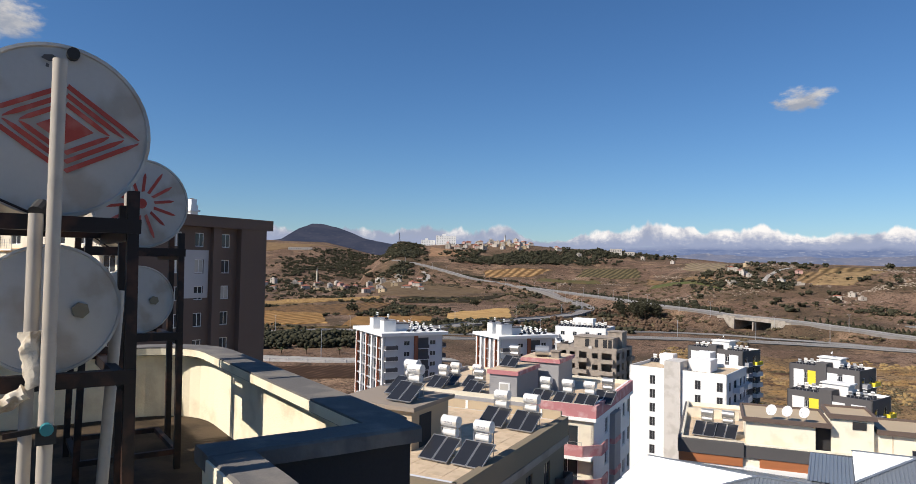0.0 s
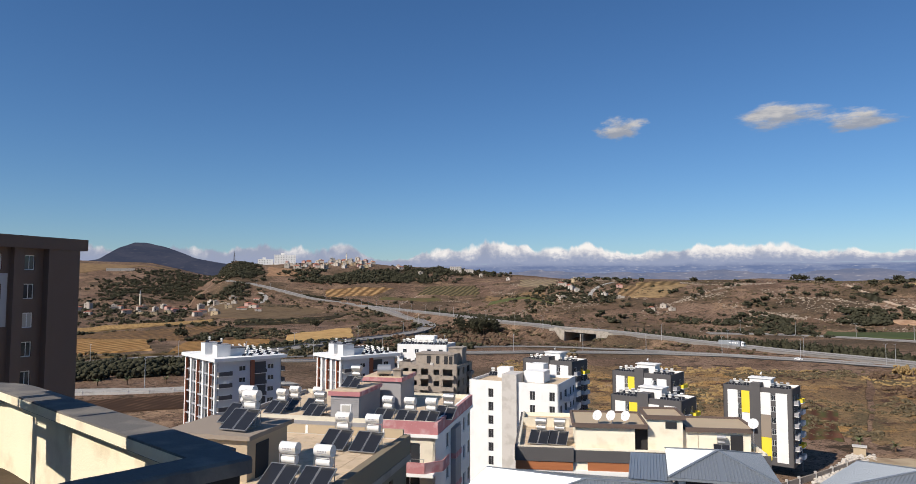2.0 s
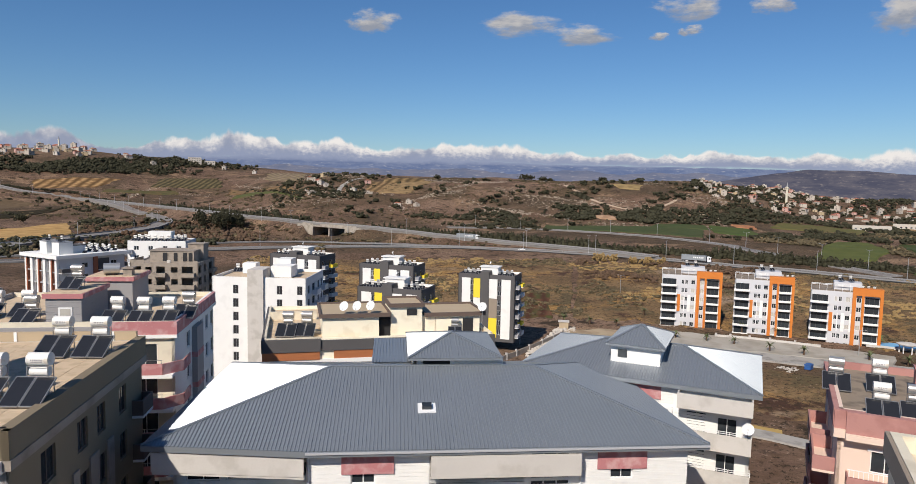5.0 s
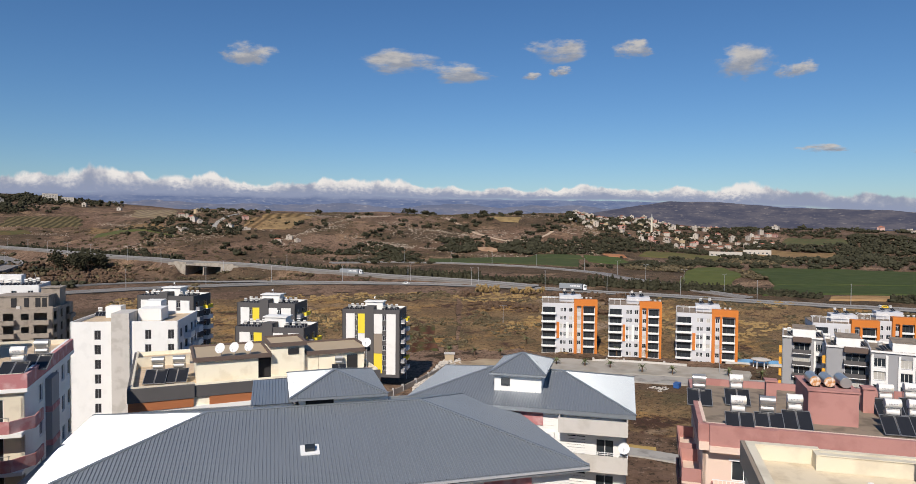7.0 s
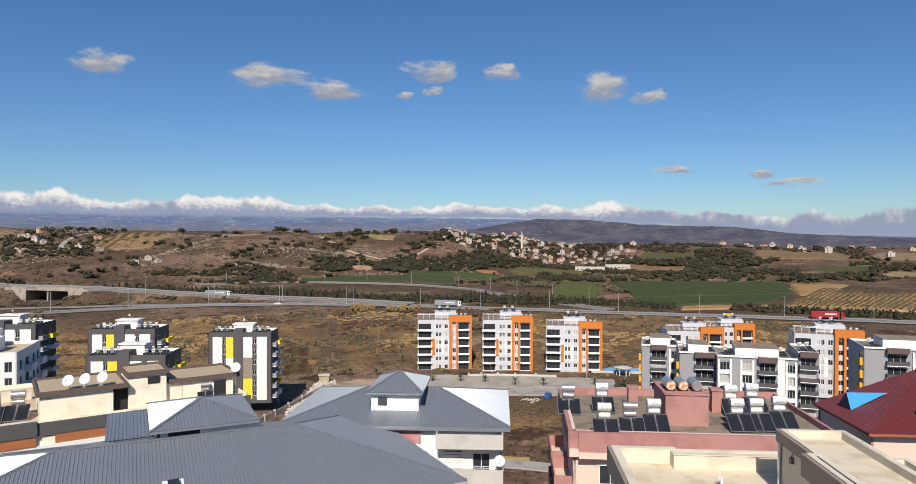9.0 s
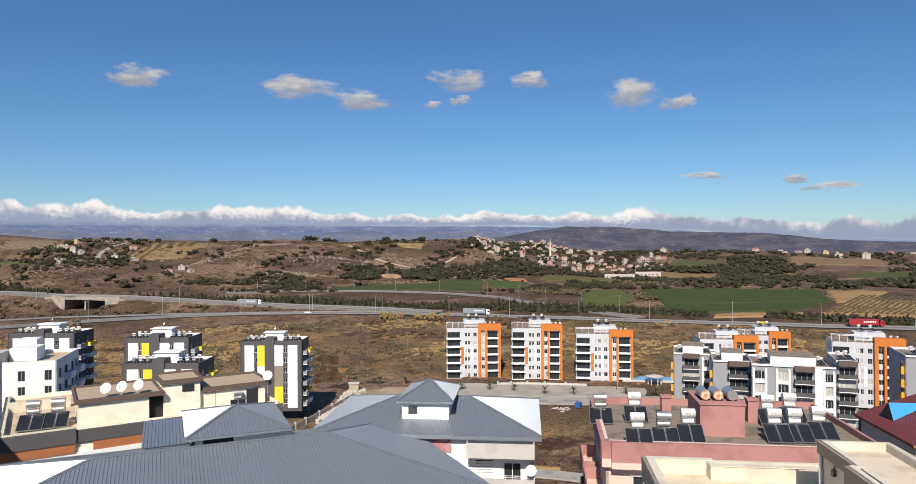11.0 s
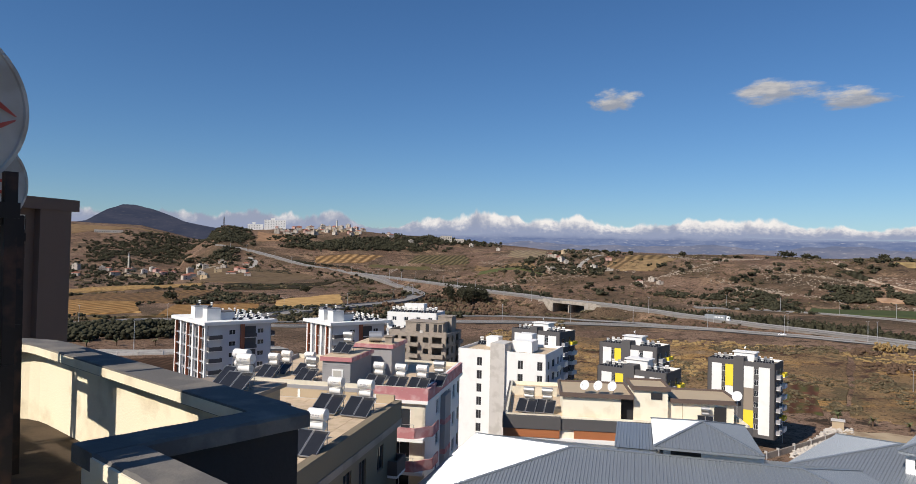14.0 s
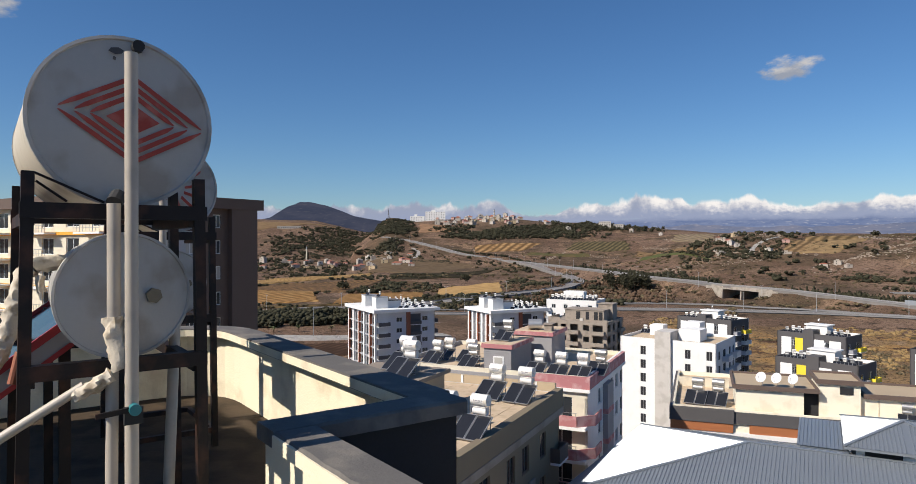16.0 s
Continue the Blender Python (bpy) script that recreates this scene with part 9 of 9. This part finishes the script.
def house(x, y, kind, turn, size=1.0):
    src = HOUSES[kind]
    m = pose(x, y, land(x, y), 0, 0, turn)
    if kind not in used:
        used.add(kind)
        src.matrix_basis = m
        src.scale = (size * 1.15, size * 1.1, size)
        return
    copy_thing(src, m).scale = (size * 1.15, size * 1.1, size)


def settle(count, az, r, mask=None, size=1.0, gap=13):
    placed, tries = [], 0
    while len(placed) < count and tries < 6000:
        tries += 1
        a, d = rng.uniform(*az), rng.uniform(*r)
        x, y = polar(a, d)
        if (mask and not mask(a, d)) or any((x - p) ** 2 + (y - q) ** 2 < gap * gap for p, q in placed):
            continue
        placed.append((x, y))
        house(x, y, int(rng.integers(0, 8)), a + rng.normal() * 22, size * rng.uniform(0.8, 1.15))


settle(165, (-61.5, -45.5), (790, 1130), lambda a, d: d > 800 - 7 * (a + 47) and (a > -57 or d < 1000), 0.56, 8)
settle(36, (12.0, 25.8), (820, 1180), lambda a, d: -2.55 + 0.03 * (a - 12) < math.degrees(math.atan2(land(*polar(a, d)), d)) < -0.75, 0.78, 16)
settle(52, (2.2, 10.2), (1290, 1490), lambda a, d: math.degrees(math.atan2(land(*polar(a, d)), d)) > 1.45, 0.85, 13)
settle(5, (-9, 1.5), (1250, 1450), None, 0.8, 20)
settle(3, (-22.5, -20.5), (700, 740), None, 0.5, 14)
settle(11, (-18.6, -13.2), (760, 880), None, 0.62, 13)
settle(16, (-83, -60), (1000, 1900), None, 1.0, 40)


def minaret(x, y, high):
    t = thing("minaret", pose(x, y, land(x, y) - 1), "pale slender stone minaret with a pointed cap", "minaret")
    part("shaft", Build().tube((0, 0, 0), (0, 0, high * 0.78), 1.5, 1.15, 14), M["pale_cream"], t, smooth=True)
    part("gallery", Build().tube((0, 0, high * 0.72), (0, 0, high * 0.76), 1.9, n=14), M["pale_cream"], t)
    part("cap", Build().tube((0, 0, high * 0.78), (0, 0, high), 1.2, 0.05, 14), M["mid_grey"], t)


minaret(*polar(-52.0, 930), 27)
minaret(*polar(4.9, 1440), 22)
minaret(*polar(20.8, el_r(20.8, -1.55)), 27)


def hospital():
    for k, (az, r, wide, high, label) in enumerate(((9.95, 1440, 43, 18, "large white hospital block on the ridge"), (11.5, 1445, 31, 11, "lower white hospital wing on the ridge"))):
        x, y = polar(az, r)
        b = Block("hospital_wing", (x, y), -az, wide, 16, land(x, y) + high, land(x, y) - 6, label, True, category="hospital")
        b.ob.matrix_basis = pose(x, y, land(x, y) - 6, 0, 0, az) @ Matrix.Translation((-wide / 2, -8, 0))
        h = b.high
        rows = [6.5 + 3.6 * i for i in range(int(high / 3.6))]
        holes = [(u, v, 1.7, 1.3) for u in np.arange(2.5, wide - 3, 5.2) for v in rows]
        b.wall("front", "white_render", holes)
        for u, v, w, hh in holes:
            b.window("front", u, v, w, hh, 1)
        for f in ("left", "right", "back"):
            b.wall(f, "white_render")
        b.roof("pale_concrete", 0.5)
        part("roof_room", Build().box(wide * 0.3, wide * 0.5, 4, 12, h - 0.5, h + 4), M["white_render"], b.ob)


hospital()


def far_slab(az, r, wide, high, label):
    x, y = polar(az, r)
    b = Block("distant_building", (x, y), -az, wide, 12, land(x, y) + high, land(x, y) - 4, label, True, category="building")
    holes = [(u, 4 + 1 + 3.2 * i, 2, 1.6) for u in np.arange(2, wide - 3, 4.5) for i in range(max(1, int(high / 3.2)))]
    b.wall("front", "village_white", holes)
    for u, v, w, hh in holes:
        b.window("front", u, v, w, hh, 1)
    for f in ("left", "right", "back"):
        b.wall(f, "village_white")
    b.roof("pale_concrete", 0.3)


far_slab(-3.9, 1390, 24, 11, "white building among dark pines on the ridge")
far_slab(-5.1, 1400, 20, 8, "white building among dark pines on the ridge")
far_slab(-56.5, 790, 34, 5, "long low white shed below the village")
far_slab(-59.0, 850, 30, 5, "long low cream shed below the village")
far_slab(23.2, 1750, 60, 6, "long low white buildings on the far slope")


def radio_mast(az, r, high):
    x, y = polar(az, r)
    t = thing("radio_mast", pose(x, y, land(x, y) - 1), "slim dark lattice mast on the wooded hill", "mast")
    for a, b in ((-1, -1), (1, -1), (1, 1), (-1, 1)):
        part("leg", Build().beam((a * 1.4, b * 1.4, 0), (a * 0.5, b * 0.5, high), 0.35, 0.35), M["dark_grey"], t)
    for i in range(int(high / 3)):
        k = 1.4 - 0.9 * 3 * i / high
        part("brace", Build().beam((-k, -k, 3 * i), (k, -k, 3 * i + 3), 0.25, 0.25).beam((k, -k, 3 * i), (-k, -k, 3 * i + 3), 0.25, 0.25), M["dark_grey"], t)
    part("antenna", Build().tube((0, 0, high), (0, 0, high + 4), 0.2, n=6), M["dark_grey"], t)


radio_mast(13.95, 1470, 20)


# ---- road furniture and traffic ----
def make_lamp():
    t = thing("street_lamp", Matrix(), "tall grey motorway lamp post", "street lamp", "motorway lamps")
    part("pole", Build().tube((0, 0, 0), (0, 0, 11), 0.16, 0.09, 8), M["pole_metal"], t)
    for s in (-1, 1):
        part("arm", Build().tube((0, 0, 10.8), (1.6 * s, 0, 11.2), 0.06, 0.05, 6), M["pole_metal"], t)
        part("lamp_head", Build().box(1.5 * s, 2.2 * s, -0.14, 0.14, 11.12, 11.26), M["light_grey"], t)
    return t


lamp = make_lamp()
first_lamp = True


def lamps_along(line, step, off):
    global first_lamp
    travelled = 0.0
    for p, q in zip(line, line[1:]):
        travelled += (q - p).length
        if travelled < step:
            continue
        travelled = 0.0
        way = (q - p).normalized()
        s = p + Vector((way.y, -way.x)) * off
        m = pose(s.x, s.y, land(s.x, s.y) - 0.2, 0, 0, math.degrees(math.atan2(way.y, way.x)) + 90)
        if first_lamp:
            lamp.matrix_basis = m
            first_lamp = False
        else:
            copy_thing(lamp, m)


lamps_along(line_a, 38, -7.5)
lamps_along(line_c, 42, 8.5)
lamps_along(path_points([Vector(p) for p in FAR_ROAD]), 34, -6)
lamps_along(path_points([Vector(p) for p in LOOP]), 60, 6)
lamps_along(path_points([Vector(p) for p in TOWN_ROAD]), 30, -6)


def bridge():
    a, b = Vector(EMBANK[12][:2]), Vector(EMBANK[13][:2])
    way = (b - a).normalized()
    ang = math.degrees(math.atan2(way.y, way.x))
    t = thing("road_bridge", pose(BRIDGE.x, BRIDGE.y, near_embank(BRIDGE.x, BRIDGE.y)[1] + 0.2, 0, 2.1, ang), "pale concrete road bridge with two dark openings", "bridge")
    part("deck", Build().box(-22, 22, -5.2, 5.2, -1.6, 0.1), M["bridge_concrete"], t)
    # Unseen second deck, added behind the road to keep the openings dark.
    part("shade_deck", Build().box(-22, 22, 5.7, 24, -2.2, -0.3), M["bridge_concrete"], t)
    part("bearing_beam", Build().box(-13, 13, -5.4, -5.2, -1.5, -0.5), M["bridge_concrete"], t, "pale edge beam")
    for y in (-5.2, 4.9):
        part("parapet", Build().box(-22, 22, y, y + 0.3, 0.1, 0.9), M["bridge_concrete"], t)
    part("pier", Build().box(-0.5, 0.5, -5, 23, -11, -2.2), M["bridge_concrete"], t)
    for s in (-1, 1):
        b_ = Build()
        x0, x1 = 13 * s, 26 * s
        for y in (-5.7, 5.2):
            k = len(b_.points)
            b_.points += [(x0, y, -11), (x0, y, 0.0), (x1, y, 0.0), (x1, y, -4.0), (x0, y + 0.5, -11), (x0, y + 0.5, 0.0), (x1, y + 0.5, 0.0), (x1, y + 0.5, -4.0)]
            b_.faces += [(k, k + 1, k + 2, k + 3), (k + 7, k + 6, k + 5, k + 4), (k, k + 4, k + 5, k + 1), (k + 1, k + 5, k + 6, k + 2), (k + 2, k + 6, k + 7, k + 3), (k + 3, k + 7, k + 4, k)]
        part("abutment", b_, M["bridge_concrete"], t, "pale concrete wing wall")
        part("abutment_face", Build().box(13 * s, 13.6 * s, -5.2, 24, -11, -2.2), M["bridge_concrete"], t)
    return t


bridge()


def vehicle_at(line, az, lane):
    best = min(range(len(line) - 1), key=lambda i: abs(math.degrees(math.atan2(-line[i].x, line[i].y)) - az))
    way = (line[best + 1] - line[best]).normalized()
    p = line[best] + Vector((way.y, -way.x)) * lane
    return pose(p.x, p.y, land(line[best].x, line[best].y) + 0.36, 0, 0, math.degrees(math.atan2(way.y, way.x)))


def wheels(t, xs, r=0.5, half=1.15):
    for x in xs:
        for s in (-1, 1):
            w = part("wheel", Build().tube((x, s * half, r), (x, s * (half - 0.3), r), r, n=14), M["rubber"], t)
            part("rim", Build().tube((x, s * (half + 0.01), r), (x, s * (half - 0.02), r), r * 0.55, n=10), M["rail_metal"], w)


def truck(m, body, label):
    t = thing("truck", m, label, "truck", "motorway traffic")
    cab = Build().box(6.2, 8.2, -1.2, 1.2, 0.6, 3.3)
    cab.poly((6.2, -1.2, 3.3), (7.6, -1.2, 3.3), (6.4, -1.2, 3.8)), cab.poly((6.2, 1.2, 3.3), (6.4, 1.2, 3.8), (7.6, 1.2, 3.3)), cab.poly((7.6, -1.2, 3.3), (7.6, 1.2, 3.3), (6.4, 1.2, 3.8), (6.4, -1.2, 3.8))
    c = part("cab", cab, M["truck_red" if body == "truck_red" else "window_white"], t)
    part("windscreen", Build().box(8.2, 8.23, -1.05, 1.05, 1.9, 3.0), M["glass"], c)
    part("side_window", Build().box(7.0, 7.9, -1.22, -1.2, 2.0, 2.9).box(7.0, 7.9, 1.2, 1.22, 2.0, 2.9), M["glass"], c)
    part("chassis", Build().box(-8, 6.2, -1.0, 1.0, 0.7, 1.1), M["iron"], t)
    part("trailer", Build().box(-8.2, 5.6, -1.25, 1.25, 1.1, 4.0), M[body], t)
    for s in (-1, 1):
        for i in range(6):
            part("lettering_bar", Build().box(-1.5 + 1.0 * i, -0.8 + 1.0 * i, s * 1.255, s * 1.27, 2.3, 3.1), M["window_white"], t)
    wheels(t, (7.2, 5.2, -4.6, -5.8, -7.0))
    return t


def car(m, mat, label):
    t = thing("car", m, label, "car", "motorway traffic")
    b = Build().box(-2.1, 2.1, -0.85, 0.85, 0.35, 0.85)
    s = len(b.points)
    b.points += [(-1.7, -0.8, 0.85), (1.3, -0.8, 0.85), (1.3, 0.8, 0.85), (-1.7, 0.8, 0.85), (-1.2, -0.68, 1.45), (0.5, -0.68, 1.45), (0.5, 0.68, 1.45), (-1.2, 0.68, 1.45)]
    b.faces += [(s + 4, s + 5, s + 6, s + 7), (s, s + 1, s + 5, s + 4), (s + 1, s + 2, s + 6, s + 5), (s + 2, s + 3, s + 7, s + 6), (s + 3, s, s + 4, s + 7)]
    body = part("body", b, M[mat], t)
    part("window_band", Build().box(-1.2, 0.6, -0.77, 0.77, 0.95, 1.3), M["glass"], body)
    wheels(t, (-1.35, 1.35), 0.33, 0.86)
    return t


truck(vehicle_at(line_a, -46.0, -2.5), "truck_grey", "white semi-truck with a grey trailer on the motorway")
truck(vehicle_at(line_c, -27.2, 2.5), "truck_grey", "white semi-truck with a grey trailer on the raised road")
truck(vehicle_at(line_a, -75.5, -2.5), "truck_red", "red semi-truck with pale lettering bars on the motorway")
car(vehicle_at(line_a, -69.0, -2.5), "taxi_yellow", "yellow car on the motorway")
car(vehicle_at(line_a, -31.5, 2.5), "window_white", "white car on the motorway")
car(vehicle_at(line_b, -5.0, -2.5), "window_white", "white car on the motorway")


# ---- street level round the flats ----
def low_wall(name, points, high, thick, mat, label, posts=0.0):
    t = thing(name, Matrix(), label, "wall")
    line = path_points([Vector(p) for p in points], 6)
    z = lambda q: land(q.x, q.y)
    for p, q in zip(line, line[1:]):
        part("wall_length", Build().beam((p.x, p.y, z(p) + high / 2 - 0.3), (q.x, q.y, z(q) + high / 2 - 0.3), thick, high + 0.6), M[mat], t)
        if posts:
            part("post", Build().box(p.x - 0.25, p.x + 0.25, p.y - 0.25, p.y + 0.25, z(p) - 0.4, z(p) + high + 0.5), M["pale_concrete"], t)
    return t


low_wall("garden_wall", [polar(-29.6, 186), polar(-31.2, 194), polar(-33.4, 208), polar(-35.2, 222)], 1.6, 0.35, "concrete", "grey concrete garden wall with posts", 1)
low_wall("street_wall", [polar(-47.5, 236), polar(-50, 237), polar(-55, 237)], 1.1, 0.3, "pale_concrete", "low pale wall in front of the flats", 1)
low_wall("retaining_wall", [polar(26, 277), polar(20, 270), polar(15, 270)], 0.9, 0.4, "pale_concrete", "low concrete wall with posts beside the town road", 1)
for a, r in ((-31.5, 208), (-39.8, 300), (-57.5, 232)):
    x, y = polar(a, r)
    copy_thing(lamp, pose(x, y, land(x, y), 0, 0, a)).scale = (0.75, 0.75, 0.75)
booth = thing("guard_booth", pose(*polar(-35.2, 232), land(*polar(-35.2, 232)), 0, 0, -35), "small sandy stone booth beside the lane", "booth")
part("booth_wall", Build().box(-1.6, 1.6, -1.2, 1.2, -1, 2.6), M["tan_render"], booth)
part("booth_lid", Build().box(-1.9, 1.9, -1.5, 1.5, 2.6, 2.85), M["pale_concrete"], booth)
skip = thing("rubbish_skip", pose(*polar(-54.3, 209), land(*polar(-54.3, 209)), 0, 0, 20), "blue metal rubbish skip beside the street", "skip")
part("skip_body", Build().box(-1.3, 1.3, -0.8, 0.8, 0.2, 1.5), M["skip_blue"], skip)
part("skip_rim", Build().box(-1.4, 1.4, -0.9, 0.9, 1.5, 1.6), M["skip_blue"], skip)
pool = thing("garden_pool", pose(216.5, 125.5, land(216.5, 125.5), 0, 0, -52), "pale blue garden pool beside the orange flats", "pool")
part("pool_rim", Build().box(-9, 9, -3.5, 3.5, 0, 0.75), M["pale_concrete"], pool)
part("pool_water", Build().box(-8.6, 8.6, -3.1, 3.1, 0.7, 0.8), M["pool_blue"], pool, "light blue water")
pavilion = thing("garden_pavilion", pose(213.4, 120.8, land(213.4, 120.8)), "round pale concrete garden pavilion", "pavilion")
part("pavilion_roof", Build().tube((0, 0, 2.5), (0, 0, 2.8), 2.9, 3.1, 24).tube((0, 0, 2.8), (0, 0, 3.2), 3.1, 1.2, 24), M["pale_concrete"], pavilion)
for k in range(6):
    a = math.pi * k / 3
    part("pavilion_post", Build().tube((2.2 * math.cos(a), 2.2 * math.sin(a), -0.3), (2.2 * math.cos(a), 2.2 * math.sin(a), 2.5), 0.16, n=8), M["white_render"], pavilion)
rubble = []
for _ in range(420):
    u = rng.uniform()
    x, y = polar(-32.0 - 2.9 * u - abs(rng.normal()) * 0.7, 194 + 38 * u + rng.normal() * 1.5)
    rubble.append((x, y, land(x, y) + 0.35, rng.uniform(0.2, 0.75), 0.6))
for _ in range(40):
    x, y = polar(-52.9 + rng.normal() * 0.35, 206 + rng.normal() * 1.2)
    rubble.append((x, y, land(x, y) + 0.3, rng.uniform(0.15, 0.5), 0.6))
foliage("rubble", rubble, "village_white", "pale rubble heaped beside the garden wall", 1, "rubble")
